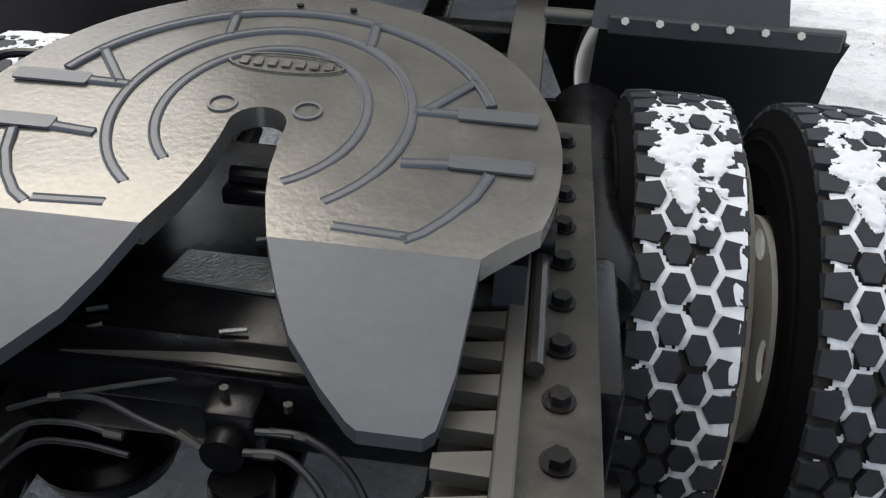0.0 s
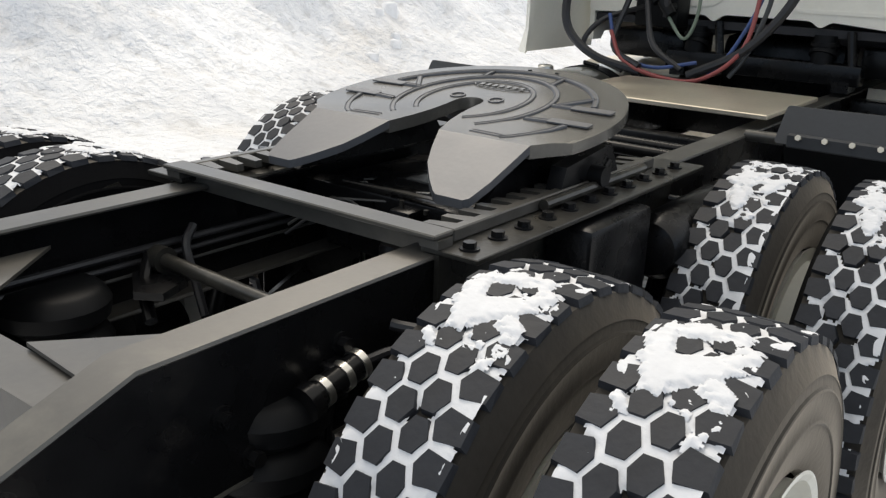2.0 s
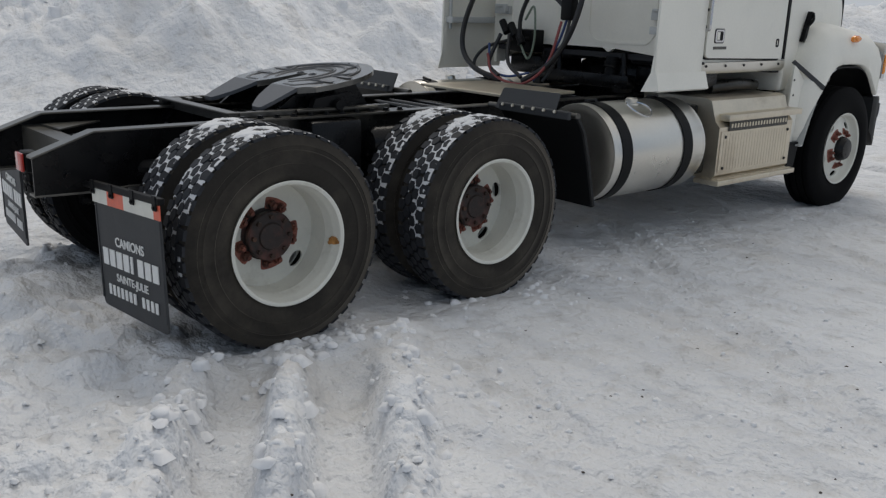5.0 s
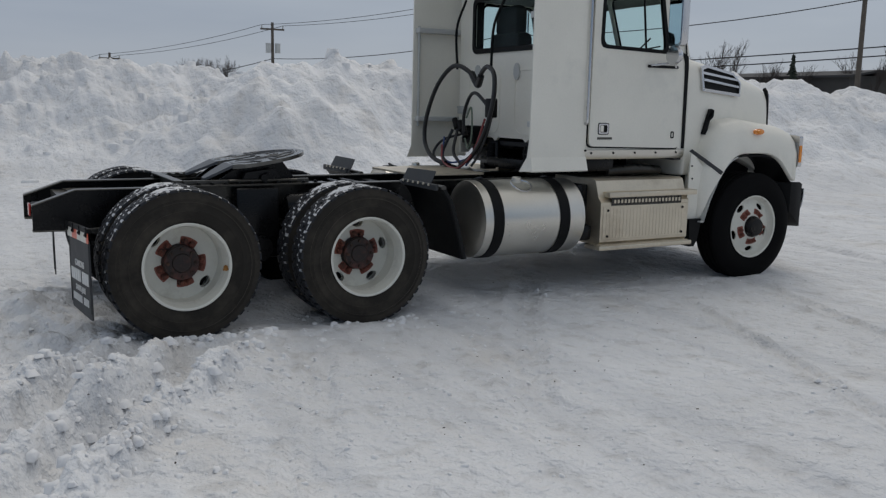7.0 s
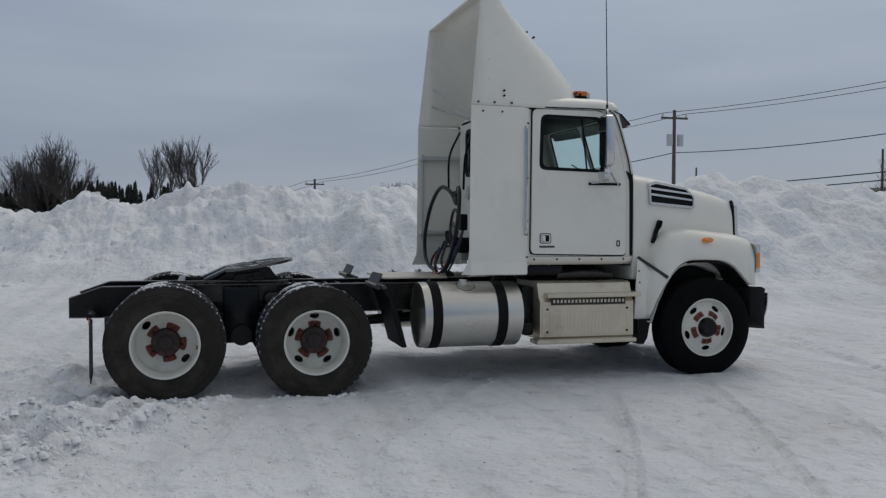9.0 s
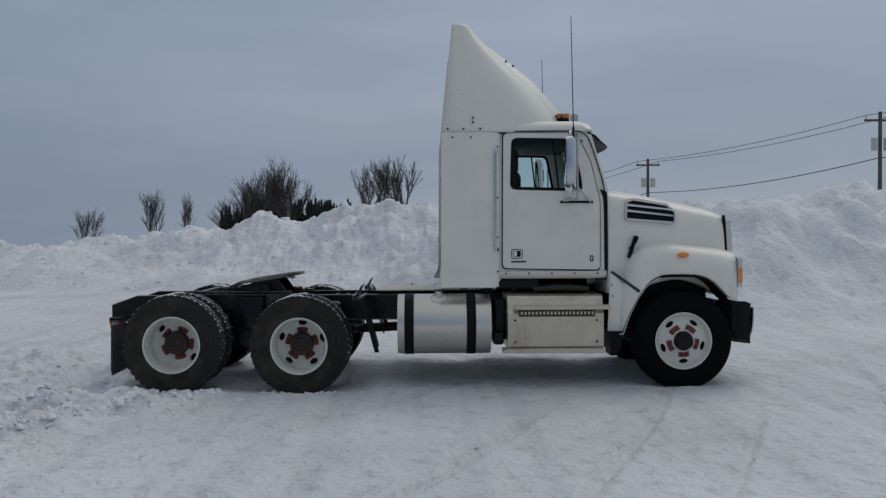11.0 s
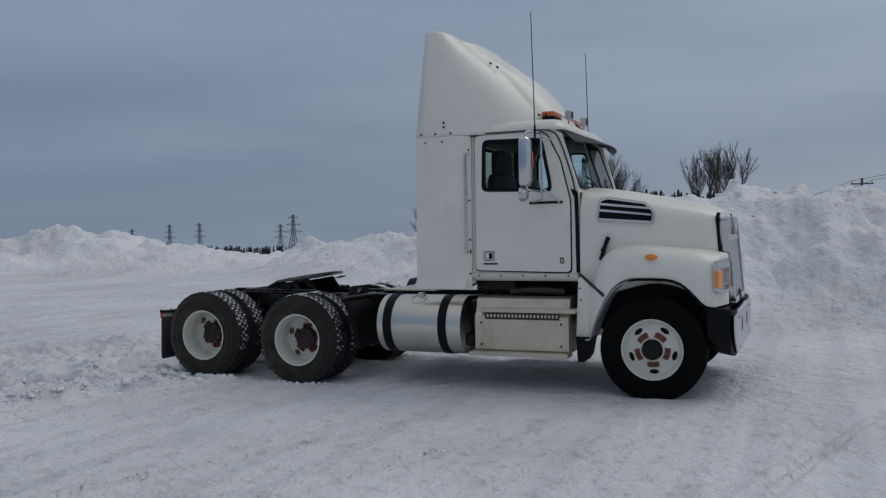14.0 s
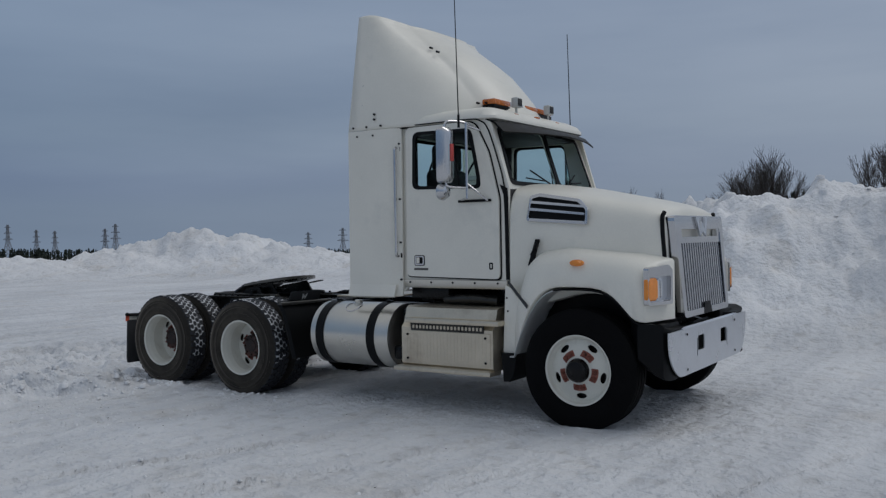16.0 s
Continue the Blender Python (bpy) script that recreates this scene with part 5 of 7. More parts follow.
for s in (1, -1):
    fuel_tank(s)
    st = new("step_box")
    st.parent = truck
    tagged(st, "dull aluminium battery box with cab steps")
    bm = bmesh.new()
    sec = [(0.50, 0.42), (1.16, 0.42), (1.19, 0.45), (1.19, 0.80), (1.15, 0.84), (1.10, 0.985), (1.06, 1.0), (0.50, 1.0)]
    ring_loft(bm, [[(s * u, y, v) for u, v in sec] for y in (3.585, 3.60, 4.60, 4.615)])
    part("box_body", bm, TREADPLATE, st, smooth=20)
    bm = bmesh.new()
    box(bm, s * 1.191, s * 1.196, 3.61, 4.59, 0.47, 0.77, 0.002, 1)
    part("cover_panel", bm, TREADPLATE, st, "plain aluminium cover")
    bm = bmesh.new()
    box(bm, s * 1.08, s * 1.225, 3.65, 4.69, 0.845, 0.892, 0.006)
    part("upper_step", bm, TREADPLATE, st, "ribbed aluminium step")
    bm = bmesh.new()
    box(bm, s * 1.192, s * 1.198, 3.70, 4.52, 0.772, 0.842)
    grille = part("perforated_strip", bm, OILSTEEL, st, "dark perforated tread strip")
    for i in range(20):
        bm = bmesh.new()
        box(bm, s * 1.198, s * 1.202, 3.722 + 0.040 * i, 3.744 + 0.040 * i, 0.792, 0.824, 0.003, 1)
        part("tread_lug", bm, TREADPLATE, grille)
    bm = bmesh.new()
    box(bm, s * 1.05, s * 1.26, 3.53, 4.62, 0.385, 0.425, 0.006)
    for k in range(4):
        box(bm, s * (1.08 + 0.045 * k), s * (1.10 + 0.045 * k), 3.56, 4.59, 0.425, 0.432)
    part("lower_step", bm, TREADPLATE, st, "ribbed aluminium lower step")
    for y, z in ((3.66, 0.73), (4.54, 0.73), (3.66, 0.50), (4.54, 0.50)):
        bm = bmesh.new()
        rod(bm, (s * 1.195, y, z), (s * 1.204, y, z), 0.012, 8)
        part("cover_bolt", bm, BLACK, st)
    for i in range(24):
        y = 3.645 + 0.0387 * i
        bm = bmesh.new()
        box(bm, s * 1.195, s * 1.1985, y, y + 0.012, 0.485, 0.755, 0.0015, 1)
        part("pressed_rib", bm, TREADPLATE, st)
    bm = bmesh.new()
    box(bm, s * 0.45, s * 1.0, 3.46, 3.585, 0.50, 0.95, 0.02)
    part("air_reservoir_mount", bm, BLACK, st)
    bm = bmesh.new()
    pipe(bm, [(s * 0.86, 3.9, 1.05), (s * 0.92, 4.2, 1.07), (s * 0.88, 4.5, 1.05)], 0.045, 12, 5)
    part("exhaust_shield", bm, OILSTEEL, st, "dark pipe above the box")

# engine, gearbox and front axle underneath
bm = bmesh.new()
box(bm, -0.34, 0.34, 4.75, 6.0, 0.62, 1.5, 0.05)
box(bm, -0.25, 0.25, 3.8, 4.75, 0.60, 1.05, 0.06)
part("engine", bm, BLACK, truck, "dark engine and gearbox")
bm = bmesh.new()
box(bm, -0.95, 0.95, FRONT_Y - 0.06, FRONT_Y + 0.06, 0.42, 0.54, 0.02)
part("front_axle", bm, BLACK, truck)
for s in (1, -1):
    bm = bmesh.new()
    pipe(bm, [(s * 0.42, 4.75, 0.66), (s * 0.42, 5.1, 0.60), (s * 0.42, 5.468, 0.575), (s * 0.42, 5.85, 0.60), (s * 0.42, 6.1, 0.68)], 0.045, 8, 4)
    part("leaf_spring", bm, BLACK, truck)


# ---- cab ----
WIN = [(3.635, 2.145), (4.405, 2.125), (4.40, 2.22), (4.31, 2.685), (3.65, 2.695)]
cab = new("cab")
cab.parent = truck
tagged(cab, "white day cab with dark window seals")
for s in (1, -1):
    bm = bmesh.new()
    side = [(3.40, 1.13), (3.40, 2.80), (4.44, 2.80), (4.52, 2.74), (4.70, 2.13), (4.68, 1.19), (3.55, 1.19), (3.50, 1.13)]
    plate(bm, side, (round_corners(WIN, 0.07),), 0.03, lambda u, v, w: (s * (0.97 + w), u, v))
    part("cab_side", bm, WHITE, cab, smooth=0)
    bm = bmesh.new()
    rings = []
    for z, d in ((1.17, 0.0), (1.20, 0.022), (1.25, 0.024), (1.255, 0.0)):
        rings.append([(s * (1.0 + d), y, z) for y in (3.50, 4.68)] + [(s * 0.985, y, z) for y in (4.68, 3.50)])
    ring_loft(bm, rings)
    sill = part("sill_trim", bm, ALU, cab, "bright sill trim below the door")
    for i in range(5):
        bm = bmesh.new()
        rod(bm, (s * 1.02, 3.58 + 0.25 * i, 1.225), (s * 1.03, 3.58 + 0.25 * i, 1.225), 0.010, 8)
        part("sill_rivet", bm, BLACK, cab)
    # door
    door = new("door")
    door.parent = truck
    tagged(door, "closed white cab door with black window seal")
    bm = bmesh.new()
    leaf = round_corners([(3.545, 1.285), (4.605, 1.265), (4.605, 2.02), (4.50, 2.45), (4.36, 2.72), (4.28, 2.755), (3.555, 2.75)], 0.05)
    hole = round_corners([(3.625, 2.138), (4.415, 2.118), (4.412, 2.22), (4.32, 2.692), (3.64, 2.702)], 0.07)
    plate(bm, leaf, (hole,), 0.022, lambda u, v, w: (s * (1.007 + w), u, v))
    part("door_leaf", bm, WHITE, door, smooth=0)
    bm = bmesh.new()
    grow = [(3.534, 1.272), (4.617, 1.252), (4.617, 2.02), (4.512, 2.455), (4.37, 2.73), (4.285, 2.767), (3.543, 2.762)]
    plate(bm, round_corners(grow, 0.05), (round_corners([(3.60, 1.35), (4.55, 1.33), (4.55, 2.02), (4.44, 2.44), (4.30, 2.71), (3.61, 2.71)], 0.05),), 0.006, lambda u, v, w: (s * (1.002 + w), u, v))
    part("door_seal", bm, PLASTIC, door, "black rubber door gap seal", smooth=0)
    bm = bmesh.new()
    inner = round_corners([(3.665, 2.17), (4.375, 2.152), (4.372, 2.22), (4.288, 2.66), (3.675, 2.667)], 0.06)
    plate(bm, hole, (inner,), 0.026, lambda u, v, w: (s * (1.006 + w), u, v))
    part("window_seal", bm, PLASTIC, door, "black window gasket", smooth=0)
    bm = bmesh.new()
    plate(bm, inner, (), 0.004, lambda u, v, w: (s * (1.010 + w), u, v))
    pane = part("pane", bm, GLASS, door, "tinted door glass", smooth=0)
    pane.visible_shadow = False
    bm = bmesh.new()
    rod(bm, (s * 1.012, 4.16, 2.15), (s * 1.012, 4.10, 2.67), 0.010, 8)
    part("vent_bar", bm, PLASTIC, door)
    bm = bmesh.new()
    plate(bm, rounded(3.645, 3.755, 1.395, 1.485, 0.015), (rounded(3.66, 3.74, 1.408, 1.472, 0.01),), 0.006, lambda u, v, w: (s * (1.029 + w), u, v))
    part("door_handle", bm, CHROME, door, "recessed chrome door handle")
    bm = bmesh.new()
    plate(bm, rounded(3.638, 3.762, 1.388, 1.492, 0.018), (), 0.003, lambda u, v, w: (s * (1.0292 + w), u, v))
    part("handle_recess", bm, PLASTIC, door, "dark handle recess", smooth=0)
    bm = bmesh.new()
    box(bm, s * 1.029, s * 1.037, 3.665, 3.700, 1.412, 1.468, 0.004)
    part("handle_pull", bm, WHITE, door)
    bm = bmesh.new()
    box(bm, s * 1.029, s * 1.033, 3.635, 3.80, 1.345, 1.365)
    part("badge", bm, FLANGE, door, "small dark badge")
    bm = bmesh.new()
    plate(bm, rounded(4.495, 4.535, 1.355, 1.42, 0.012), (rounded(4.505, 4.525, 1.367, 1.408, 0.008),), 0.004, lambda u, v, w: (s * (1.029 + w), u, v))
    part("lock", bm, PLASTIC, door)
    # grab bar
    bm = bmesh.new()
    pipe(bm, [(s * 1.035, 3.465, 1.49), (s * 1.09, 3.465, 1.49), (s * 1.095, 3.465, 1.60), (s * 1.095, 3.465, 2.42), (s * 1.09, 3.465, 2.55), (s * 1.035, 3.465, 2.55)], 0.013, 10, 4)
    part("grab_bar", bm, CHROME, truck, "vertical chrome grab bar beside the door")
    for z in (1.49, 2.55):
        bm = bmesh.new()
        box(bm, s * 1.02, s * 1.05, 3.43, 3.50, z - 0.025, z + 0.025, 0.006)
        part("grab_bar_foot", bm, PLASTIC, truck)

# roof
bm = bmesh.new()


def plan(x, y0, y1, z, r=0.12):
    return [(u, v, z) for u, v in rounded(-x, x, y0, y1, r, 5)]


ring_loft(bm, [plan(1.0, 3.40, 4.50, 2.755), plan(1.035, 3.39, 4.545, 2.775), plan(1.035, 3.39, 4.545, 2.80), plan(1.0, 3.42, 4.51, 2.855), plan(0.90, 3.5, 4.44, 2.895), plan(0.6, 3.7, 4.3, 2.925)])
part("roof", bm, WHITE, cab, "rounded white roof")
bm = bmesh.new()
plate(bm, round_corners([(-1.0, 1.29), (-0.32, 1.31), (-0.27, 1.275), (-0.22, 1.315), (0.22, 1.315), (0.27, 1.28), (0.32, 1.315), (0.60, 1.29), (1.0, 1.255), (1.0, 2.80), (-1.0, 2.80)], 0.02), (rounded(-0.72, 0.72, 2.16, 2.68, 0.07),), 0.03, lambda u, v, w: (u, 3.39 + w, v))
part("back_wall", bm, WHITE, cab, "white rear cab wall", smooth=0)
bm = bmesh.new()
plate(bm, rounded(-0.74, 0.74, 2.14, 2.70, 0.08), (rounded(-0.69, 0.69, 2.19, 2.65, 0.06),), 0.014, lambda u, v, w: (u, 3.378 + w, v))
part("rear_window_seal", bm, PLASTIC, cab, "black rear window gasket", smooth=0)
bm = bmesh.new()
plate(bm, rounded(-0.70, 0.70, 2.18, 2.66, 0.06), (), 0.004, lambda u, v, w: (u, 3.396 + w, v))
part("rear_pane", bm, GLASS, cab, "tinted rear window", smooth=0).visible_shadow = False
for x0, x1 in ((-0.80, -0.20), (0.05, 0.70)):
    bm = bmesh.new()
    plate(bm, rounded(x0, x1, 1.35, 1.98, 0.12), (rounded(x0 + 0.02, x1 - 0.02, 1.37, 1.96, 0.11),), 0.008, lambda u, v, w: (u, 3.384 + w, v))
    part("pressed_rib", bm, WHITE, cab)
for x, z in ((-0.62, 1.95), (0.10, 1.95)):
    bm = bmesh.new()
    plate(bm, oval(x, z, 0.05, 0.08, 16), (), 0.02, lambda u, v, w: (u, 3.372 + w, v))
    part("vent_cover", bm, GREY, cab, "grey rear wall vent cover")
for x0, x1 in ((0.67, 0.95), (-0.97, -0.79)):
    bm = bmesh.new()
    box(bm, x0, x1, 3.35, 3.388, 1.535, 1.60, 0.006)
    box(bm, x0 + 0.02, x1 - 0.02, 3.33, 3.35, 1.595, 1.615, 0.004)
    box(bm, x1 - 0.05, x1 - 0.01, 3.31, 3.35, 1.55, 1.60, 0.005)
    part("extender_bracket", bm, GREY, cab, "grey hinge bracket on the rear wall")
bm = bmesh.new()
box(bm, -0.97, 0.97, 3.42, 4.68, 1.24, 1.28)
box(bm, -0.97, 0.97, 4.60, 4.70, 1.15, 2.10)
part("cab_floor", bm, INTERIOR, cab)
bm = bmesh.new()
box(bm, -0.50, 0.50, 3.36, 3.46, 1.02, 1.12, 0.01)
for x in (-0.42, 0.42):
    box(bm, x - 0.04, x + 0.04, 3.34, 3.48, 0.99, 1.04)
part("cab_mount", bm, BLACK, cab, "black rear cab mount beam")
for x in (-0.36, 0.30):
    bm = bmesh.new()
    rod(bm, (x, 3.41, 1.11), (x, 3.42, 1.25), 0.055, 16)
    rod(bm, (x, 3.41, 1.15), (x, 3.42, 1.17), 0.068, 16)
    rod(bm, (x, 3.42, 1.20), (x, 3.42, 1.22), 0.068, 16)
    part("air_spring", bm, PLASTIC, cab, "black cab air spring")
    bm = bmesh.new()
    rod(bm, (x + 0.16, 3.38, 1.06), (x + 0.12, 3.40, 1.28), 0.022, 10)
    part("cab_damper", bm, BLACK, cab)
bm = bmesh.new()
box(bm, -0.34, 0.34, 3.75, 4.6, 0.80, 1.20, 0.06)
part("gearbox", bm, BLACK, truck, "black gearbox housing below the cab")
for s in (1, -1):
    bm = bmesh.new()
    box(bm, s * 0.46, s * 0.90, 3.50, 3.95, 1.05, 1.20, 0.02)
    part("battery_tray", bm, BLACK, truck)


# windscreen, slanting
def screen_put(u, v, w):
    t = v / 0.68
    return (u * (1 - 0.04 * t), 4.715 - 0.215 * t - 0.05 * (u / 0.95) ** 2 + w, 2.10 + 0.66 * t)


bm = bmesh.new()
outer = [(-0.97, 0.0), (0.97, 0.0), (0.985, 0.2), (0.99, 0.68), (-0.99, 0.68), (-0.985, 0.2)]
lights = [round_corners([(-0.90, 0.06), (-0.02, 0.05), (-0.02, 0.62), (-0.88, 0.61)], 0.07), round_corners([(0.02, 0.05), (0.90, 0.06), (0.88, 0.61), (0.02, 0.62)], 0.07)]
plate(bm, outer, lights, 0.025, screen_put)
part("windscreen_frame", bm, WHITE, cab, smooth=0)
for k, o in enumerate(lights):
    s = -1 if k == 0 else 1
    big = round_corners([(s * 0.005, 0.035), (s * 0.92, 0.045), (s * 0.90, 0.63), (s * 0.005, 0.64)], 0.07)
    small = round_corners([(s * 0.035, 0.075), (s * 0.885, 0.085), (s * 0.865, 0.595), (s * 0.035, 0.605)], 0.06)
    bm = bmesh.new()
    plate(bm, big, (small,), 0.012, lambda u, v, w: screen_put(u, v, w + 0.022))
    part("windscreen_seal", bm, PLASTIC, cab, "black windscreen gasket", smooth=0)
    bm = bmesh.new()
    plate(bm, small, (), 0.004, lambda u, v, w: screen_put(u, v, w + 0.02))
    part("windscreen_pane", bm, GLASS, cab, "tinted windscreen glass", smooth=0).visible_shadow = False
bm = bmesh.new()
rings = []
for i in range(17):
    x = -1.0 + i * 0.125
    c = 0.10 * (x / 1.0) ** 2
    rings.append([(x, 4.50 - c * 0.4, 2.775), (x, 4.66 - c, 2.735), (x, 4.84 - c * 1.8, 2.655 - 0.02 * abs(x)), (x, 4.83 - c * 1.8, 2.645 - 0.02 * abs(x)), (x, 4.65 - c, 2.72), (x, 4.50 - c * 0.4, 2.76)])
ring_loft(bm, rings)
part("sun_visor", bm, PLASTIC, cab, "dark smoked outside sun visor")
for s in (1, -1):
    bm = bmesh.new()
    rod(bm, (s * 0.08, 4.76, 2.12), (s * 0.50, 4.66, 2.30), 0.008, 6)
    rod(bm, (s * 0.30, 4.72, 2.20), (s * 0.62, 4.68, 2.22), 0.007, 6)
    part("wiper", bm, PLASTIC, cab)

# cab inside
bm = bmesh.new()
box(bm, -0.94, 0.94, 4.25, 4.60, 1.75, 2.12, 0.06)
part("dashboard", bm, INTERIOR, cab)
bm = bmesh.new()
box(bm, -0.95, 0.95, 3.44, 4.46, 2.69, 2.74, 0.01)
for s in (1, -1):
    box(bm, s * 0.74, s * 0.96, 3.43, 3.46, 1.3, 2.72)
    box(bm, s * 0.945, s * 0.965, 3.44, 3.64, 1.3, 2.72)
part("cab_lining", bm, INTERIOR, cab, "dark headliner and rear corner trim")
for x in (-0.48, 0.48):
    seat = new("seat")
    seat.parent = truck
    tagged(seat, "dark cloth high-back cab seat")
    bm = bmesh.new()
    box(bm, x - 0.25, x + 0.25, 3.62, 4.12, 1.55, 1.70, 0.05)
    part("cushion", bm, INTERIOR, seat)
    bm = bmesh.new()
    box(bm, x - 0.28, x + 0.28, 3.58, 3.78, 1.70, 2.36, 0.07)
    box(bm, x - 0.20, x + 0.20, 3.60, 3.76, 2.32, 2.62, 0.06)
    part("backrest", bm, INTERIOR, seat)
    bm = bmesh.new()
    box(bm, x - 0.18, x + 0.18, 3.62, 4.0, 1.19, 1.55, 0.03)
    part("pedestal", bm, INTERIOR, seat)
bm = bmesh.new()
loop = [(-0.48 + 0.22 * math.cos(t), 4.12 + 0.10 * math.sin(t), 2.02 + 0.20 * math.sin(t)) for t in (2 * math.pi * i / 24 for i in range(25))]
pipe(bm, loop, 0.015, 8, 0)
rod(bm, (-0.48, 4.12, 2.02), (-0.48, 4.3, 1.9), 0.03, 10)
part("steering_wheel", bm, INTERIOR, cab)

# ---- roof fairing and side extenders ----
fair = new("roof_fairing")
fair.parent = truck
tagged(fair, "tall white moulded roof fairing open at the back")


def crease_y(z):
    return float(np.interp(z, [2.76, 2.90, 3.063, 3.427, 3.868, 3.93], [4.30, 4.235, 4.12, 3.80, 3.34, 3.28]))


def fair_ring(z):
    t = (z - 2.76) / 1.17
    yr, w, yc = 2.885 + 0.115 * t, 1.10 - 0.065 * t, crease_y(z)
    d = yc - yr
    b = 0.07 * math.sin(math.pi * float(np.clip((z - 2.72) / 1.24, 0, 1)))
    right = [(w, yr), (w, yr + 0.12 * d), (w - 0.008, yr + 0.32 * d), (w - 0.04, yr + 0.52 * d), (w - 0.12, yr + 0.70 * d), (w - 0.24, yr + 0.86 * d), (0.64, yr + 0.97 * d), (0.60, yc), (0.575, yc + 0.02 + 0.25 * b), (0.45, yc + 0.08 + 0.7 * b), (0.25, yc + 0.12 + 0.95 * b)]
    return [(x, y, z) for x, y in right] + [(0, yc + 0.13 + b, z)] + [(-x, y, z) for x, y in right[::-1]]


bm = bmesh.new()
rings = [fair_ring(z) for z in (2.76, 2.80, 2.90, 3.0, 3.1, 3.25, 3.4, 3.55, 3.7, 3.82, 3.90, 3.925)]
last = [(x * 0.96, y + 0.02 - 0.05 * (y - 3.0), 3.945) for x, y, z in rings[-1]]
rings.append(last)
# the top dips between the sides, most along the rear edge
rings = [[(x, y, z - 0.085 * max(0.0, (z - 3.4) / 0.55) * (1 - min(1.0, abs(x) / 1.0) ** 2)) for x, y, z in r] for r in rings]
vr = ring_loft(bm, rings, closed=False, cap=False)
n_ = len(last)
for i in range(n_ // 2):
    a, b, c, d = vr[-1][i], vr[-1][i + 1], vr[-1][n_ - 2 - i], vr[-1][n_ - 1 - i]
    if i + 1 != n_ - 2 - i:
        bm.faces.new((a, b, c, d))
    else:
        bm.faces.new((a, b, d))
shell = part("fairing_shell", bm, WHITE, fair, smooth=75)
sol = shell.modifiers.new("thickness", 'SOLIDIFY')
sol.thickness, sol.offset = 0.02, -1
for s in (1, -1):
    for y, z in ((4.02, 2.985), (3.86, 2.985), (4.18, 2.98), (4.25, 2.98)) + (((3.70, 3.55), (3.62, 3.60)) if s > 0 else ()):
        x = 0.655 if z > 3.5 else float(np.interp(y, [2.9, 3.5, 3.9, 4.2, 4.3], [1.09, 1.04, 0.86, 0.66, 0.60]))
        bm = bmesh.new()
        rod(bm, (s * (x - 0.03), y, z), (s * (x + 0.012), y, z), 0.012, 8)
        part("fastener", bm, BLACK, fair)
    for y, z in ((2.95, 2.79), (3.12, 2.79), (3.30, 2.79), (3.22, 2.86), (3.22, 2.91)):
        bm = bmesh.new()
        rod(bm, (s * 1.08, y, z), (s * 1.108, y, z), 0.011, 8)
        part("fastener", bm, BLACK, fair)
    bm = bmesh.new()
    rod(bm, (s * 0.42, 3.40, 2.84), (s * 1.07, 3.06, 3.22), 0.014, 8)
    rod(bm, (s * 0.66, 3.40, 2.83), (s * 1.08, 3.05, 3.02), 0.014, 8)
    part("brace_rod", bm, GREY, fair)
    ext = new("side_extender")
    ext.parent = truck
    tagged(ext, "white side extender panel behind the cab")
    bm = bmesh.new()
    prof = [(1.02, 1.075), (1.11, 1.085), (1.10, 1.20), (1.10, 2.755)]
    rings = []
    for y in (2.87, 2.90, 3.30, 3.42, 3.50):
        tuck = float(np.interp(y, [2.87, 3.30, 3.42, 3.50], [0, 0, 0.012, 0.06]))
        out = [(s * (x - tuck), y + (0.012 if z > 2 else 0), z) for x, z in prof[1:]]
        rings.append(out + [(s * (x - tuck - 0.018), y + (0.012 if z > 2 else 0), z) for x, z in prof[:0:-1]])
    ring_loft(bm, rings)
    part("panel", bm, WHITE, ext)
    bm = bmesh.new()
    ring_loft(bm, [[(s * x, y, z) for x, z in ((1.101, 1.20), (1.14, 1.085), (1.125, 1.075), (1.085, 1.19))] for y in (2.875, 3.46)])
    ring_loft(bm, [[(s * 1.101, 2.88, 1.42), (s * 1.085, 2.88, 1.42), (s * 1.08, 2.90, 1.42)], [(s * 1.102, 2.88, 1.22), (s * 1.075, 2.86, 1.20), (s * 1.07, 2.90, 1.2)], [(s * 1.14, 2.875, 1.085), (s * 1.05, 2.80, 1.078), (s * 1.10, 2.90, 1.075)]])
    part("skirt_lip", bm, WHITE, ext)
    for x, y, z in [(1.04, 3.49, z) for z in (2.60, 2.05, 1.62, 1.25)] + [(1.086, y, 2.70) for y in (3.0, 3.2)]:
        bm = bmesh.new()
        rod(bm, (s * x, y, z), (s * (x + 0.022), y, z), 0.010, 8)
        part("rivet", bm, BLACK, ext)
    bm = bmesh.new()
    for z in (2.35, 1.45):
        box(bm, s * 1.0, s * 1.085, 2.90, 3.40, z, z + 0.05, 0.006)
    rod(bm, (s * 1.06, 2.93, 1.40), (s * 1.06, 2.93, 2.42), 0.014, 8)
    part("stay", bm, GREY, ext, "grey inner stay of the panel")
bm = bmesh.new()
box(bm, 1.02, 1.045, 3.38, 3.58, 2.745, 2.765)
part("drip_rail", bm, PLASTIC, cab)
bm = bmesh.new()
box(bm, -1.045, -1.02, 3.38, 3.58, 2.745, 2.765)
part("drip_rail", bm, PLASTIC, cab)

for s in (1, -1):
    bm = bmesh.new()
    pipe(bm, [(s * 1.034, 3.40, 2.768), (s * 1.037, 3.9, 2.772), (s * 1.037, 4.30, 2.772), (s * 1.03, 4.42, 2.75), (s * 1.015, 4.50, 2.66), (s * 1.012, 4.62, 2.30), (s * 1.01, 4.66, 2.12)], 0.007, 6, 4)
    part("gutter_seal", bm, PLASTIC, cab, "thin black gutter seal")

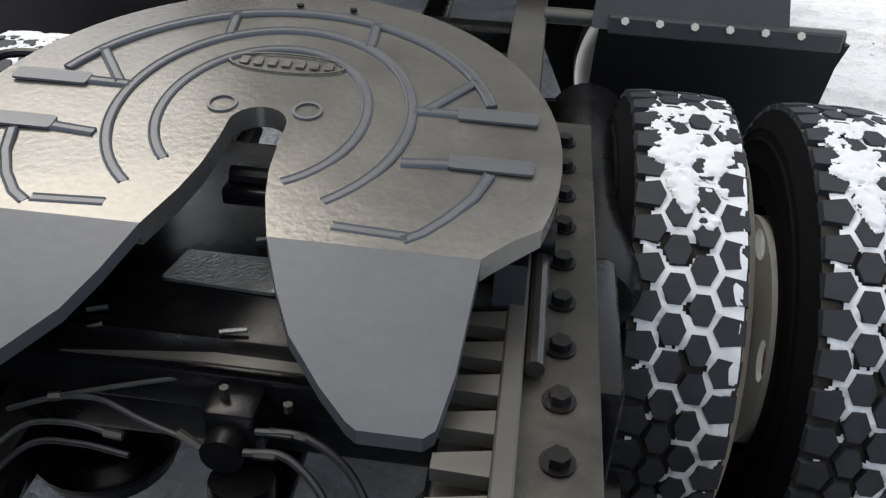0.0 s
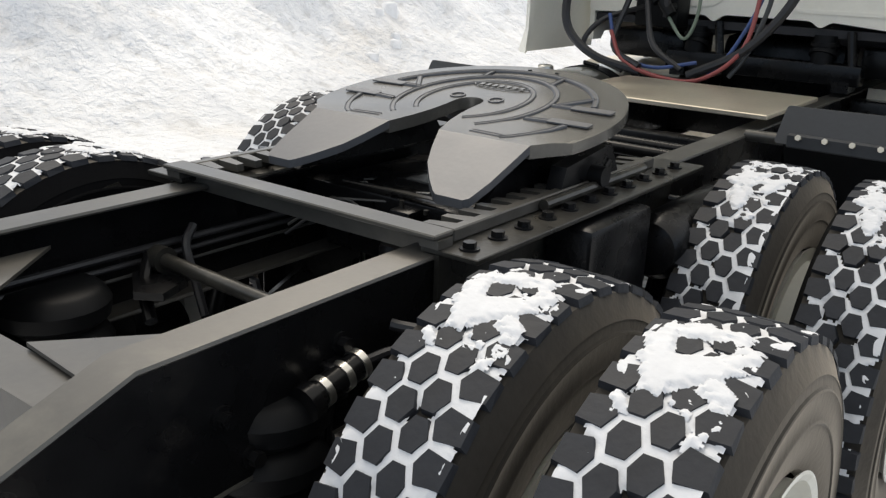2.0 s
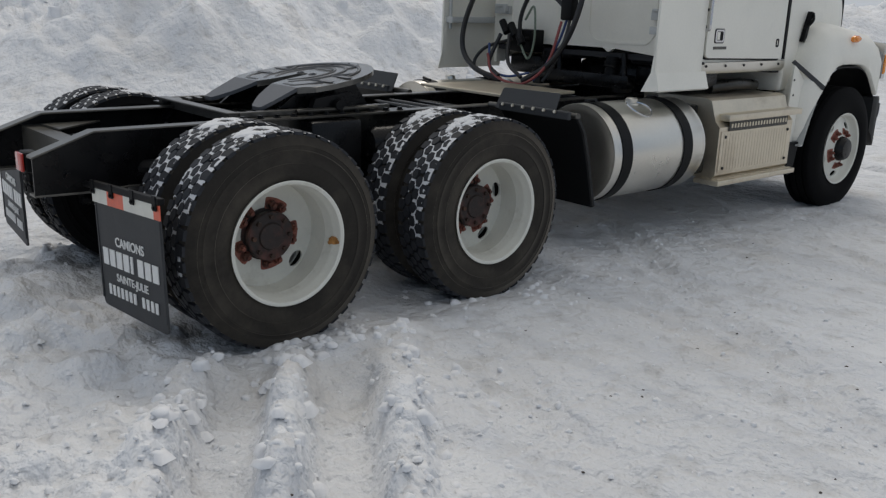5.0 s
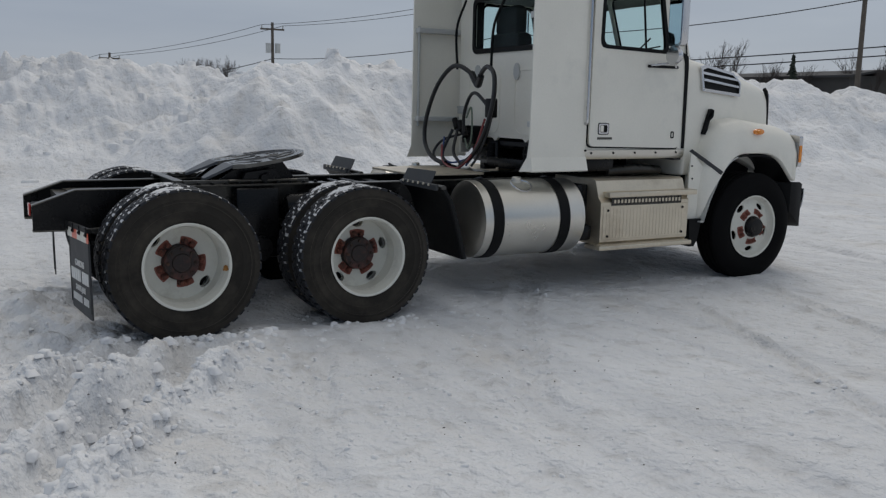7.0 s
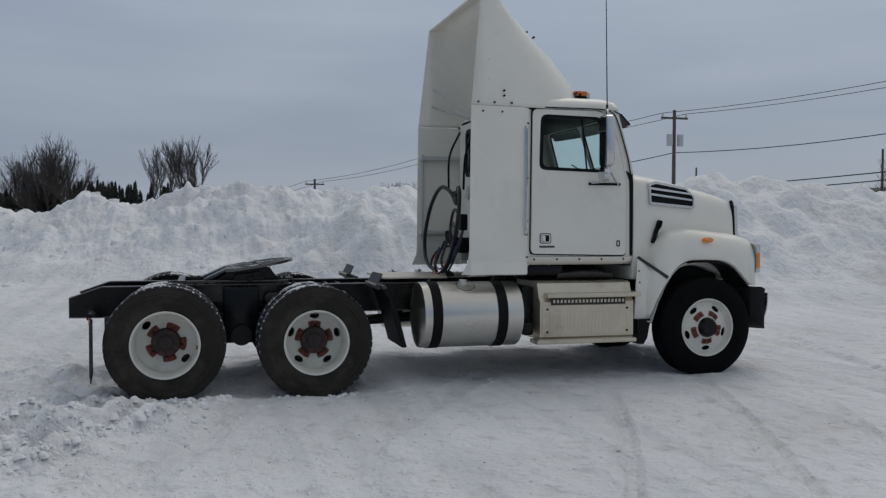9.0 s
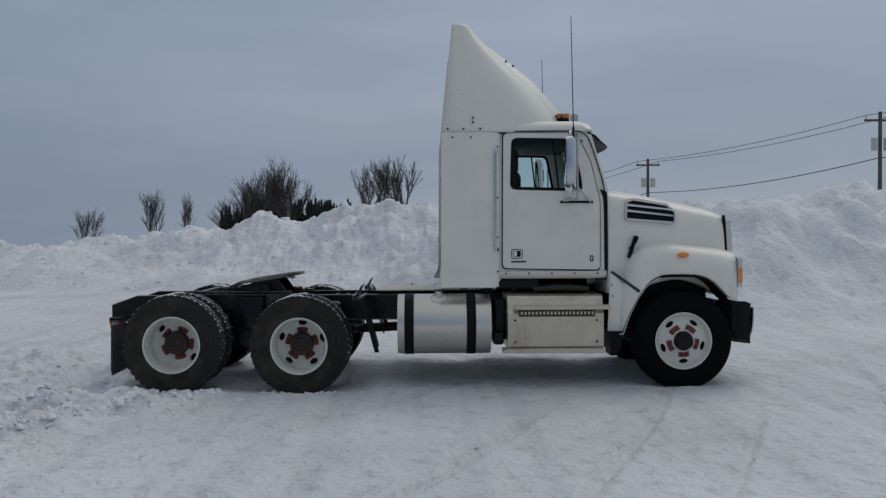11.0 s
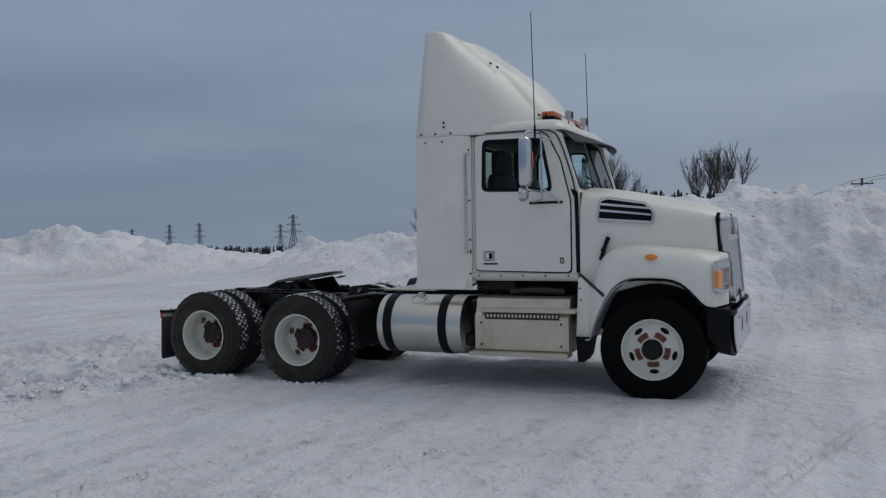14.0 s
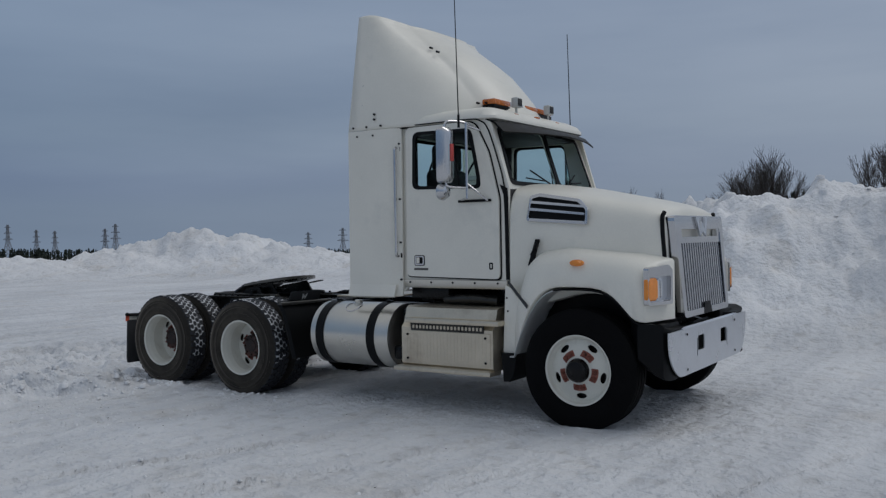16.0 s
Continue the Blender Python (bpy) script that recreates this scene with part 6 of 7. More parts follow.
for s in (1, -1):
    bm = bmesh.new()
    plate(bm, [(4.662, 1.26), (4.694, 1.26), (4.694, 2.02), (4.685, 2.11), (4.61, 2.145), (4.648, 2.05), (4.655, 1.9)], (), 0.009, lambda u, v, w: (s * (1.0005 + w), u, v))
    part("bonnet_seal", bm, PLASTIC, cab, "black rubber seal between cab and bonnet", smooth=0)

# ---- bonnet and fenders ----
hood = new("hood")
hood.parent = truck
tagged(hood, "white sloping bonnet with chrome grille")
SECT = [(4.69, [(0.995, 1.0), (1.005, 1.55), (0.995, 1.86), (0.95, 2.04), (0.845, 2.12), (0.5, 2.165), (0, 2.175)]), (4.70, [(1.0, 1.0), (1.01, 1.55), (1.0, 1.86), (0.955, 2.045), (0.85, 2.125), (0.5, 2.17), (0, 2.18)]), 
        (4.76, [(1.0, 1.0), (1.01, 1.55), (1.0, 1.86), (0.955, 2.045), (0.85, 2.125), (0.5, 2.17), (0, 2.18)]),
        (5.10, [(0.97, 1.05), (0.985, 1.55), (0.965, 1.85), (0.91, 2.005), (0.79, 2.085), (0.45, 2.125), (0, 2.135)]),
        (5.50, [(0.92, 1.20), (0.94, 1.55), (0.91, 1.78), (0.855, 1.92), (0.73, 1.995), (0.4, 2.035), (0, 2.045)]),
        (5.90, [(0.84, 1.0), (0.855, 1.5), (0.83, 1.72), (0.78, 1.855), (0.66, 1.925), (0.35, 1.96), (0, 1.97)]),
        (6.07, [(0.76, 0.95), (0.77, 1.4), (0.765, 1.68), (0.735, 1.80), (0.64, 1.865), (0.35, 1.90), (0, 1.905)]),
        (6.11, [(0.71, 0.95), (0.72, 1.4), (0.715, 1.66), (0.69, 1.77), (0.60, 1.83), (0.3, 1.86), (0, 1.865)])]
SECT = [(y, [(p[0][0] - 0.06, p[0][1]), p[0], (p[0][0], p[0][1] + 0.05), (0.3 * p[0][0] + 0.7 * p[1][0], 0.6 * p[0][1] + 0.4 * p[1][1]), *p[1:]]) for y, p in SECT]
bm = bmesh.new()
ring_loft(bm, [[(x, y, z) for x, z in p] + [(-x, y, z) for x, z in p[-2::-1]] for y, p in SECT])
shell = part("bonnet_shell", bm, WHITE, hood, smooth=40)
sub = shell.modifiers.new("round", 'SUBSURF')
sub.levels = sub.render_levels = 2
for s in (1, -1):
    bm = bmesh.new()

    def on_side(u, v, w):
        x = float(np.interp(u, [4.9, 5.1, 5.5], [0.99, 0.975, 0.92])) - 0.55 * max(0, v - 1.86) ** 1.3
        return (s * (x + w), u, v)
    frame_ = [(4.885, 1.80), (5.455, 1.755), (5.46, 1.895), (5.37, 1.985), (4.99, 2.05), (4.90, 2.03)]
    plate(bm, round_corners(frame_, 0.02), (round_corners([(4.905, 1.825), (5.435, 1.785), (5.44, 1.885), (5.36, 1.96), (4.99, 2.02), (4.92, 2.0)], 0.015),), 0.022, on_side)
    vent = part("side_vent", bm, CHROME, hood, "chrome-framed bonnet side vent", smooth=0)
    bm = bmesh.new()
    plate(bm, [(4.90, 1.82), (5.44, 1.78), (5.445, 1.89), (5.365, 1.97), (4.99, 2.035), (4.915, 2.01)], (), 0.006, on_side)
    part("vent_mesh", bm, PLASTIC, vent, smooth=0)
    for k in range(2):
        bm = bmesh.new()
        zc = 1.895 + 0.065 * k
        plate(bm, [(4.91, zc), (5.43, zc - 0.055), (5.43, zc - 0.035), (4.91, zc + 0.025)], (), 0.020, on_side)
        part("vent_bar", bm, CHROME, vent, smooth=0)
    # fender
    fend = new("fender")
    fend.parent = truck
    tagged(fend, "white flared front fender over the steer tyre")
    ys = [4.79, 4.83, 4.865, 4.90, 4.945, 4.99, 5.03, 5.07, 5.12, 5.17, 5.23, 5.30, 5.45, 5.60, 5.68, 5.74, 5.79, 5.83, 5.87, 5.91, 5.95, 5.985, 6.02, 6.045, 6.058]
    arch = ([4.79, 4.83, 4.90, 4.99, 5.07, 5.12, 5.17, 5.23, 5.30, 5.50, 5.60, 5.68, 5.74, 5.79, 5.83, 5.87, 5.91, 5.95, 5.985, 6.02, 6.1], [0.60, 0.60, 0.80, 0.985, 1.10, 1.148, 1.182, 1.205, 1.215, 1.217, 1.212, 1.197, 1.173, 1.14, 1.104, 1.062, 1.018, 0.975, 0.95, 0.937, 0.93])
    rings = []
    for y in ys:
        zl = float(np.interp(y, *arch))
        zt = float(np.interp(y, [4.79, 4.86, 4.95, 5.05, 5.3, 5.9, 6.045, 6.058], [1.02, 1.22, 1.44, 1.525, 1.56, 1.50, 1.45, 1.43]))
        xi = float(np.interp(y, [4.79, 5.1, 5.5, 5.9, 6.1], [0.95, 0.94, 0.89, 0.80, 0.72]))
        xo = float(np.interp(y, [4.79, 4.86, 5.0, 6.0, 6.058], [1.10, 1.16, 1.215, 1.215, 1.18]))
        m_ = xo - xi
        r_ = [(xi, zt), (xi + 0.45 * m_, zt - 0.02), (xi + 0.72 * m_, zt - 0.055), (xi + 0.90 * m_, max(zt - 0.13, zl + 0.06)), (xo, max(zt - 0.24, zl + 0.05)), (xo, zl + 0.012), (xo - 0.012, zl), (xi, zl)]
        k = float(np.clip((y - 5.85) / 0.2, 0, 1)) * 0.22
        rings.append([(s * x, y + (1.215 - x) * k, z) for x, z in r_])
    ring_loft(bm := bmesh.new(), rings)
    part("fender_shell", bm, WHITE, fend, smooth=50)
    bm = bmesh.new()
    for stretch in (ys[10:], ys[:11]):
        rings = []
        for y in stretch:
            z = float(np.interp(y, *arch)) - 0.018
            rings.append([(s * 1.19, y, z), (s * 0.80, y, z), (s * 0.80, y, z - 0.012), (s * 1.19, y, z - 0.012)])
        ring_loft(bm, rings)
        if stretch[0] < 5:
            part("inner_fender", bm, GREY, fend, "grey dirty inner fender skin")
            bm = bmesh.new()
        else:
            liner_front = bm
            bm = bmesh.new()
    bm.free()
    bm = liner_front
    box(bm, s * 0.50, s * 0.76, 4.85, 5.85, 0.75, 1.50)
    part("wheel_arch_liner", bm, PLASTIC, fend, "black wheel arch liner")
    bm = bmesh.new()
    plate(bm, round_corners([(4.705, 1.22), (4.76, 1.19), (4.95, 0.985), (4.88, 0.80), (4.815, 0.595), (4.675, 0.60)], 0.012, 2), (), 0.016, lambda u, v, w: (s * (1.085 + 0.15 * max(0, u - 4.75) + w), u, v))
    part("rear_panel", bm, WHITE, fend, "white lower panel behind the wheel", smooth=0)
    for y, z in ((4.72, 1.10), (4.73, 0.98)):
        bm = bmesh.new()
        rod(bm, (s * 1.098, y, z), (s * 1.108, y, z), 0.009, 8)
        part("rivet", bm, BLACK, fend)
    bm = bmesh.new()
    plate(bm, [(4.68, 0.60), (4.84, 0.60), (4.80, 0.40), (4.76, 0.34), (4.70, 0.34)], (), 0.30, lambda u, v, w: (s * (0.85 + w), u, v))
    part("splash_flap", bm, PLASTIC, fend, "black splash flap behind the front wheel")
    bm = bmesh.new()
    pipe(bm, [(s * 1.015, 4.93, 1.49), (s * 1.05, 4.99, 1.56), (s * 1.03, 5.02, 1.62)], 0.012, 8, 4)
    plate(bm, round_corners([(4.905, 1.395), (4.945, 1.39), (5.0, 1.58), (5.015, 1.63), (4.985, 1.635)], 0.008, 2), (), 0.035, lambda u, v, w: (s * (1.0 + w), u, v))
    part("bonnet_latch", bm, PLASTIC, fend, "black rubber bonnet latch")
    bm = bmesh.new()
    plate(bm, [(4.71, 1.235), (4.73, 1.255), (5.0, 1.05), (4.985, 1.02)], (), 0.010, lambda u, v, w: (s * (1.06 + 0.16 * (u - 4.7) / 0.3 + w), u, v))
    part("fender_trim", bm, FLAP, fend, "grey flexible fender trim strip", smooth=0)
    bm = bmesh.new()
    rings = [[(s * (1.205 + h), FRONT_Y + a * math.cos(t), 1.425 + b * math.sin(t)) for t in (2 * math.pi * i / 20 for i in range(20))] for h, a, b in ((-0.015, 0.065, 0.03), (0.010, 0.062, 0.028), (0.012, 0.048, 0.021), (0.026, 0.040, 0.017), (0.030, 0.02, 0.008))]
    ring_loft(bm, rings)
    part("side_marker", bm, AMBER, fend, "amber oval side marker lamp")

    # headlamp on the slanting front of the fender
    def on_front(u, v, w):
        x = 1.20 - u
        return (s * (x + 0.10 * w), 6.058 + (1.215 - x) * 0.22 + w, v)
    hl = new("headlamp")
    hl.parent = truck
    tagged(hl, "rectangular headlamp with chrome bezel and amber indicator")
    bm = bmesh.new()
    plate(bm, round_corners([(0.0, 1.075), (0.36, 1.07), (0.36, 1.36), (0.30, 1.405), (0.0, 1.385)], 0.02), (rounded(0.018, 0.33, 1.10, 1.31, 0.02),), 0.045, on_front)
    part("bezel", bm, CHROME, hl, "chrome bezel", smooth=0)
    bm = bmesh.new()
    plate(bm, rounded(0.015, 0.333, 1.097, 1.313, 0.02), (), 0.006, on_front)
    part("reflector", bm, BUMPER, hl, "grey reflector bowl", smooth=0)
    bm = bmesh.new()
    rings = []
    for w_, k in ((0.008, 0.0), (0.022, 0.004), (0.030, 0.02)):
        rings.append([on_front(u, v, w_) for u, v in rounded(0.15 + k, 0.235 - k, 1.12 + k, 1.29 - k, 0.03)])
    ring_loft(bm, rings)
    part("lens", bm, LENS, hl, "clear headlamp glass")
    bm = bmesh.new()
    rings = []
    for w_, k in ((0.008, 0.0), (0.036, 0.0), (0.048, 0.012)):
        rings.append([on_front(u, v, w_) for u, v in rounded(-0.008 + k, 0.140 - k, 1.11 + k, 1.30 - k, 0.03)])
    ring_loft(bm, rings)
    part("indicator", bm, AMBER, hl, "amber indicator lens")

# grille
gr = new("grille")
gr.parent = truck
tagged(gr, "tall chrome grille of upright bars")


def rake(z):
    return 6.225 - 0.075 * (z - 0.93) / 0.9


bm = bmesh.new()
outer = round_corners([(-0.655, 0.93), (0.655, 0.93), (0.70, 1.82), (-0.70, 1.82)], 0.05)
inner = round_corners([(-0.585, 0.985), (0.585, 0.985), (0.60, 1.70), (-0.60, 1.70)], 0.03)
plate(bm, outer, (inner,), 0.09, lambda u, v, w: (u, rake(v) - 0.09 + w, v))
part("surround", bm, CHROME, gr, "chrome grille surround", smooth=0)
bm = bmesh.new()
plate(bm, [(-0.60, 0.97), (0.60, 0.97), (0.61, 1.72), (-0.61, 1.72)], (), 0.01, lambda u, v, w: (u, rake(v) - 0.075 + w, v))
part("grille_back", bm, PLASTIC, gr, smooth=0)
for i in range(18):
    u = -0.546 + 0.0642 * i
    bm = bmesh.new()
    ring_loft(bm, [[(u + a, rake(z) - 0.055 + b, z) for a, b in ((-0.016, 0), (-0.012, 0.04), (0.012, 0.04), (0.016, 0))] for z in (0.98, 1.585)])
    part("grille_bar", bm, CHROME, gr)
bm = bmesh.new()
plate(bm, [(-0.60, 1.575), (0.60, 1.575), (0.60, 1.632), (-0.60, 1.632)], (), 0.045, lambda u, v, w: (u, rake(v) - 0.053 + w, v))
for s in (1, -1):
    plate(bm, [(s * 0.515, 1.632), (s * 0.60, 1.632), (s * 0.60, 1.70), (s * 0.515, 1.70)], (), 0.045, lambda u, v, w: (u, rake(v) - 0.053 + w, v))
part("grille_crossbar", bm, CHROME, gr)
# flat black plate stands in for the dark notch; no opening is cut
bm = bmesh.new()
plate(bm, [(-0.115, 0.93), (0.115, 0.93), (0.085, 1.03), (-0.085, 1.03)], (), 0.012, lambda u, v, w: (u, rake(v) - 0.008 + w, v))
part("notch_plate", bm, PLASTIC, gr, "black plate standing in for the notch below the grille", smooth=0)
bm = bmesh.new()
plate(bm, [(-0.17, 1.81), (-0.10, 1.81), (-0.06, 1.70), (0, 1.77), (0.06, 1.70), (0.10, 1.81), (0.17, 1.81), (0.08, 1.63), (0, 1.68), (-0.08, 1.63)], (), 0.02, lambda u, v, w: (u, rake(v) + 0.002 + w, v))
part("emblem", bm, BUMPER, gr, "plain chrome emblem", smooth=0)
for s in (1, -1):
    bm = bmesh.new()
    pipe(bm, [(s * 0.715, rake(1.0) - 0.10, 0.95), (s * 0.745, rake(1.5) - 0.10, 1.5), (s * 0.74, rake(1.8) - 0.09, 1.78), (s * 0.70, rake(1.85) - 0.08, 1.85)], 0.02, 8, 4)
    part("side_moulding", bm, PLASTIC, gr, "black edge moulding")

# bumper
bu = new("bumper")
bu.parent = truck
tagged(bu, "bright steel front bumper with swept ends")
bm = bmesh.new()
holes = [rounded(x - 0.09, x + 0.09, 0.665, 0.795, 0.01, 2) for x in (-0.34, 0.34)] + [rounded(x - 0.010, x + 0.010, 0.62, 0.78, 0.006, 2) for x in (-0.45, 0.45)]
end = [(0.80, 0.49), (0.90, 0.495), (0.97, 0.52), (1.04, 0.565), (1.10, 0.63), (1.135, 0.71), (1.15, 0.80), (1.15, 0.885)]
plate(bm, end + [(-x, z) for x, z in end[::-1]], holes, 0.012, lambda u, v, w: (u, 6.262 - w - 0.05 * max(0, abs(u) - 0.75) ** 2, v - 0.035))
ring_loft(bm, [[(x, y, z) for y, z in ((6.262, 0.851), (6.24, 0.865), (6.21, 0.855), (6.24, 0.84))] for x in (-0.82, 0.82)])
part("face_bar", bm, BUMPER, bu, smooth=20)
bm = bmesh.new()
for s in (1, -1):
    ring_loft(bm, [[(s * x, y, z0), (s * (x + 0.006), y - 0.01, z0 + 0.03), (s * (x + 0.006), y - 0.01, z1 - 0.03), (s * x, y, z1), (s * (x - 0.16), y - 0.13, z1), (s * (x - 0.16), y - 0.13, z0)] for x, y, z0, z1 in ((0.78, 6.250, 0.46, 0.875), (1.00, 6.244, 0.45, 0.87), (1.10, 6.236, 0.455, 0.88), (1.15, 6.215, 0.465, 0.895), (1.17, 6.15, 0.51, 0.92), (1.185, 6.08, 0.57, 0.92), (1.185, 6.01, 0.62, 0.92))])
box(bm, -0.78, 0.78, 6.0, 6.10, 0.47, 0.83, 0.02)
for s in (1, -1):
    box(bm, s * 0.60, s * 1.02, 6.02, 6.16, 0.60, 0.91, 0.03)
part("bumper_back", bm, PLASTIC, bu, "black bumper reinforcement")
for x in (-0.32, 0.32):
    bm = bmesh.new()
    box(bm, x - 0.02, x + 0.02, 6.16, 6.20, 0.62, 0.71, 0.008)
    part("tow_hook", bm, BLACK, bu)
for x in (-0.72, 0.72):
    for z in (0.50, 0.80):
        bm = bmesh.new()
        rod(bm, (x, 6.261, z), (x, 6.267, z), 0.011, 8)
        part("bumper_bolt", bm, BLACK, bu)

# ---- mirrors, antennas, roof lamps ----
for s in (1, -1):
    mi = new("door_mirror")
    mi.parent = truck
    tagged(mi, "tall chrome door mirror on tube arms")
    bm = bmesh.new()
    ring_loft(bm, [[(s * u, 4.22 + dy, v) for u, v in rounded(1.255 + k, 1.425 - k, 2.165 + k, 2.675 - k, 0.04)] for dy, k in ((-0.035, 0.0), (0.03, 0.0), (0.06, 0.02), (0.075, 0.05))])
    part("mirror_shell", bm, CHROME, mi, "chrome mirror shell")
    bm = bmesh.new()
    plate(bm, rounded(1.265, 1.415, 2.18, 2.66, 0.035), (), 0.004, lambda u, v, w: (s * u, 4.178 + w, v))
    part("mirror_glass", bm, MIRROR, mi, smooth=0)
    bm = bmesh.new()
    box(bm, s * 1.31, s * 1.36, 4.292, 4.306, 2.36, 2.52, 0.006)
    part("marker_lamp", bm, REDLENS, mi, "red marker lens on the mirror shell")
    bm = bmesh.new()
    ring_loft(bm, [[(s * (1.34 + r * math.cos(t)), 4.20 + dy, 2.085 + r * math.sin(t)) for t in (2 * math.pi * i / 24 for i in range(24))] for dy, r in ((-0.03, 0.078), (0.0, 0.082), (0.04, 0.06), (0.055, 0.02))])
    part("convex_mirror", bm, CHROME, mi, "round convex mirror")
    bm = bmesh.new()
    pipe(bm, [(s * 1.02, 4.34, 2.70), (s * 1.15, 4.30, 2.735), (s * 1.30, 4.24, 2.735), (s * 1.345, 4.23, 2.70), (s * 1.345, 4.23, 2.66)], 0.012, 8, 4)
    pipe(bm, [(s * 1.345, 4.23, 2.17), (s * 1.33, 4.25, 2.13), (s * 1.18, 4.32, 2.12), (s * 1.14, 4.34, 2.13)], 0.012, 8, 4)
    rod(bm, (s * 1.15, 4.34, 2.73), (s * 1.15, 4.34, 2.02), 0.012, 8)
    rod(bm, (s * 1.15, 4.34, 2.16), (s * 1.045, 4.50, 2.0), 0.010, 8)
    rod(bm, (s * 1.15, 4.34, 2.03), (s * 1.04, 4.20, 2.01), 0.010, 8)
    rod(bm, (s * 1.15, 4.34, 2.70), (s * 1.03, 4.42, 2.66), 0.010, 8)
    part("mirror_arm", bm, CHROME, mi, "bent chrome mirror tubes")
    bm = bmesh.new()
    box(bm, s * 1.03, s * 1.05, 4.17, 4.53, 1.99, 2.015, 0.005)
    part("mirror_foot", bm, PLASTIC, mi)
    an = new("antenna")
    an.parent = truck
    tagged(an, "long thin black whip antenna")
    bm = bmesh.new()
    rod(bm, (s * 1.20, 4.29, 2.68), (s * 1.20, 4.29, 2.80), 0.012, 8)
    rod(bm, (s * 1.20, 4.29, 2.80), (s * 1.20, 4.265, 3.98), 0.006, 6, 0.004)
    part("whip", bm, PLASTIC, an)

lb = new("roof_lamp_bar")
lb.parent = truck
tagged(lb, "amber and clear roof lamp bar")
bm = bmesh.new()
box(bm, -0.62, 0.62, 4.20, 4.34, 2.90, 2.965, 0.01)
part("lamp_base", bm, PLASTIC, lb, "black lamp bar base")
for x0, x1, m in ((-0.62, -0.30, DEEPAMBER), (-0.295, -0.02, DEEPAMBER), (0.02, 0.295, LENS), (0.30, 0.62, DEEPAMBER)):
    bm = bmesh.new()
    box(bm, x0, x1, 4.195, 4.345, 2.965, 3.022, 0.018)
    part("lamp_lens", bm, m, lb, "amber lens" if m is DEEPAMBER else "clear lens")
for x in (-0.36, 0.34):
    wl_ = new("work_lamp")
    wl_.parent = truck
    tagged(wl_, "small square chrome work lamp on the roof")
    bm = bmesh.new()
    box(bm, x - 0.055, x + 0.055, 4.40, 4.47, 2.945, 3.045, 0.012)
    rod(bm, (x, 4.43, 2.87), (x, 4.43, 2.95), 0.012, 8)
    part("lamp_body", bm, GREY, wl_)
    bm = bmesh.new()
    box(bm, x - 0.042, x + 0.042, 4.468, 4.476, 2.958, 3.032, 0.004)
    part("lamp_glass", bm, INTERIOR, wl_, "dark lamp glass")
for x in (-0.85, -0.45, 0.0, 0.45, 0.85):
    bm = bmesh.new()
    box(bm, x - 0.04, x + 0.04, 4.44, 4.50, 2.845 - 0.03 * abs(x), 2.885 - 0.03 * abs(x), 0.012)
    part("clearance_lamp", bm, DEEPAMBER, truck, "small amber clearance lamp")

# ---- hoses behind the cab ----
for p, q in (((0.03, 3.30, 2.68), (0.05, 3.12, 1.96)), ((-0.80, 3.33, 2.68), (-0.62, 3.14, 1.98))):
    bm = bmesh.new()
    pipe(bm, [p, tuple(0.5 * (a + b) + c for a, b, c in zip(p, q, (0.0, -0.06, 0.05))), q], 0.013, 8, 6)
    part("hose_tender", bm, PLASTIC, truck, "black sprung hose holder")
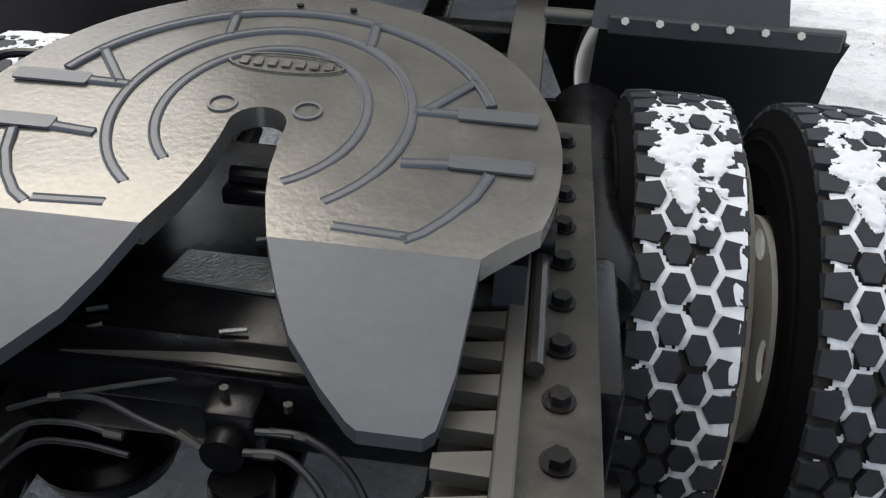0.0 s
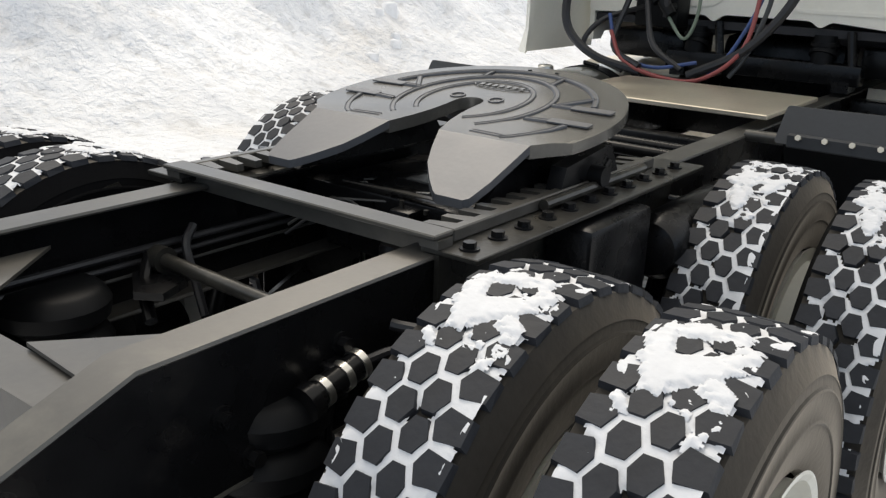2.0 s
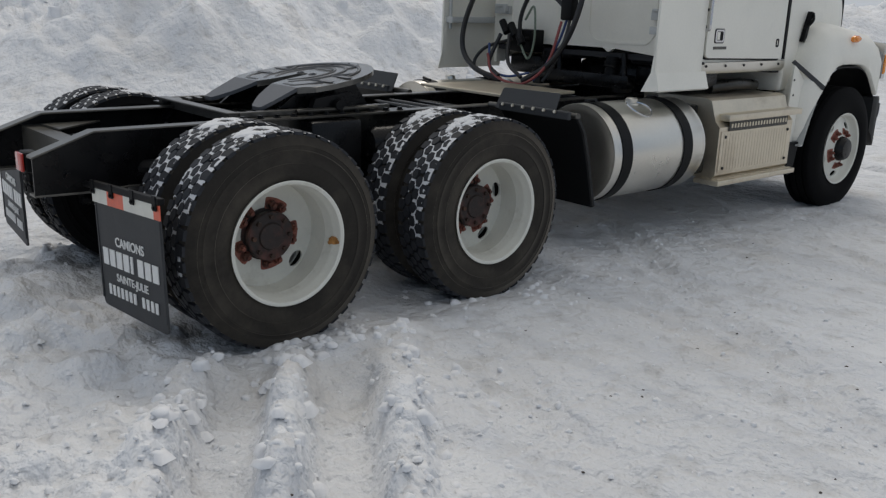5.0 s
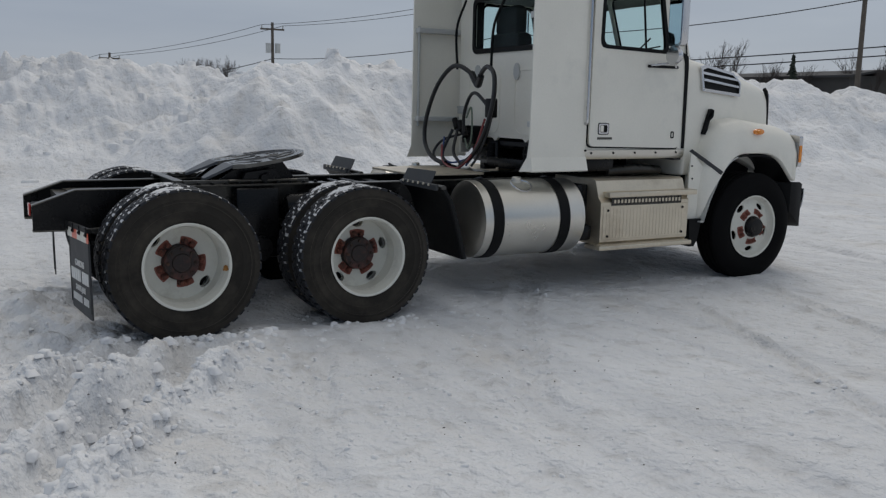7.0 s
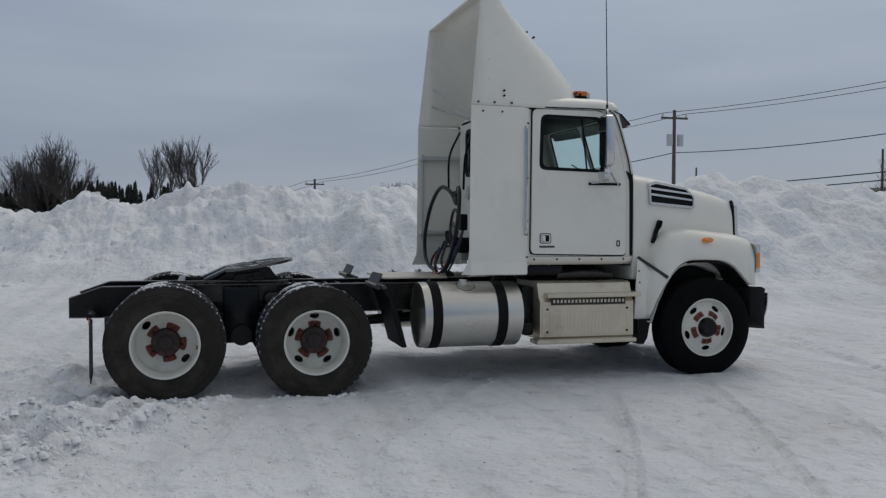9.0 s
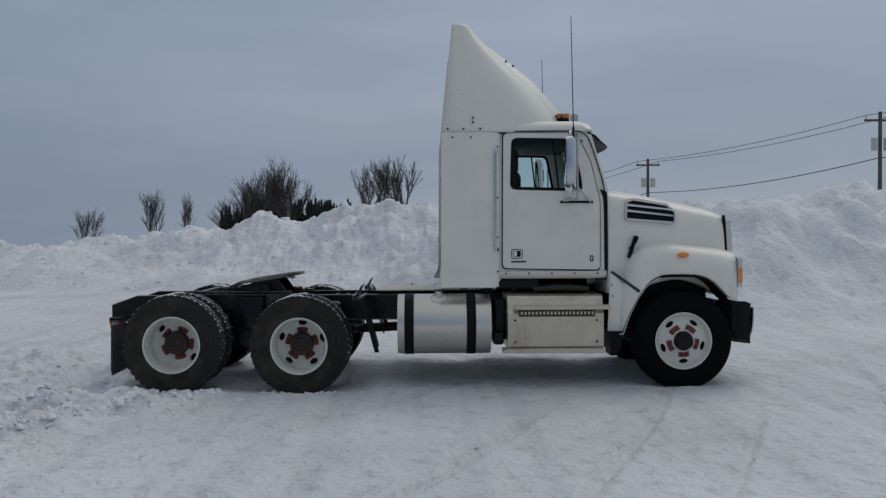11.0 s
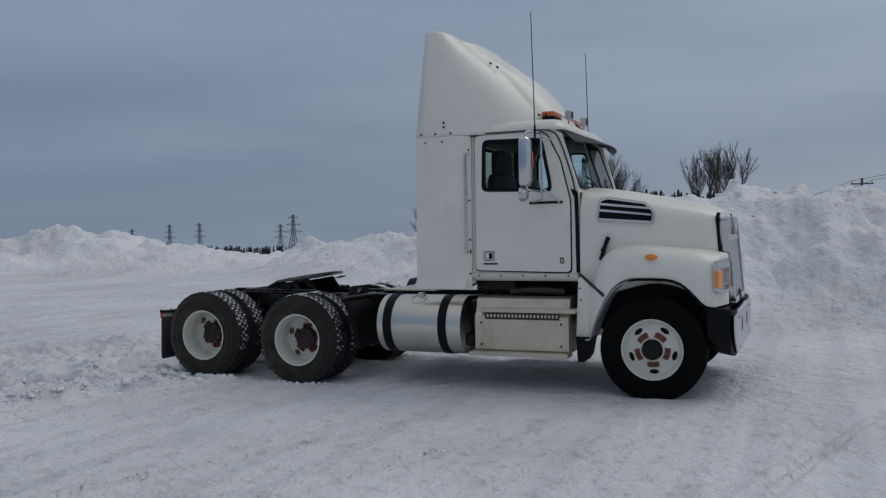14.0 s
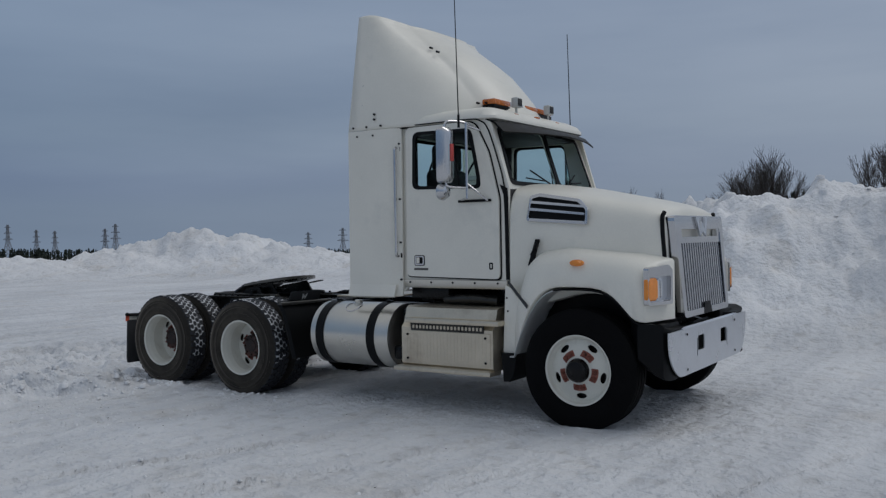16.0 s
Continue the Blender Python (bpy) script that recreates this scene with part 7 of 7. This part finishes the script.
for pts, m, r in (
        ([(-0.15, 3.10, 1.82), (-0.25, 3.05, 1.95), (-0.45, 3.0, 2.0), (-0.68, 2.95, 1.82), (-0.85, 2.92, 1.50), (-0.88, 2.92, 1.25), (-0.72, 2.92, 1.10), (-0.45, 2.95, 1.03)], HOSE, 0.022),
        ([(-0.15, 3.10, 1.82), (-0.05, 3.08, 1.93), (0.12, 3.04, 1.98), (0.30, 3.0, 1.90), (0.33, 2.98, 1.68), (0.24, 2.96, 1.40), (0.06, 2.95, 1.18), (-0.20, 2.95, 1.04)], HOSE, 0.022),
        ([(-0.30, 3.12, 1.93), (-0.20, 3.10, 1.86), (-0.14, 3.10, 1.82), (-0.06, 3.08, 1.90)], HOSE, 0.034),
        ([(-0.42, 3.12, 1.30), (-0.40, 3.1, 1.52), (-0.30, 3.1, 1.70), (-0.18, 3.1, 1.74), (-0.02, 3.1, 1.66), (0.06, 3.1, 1.60)], HOSE, 0.017),
        ([(0.09, 3.1, 1.52), (0.06, 3.06, 1.36), (-0.02, 3.0, 1.16), (-0.10, 2.96, 1.05)], BLUE, 0.010),
        ([(0.12, 3.1, 1.52), (0.11, 3.06, 1.36), (0.06, 3.0, 1.16), (0.0, 2.96, 1.05)], GREYHOSE, 0.012),
        ([(-0.42, 3.12, 1.32), (-0.30, 3.1, 1.20), (-0.24, 3.1, 1.35), (-0.26, 3.1, 1.60), (-0.35, 3.1, 1.50)], GREEN, 0.009),
        ([(-0.66, 3.0, 1.22), (-0.55, 2.95, 1.08), (-0.30, 2.90, 1.02), (-0.10, 2.90, 1.04), (0.06, 2.95, 1.20), (0.08, 3.05, 1.50)], RED, 0.011),
        ([(-0.70, 3.05, 1.3), (-0.60, 2.98, 1.12), (-0.4, 2.96, 1.06), (-0.18, 3.0, 1.10)], BLUE, 0.010),
        ([(-0.62, 3.1, 1.38), (-0.64, 3.0, 1.15), (-0.45, 2.93, 1.06)], HOSE, 0.016),
        ([(-0.52, 3.1, 1.38), (-0.42, 3.0, 1.17), (-0.25, 2.98, 1.06)], HOSE, 0.016),
        ([(-0.58, 3.2, 1.34), (-0.75, 3.05, 1.26), (-0.80, 2.98, 1.12), (-0.55, 2.94, 1.03)], HOSE, 0.014)):
    bm = bmesh.new()
    pipe(bm, pts, r)
    part("trailer_hose", bm, m, truck, "looped trailer air and power line")
for x, y, z in ((-0.60, 3.12, 1.42), (-0.50, 3.12, 1.40), (-0.42, 3.12, 1.34)):
    bm = bmesh.new()
    rod(bm, (x - 0.05, y + 0.02, z + 0.06), (x + 0.03, y, z - 0.03), 0.030, 12)
    rod(bm, (x - 0.01, y + 0.02, z), (x + 0.0, y + 0.10, z + 0.01), 0.018, 10)
    part("gladhand", bm, PLASTIC, truck, "black air line coupling head")
bm = bmesh.new()
box(bm, 0.05, 0.16, 3.06, 3.14, 1.51, 1.69, 0.014)
part("coupling_head", bm, PLASTIC, truck, "black trailer line coupling")
bm = bmesh.new()
box(bm, -0.64, -0.40, 3.22, 3.385, 1.24, 1.42, 0.012)
part("coupling_holder", bm, PLASTIC, truck, "black holder for trailer couplings")


# ---- background ----
def sticks(name, segs, material, parent=None, label=""):
    """Thin three-sided tapering rods as one mesh."""
    vs, fs = [], []
    for p, q, r0, r1 in segs:
        d = (q - p)
        if d.length < 1e-6:
            continue
        d.normalize()
        u = d.orthogonal().normalized()
        v = d.cross(u)
        b = len(vs)
        for c, r in ((p, r0), (q, r1)):
            for k in range(3):
                a = 2.0944 * k
                vs.append(c + (u * math.cos(a) + v * math.sin(a)) * r)
        for k in range(3):
            j = (k + 1) % 3
            fs.append((b + k, b + j, b + 3 + j, b + 3 + k))
    me_ = bpy.data.meshes.new(name)
    me_.from_pydata([tuple(v) for v in vs], [], fs)
    me_.materials.append(material)
    ob = new(name, me_)
    if parent:
        ob.parent = parent
    if label:
        tagged(ob, label)
    return ob


def bare_tree(x, y, height, spread, seed, stems=3, label="leafless tree with many fine upright branches", lean_out=0.5):
    rng = random.Random(seed)
    root = tagged(new("tree"), label, "tree", "bare trees beyond the bank")
    z = ground_at(x, y) - 0.1
    root.location = (x, y, z)
    trunk, crown = [], []

    def grow(p, d, length, r, depth):
        n_seg = 3
        for i in range(n_seg):
            d = (d + Vector((rng.uniform(-1, 1), rng.uniform(-1, 1), rng.uniform(-0.3, 0.7))) * 0.14).normalized()
            q = p + d * (length / n_seg)
            (trunk if depth == 0 else crown).append((p, q, max(r, 0.0013 * height), max(r * 0.78, 0.0009 * height)))
            p, r = q, r * 0.78
            if depth < 3 and (i > 0 or depth > 0):
                for _ in range(2 if depth < 2 else 3):
                    side = Vector((rng.uniform(-1, 1), rng.uniform(-1, 1), rng.uniform(-0.1, 0.9)))
                    grow(p, (d * 0.9 + side.normalized() * spread).normalized(), length * rng.uniform(0.45, 0.66), r * 0.66, depth + 1)
        if depth < 3:
            grow(p, d, length * 0.55, r, depth + 1)
    for s_ in range(stems):
        a = 6.28 * s_ * 0.618 + 0.3 * rng.random()
        out = 0.78 * (s_ + 0.5) / stems if lean_out > 0.8 else min(0.62, lean_out * spread * rng.uniform(0.3, 1.0))
        lean = Vector((math.cos(a), math.sin(a), 0)).lerp(Vector((0, 0, 1)), 1 - out).normalized() if stems > 1 else Vector((0, 0, 1))
        grow(Vector((0.2 * math.cos(a), 0.2 * math.sin(a), 0)), lean, height * 0.50 * (1 - 0.30 * out), height * 0.017, 0)
    sticks("trunk", trunk, BARK, root)
    sticks("crown", crown, BARK, root)
    return root


bare_tree(-84, -13.3, 8.8, 0.60, 1, 18, "wide bushy leafless tree on the rise", 0.85)
bare_tree(-87, -16.6, 7.4, 0.60, 2, 13, "wide bushy leafless tree on the rise", 0.85)
bare_tree(-80, -0.2, 9.4, 0.46, 3, 4)
bare_tree(-80, -3.2, 8.2, 0.46, 4, 3)
bare_tree(-65.5, -20.9, 5.8, 0.40, 5, 3)
bare_tree(-66.4, -18.0, 5.1, 0.40, 6, 2)
bare_tree(-63.8, -25.8, 4.7, 0.5, 7, 3)
bare_tree(-92, 22.7, 5.8, 0.55, 8, 4)
bare_tree(-92, 25.6, 5.8, 0.55, 9, 3)
for i, (x, y) in enumerate(((-56, 68), (-62, 66), (-40, 75), (-52.5, 69), (-46, 72), (-59, 67.5), (-43, 74), (-36.5, 77))):
    bare_tree(x, y, 6.8 + (i % 3), 0.5, 20 + i, 2)


def conifer_segments(rng, x, y, z, h):
    out = []
    for k in range(26):
        t = k / 26
        r = h * 0.24 * (1 - t) + 0.05
        for _ in range(5):
            a = rng.uniform(0, 6.283)
            p = Vector((x, y, z + h * (0.08 + 0.9 * t)))
            q = p + Vector((math.cos(a) * r, math.sin(a) * r, -0.12 * h * (1 - t)))
            out.append((p, q, h * 0.035, h * 0.006))
    out.append((Vector((x, y, z)), Vector((x, y, z + h)), h * 0.025, h * 0.004))
    return out


rng = random.Random(9)
fir = tagged(new("conifer"), "dark green conifer beyond the bank", "tree")
fir.location = (-49, 66, ground_at(-49, 66))
sticks("crown", conifer_segments(rng, 0, 0, 0, 7.0), FIR, fir)
far = []
for i in range(150):
    b = radians(rng.uniform(181, 193))
    d = rng.uniform(92, 112)
    x, y = 9 + d * math.cos(b), 2 + d * math.sin(b)
    far += conifer_segments(rng, x, y, ground_at(x, y) - 0.3, rng.uniform(3.6, 5.4))
for i in range(1000):
    b = rng.uniform(204, 264)
    crown = float(np.interp(b, [204, 214, 220, 234, 240, 264], [-0.9, -0.7, -0.4, 0.5, 1.0, 1.1])) + rng.uniform(-0.4, 0.3)
    b = radians(b)
    d = rng.uniform(150, 185)
    x, y = 9 + d * math.cos(b), 2 + d * math.sin(b)
    far += conifer_segments(rng, x, y, ground_at(x, y) - 0.5, max(2.5, crown - ground_at(x, y) + 0.5))[::3]
woods = sticks("far_woods", far, FIR)
tagged(woods, "far dark line of conifers on the horizon", "woods", kind="stuff")


def pylon(x, y, h):
    root = tagged(new("pylon"), "grey lattice transmission pylon far off", "pylon", "transmission pylons")
    root.location = (x, y, ground_at(x, y))
    segs = []
    w = [(0, h * 0.13), (h * 0.55, h * 0.035), (h, h * 0.015)]
    for (z0, a), (z1, b) in zip(w, w[1:]):
        n_ = 5
        for k in range(n_):
            t0, t1 = k / n_, (k + 1) / n_
            za, zb = z0 + (z1 - z0) * t0, z0 + (z1 - z0) * t1
            ra, rb = a + (b - a) * t0, a + (b - a) * t1
            ca = [Vector((ra * i, ra * j, za)) for i, j in ((1, 1), (-1, 1), (-1, -1), (1, -1))]
            cb = [Vector((rb * i, rb * j, zb)) for i, j in ((1, 1), (-1, 1), (-1, -1), (1, -1))]
            for i in range(4):
                segs += [(ca[i], cb[i], 0.22, 0.22), (ca[i], cb[(i + 1) % 4], 0.13, 0.13), (ca[i], ca[(i + 1) % 4], 0.12, 0.12)]
    sticks("tower", segs, STEELFAR, root)
    for z, l in ((0.62, 0.22), (0.78, 0.18), (0.93, 0.13)):
        sticks("crossarm", [(Vector((0, -h * l, h * z)), Vector((0, h * l, h * z)), 0.2, 0.2), (Vector((0, -h * l, h * z)), Vector((0, 0, h * (z + 0.06))), 0.13, 0.13), (Vector((0, h * l, h * z)), Vector((0, 0, h * (z + 0.06))), 0.13, 0.13)], STEELFAR, root)
    return root


for b, d, top in ((212.4, 480, 11.5), (213.2, 640, 8.1), (218.2, 640, 9.8), (220.0, 640, 9.0), (222.2, 620, 6.0), (233.9, 620, 13.5), (234.5, 620, 10.5), (237.3, 640, 9.7), (238.3, 640, 10.6), (239.8, 600, 13.3)):
    x, y = 9.5 + d * math.cos(radians(b)), 7 + d * math.sin(radians(b))
    pylon(x, y, top - ground_at(x, y))



def wire_between(bm, p, q, sag, r=0.022):
    p, q = Vector(p), Vector(q)
    pipe(bm, [p.lerp(q, t) - Vector((0, 0, sag * 4 * t * (1 - t))) for t in (i / 10 for i in range(11))], r, 4, 0)


STEP = Vector((18.0, 8.7, 0))
tops = []
for k in range(-5, 4):
    base = Vector((-57, 19.7, 0)) + STEP * k
    zt = 7.4 - 1.8 * max(0, -k) + 1.1 * max(0, k)
    pole = tagged(new("utility_pole"), "weathered wooden utility pole with crossarm and transformer" if k in (0, 1) else "weathered wooden utility pole with crossarm", "utility pole", "utility poles")
    z0 = ground_at(base.x, base.y)
    pole.location = (base.x, base.y, z0)
    bm = bmesh.new()
    rod(bm, (0, 0, -0.2), (0, 0, zt - z0), 0.14, 10, 0.10)
    part("pole_shaft", bm, WOOD, pole)
    bm = bmesh.new()
    box(bm, -0.45, 0.45, -0.9, 0.9, zt - z0 - 0.55, zt - z0 - 0.43)
    pole_arm = part("crossarm", bm, WOOD, pole)
    pole_arm.matrix_basis = Matrix.Translation((0, 0, 0)) @ Matrix.Diagonal((0.12, 1, 1, 1))
    for y in (-0.8, 0.8):
        bm = bmesh.new()
        rod(bm, (0, y, zt - z0 - 0.43), (0, y, zt - z0 - 0.2), 0.05, 8)
        part("insulator", bm, GREY, pole)
    if k in (0, 1):
        for y in (-0.36, 0.36):
            bm = bmesh.new()
            rod(bm, (0.1, y, zt - z0 - 2.2), (0.1, y, zt - z0 - 1.5), 0.19, 14)
            part("transformer_can", bm, GREY, pole, "grey transformer can")
    tops.append((base, zt))
for (a, za), (b, zb) in zip(tops, tops[1:]):
    for dy, dz, sag in ((-0.8, -0.2, 0.35), (0.8, -0.2, 0.35), (0.0, -2.6, 0.45)):
        bm = bmesh.new()
        wire_between(bm, (a.x, a.y + dy, za + dz), (b.x, b.y + dy, zb + dz), sag, 0.02 if dz > -1 else 0.03)
        tagged(part("overhead_wire", bm, WIRE), "thin dark overhead cable between poles", "cable", "overhead cables")
P2 = [(-88, 60), (-67, 69), (-46, 78), (-25, 87)]
for x, y in P2:
    pole = tagged(new("utility_pole"), "plain weathered wooden pole beyond the bank", "utility pole", "utility poles")
    pole.location = (x, y, ground_at(x, y))
    bm = bmesh.new()
    rod(bm, (0, 0, -0.2), (0, 0, max(7.2, 12.9 + 0.0545 * x)), 0.15, 10, 0.11)
    part("pole_shaft", bm, WOOD, pole)
for (ax, ay), (bx, by) in zip(P2, P2[1:]):
    for h in (10.65, 9.80):
        bm = bmesh.new()
        wire_between(bm, (ax, ay, h + 0.0545 * ax), (bx, by, h + 0.0545 * bx), 0.05, 0.075)
        tagged(part("overhead_wire", bm, WIRE), "thick dark overhead cable between poles", "cable", "overhead cables")

# low shed behind the trees
shed = tagged(new("shed"), "low dark industrial shed beyond the bank", "shed")
shed.location = (-60, 74, ground_at(-60, 74))
bm = bmesh.new()
box(bm, -14, 14, -4, 4, 0, 5.0)
part("wall", bm, mat("dark_cladding", (0.05, 0.048, 0.045), 0.8, var=0.2, scale=1.0), shed)
bm = bmesh.new()
ring_loft(bm, [[(x, -4.4, 5.0), (x, 0, 5.6), (x, 4.4, 5.0), (x, 4.4, 4.8), (x, 0, 5.4), (x, -4.4, 4.8)] for x in (-14.4, 14.4)])
part("roof", bm, mat("dark_roof_sheet", (0.045, 0.045, 0.047), 0.85, var=0.2, scale=1.0), shed)


# loose clods and dark specks on the snow
def scatter(name, spots, material, label, category):
    vs, fs = [], []
    zs = ground_height(np.array([q[0] for q in spots]), np.array([q[1] for q in spots]))
    for (x, y, r, lift), z in zip(spots, zs):
        b = len(vs)
        for k in range(6):
            a = 1.047 * k + rng.uniform(-0.3, 0.3)
            q = r * rng.uniform(0.6, 1.5)
            vs.append((x + q * math.cos(a), y + q * math.sin(a), z - (0.3 if r < 0.045 else 1.3) * r))
        for k in range(6):
            a = 1.047 * k + rng.uniform(-0.3, 0.3)
            q = r * rng.uniform(0.35, 1.1)
            vs.append((x + q * math.cos(a), y + q * math.sin(a), z + lift * r * rng.uniform(0.4, 0.8)))
        vs.append((x + rng.uniform(-0.3, 0.3) * r, y + rng.uniform(-0.3, 0.3) * r, z + lift * r))
        for k in range(6):
            j = (k + 1) % 6
            fs += [(b + k, b + j, b + 6 + j, b + 6 + k), (b + 6 + k, b + 6 + j, b + 12)]
    me_ = bpy.data.meshes.new(name)
    me_.from_pydata(vs, [], fs)
    me_.polygons.foreach_set("use_smooth", np.ones(len(fs), dtype=bool))
    me_.materials.append(material)
    return tagged(new(name, me_), label, category, kind="stuff")


spots = []
for i in range(650):
    x, y = rng.gauss(1.9, 1.3), rng.gauss(-1.3, 1.1)
    spots.append((x, y, rng.uniform(0.006, 0.034) * rng.random() + 0.005, rng.uniform(0.3, 0.7)))
for i in range(130):
    w_ = rng.choice(((1.2, 0.0), (1.2, 1.37), (-1.2, 0.0), (1.2, 0.0), (1.15, 5.47)))
    f = 0.5 if w_[1] > 5 else 1.0
    spots.append((w_[0] + rng.gauss(0.1, 0.16), w_[1] + rng.gauss(0.1, 0.35 / f), rng.uniform(0.01, 0.04) * f, rng.uniform(0.5, 1.0) * f))
for i in range(380):
    along, d = rng.uniform(1.2, 4.8), rng.choice((0.0, -0.44, 0.45, 0.52)) + rng.gauss(0, 0.07) + 0.737
    spots.append((0.57 * d + 0.82 * along, 0.82 * d - 0.57 * along, 0.010 + 0.035 * rng.random() ** 2, rng.uniform(0.5, 1.0)))
for i in range(500):
    spots.append((rng.uniform(-1.5, 9), rng.uniform(-4, 9), rng.uniform(0.004, 0.016), 0.7))
for i in range(1100):
    spots.append((rng.gauss(3.0, 1.5), rng.gauss(0.9, 1.7), 0.004 + 0.016 * rng.random() ** 2, rng.uniform(0.4, 0.8)))
for i in range(420):
    t = rng.random() * 6.0
    k = min(int(t), 5)
    (ax, ay, _), (bx, by, _) = CREST[k + 1], CREST[k + 2] if k + 2 < len(CREST) else CREST[k + 1]
    f = t - k
    side = rng.uniform(-1.0, 7.5)
    spots.append((ax + (bx - ax) * f + side * 0.85, ay + (by - ay) * f - side * 0.4, rng.uniform(0.05, 0.18) * rng.random() + 0.03, rng.uniform(0.3, 0.5)))
scatter("snow_clods", spots, CLOD, "loose clods of broken snow", "snow clods")
spots = [(rng.gauss(2.6, 2.2), rng.gauss(0.5, 2.8), rng.uniform(0.003, 0.010), 0.4) for i in range(150)]
scatter("dirt_specks", spots, BARK, "dark specks of dirt on the snow", "debris")
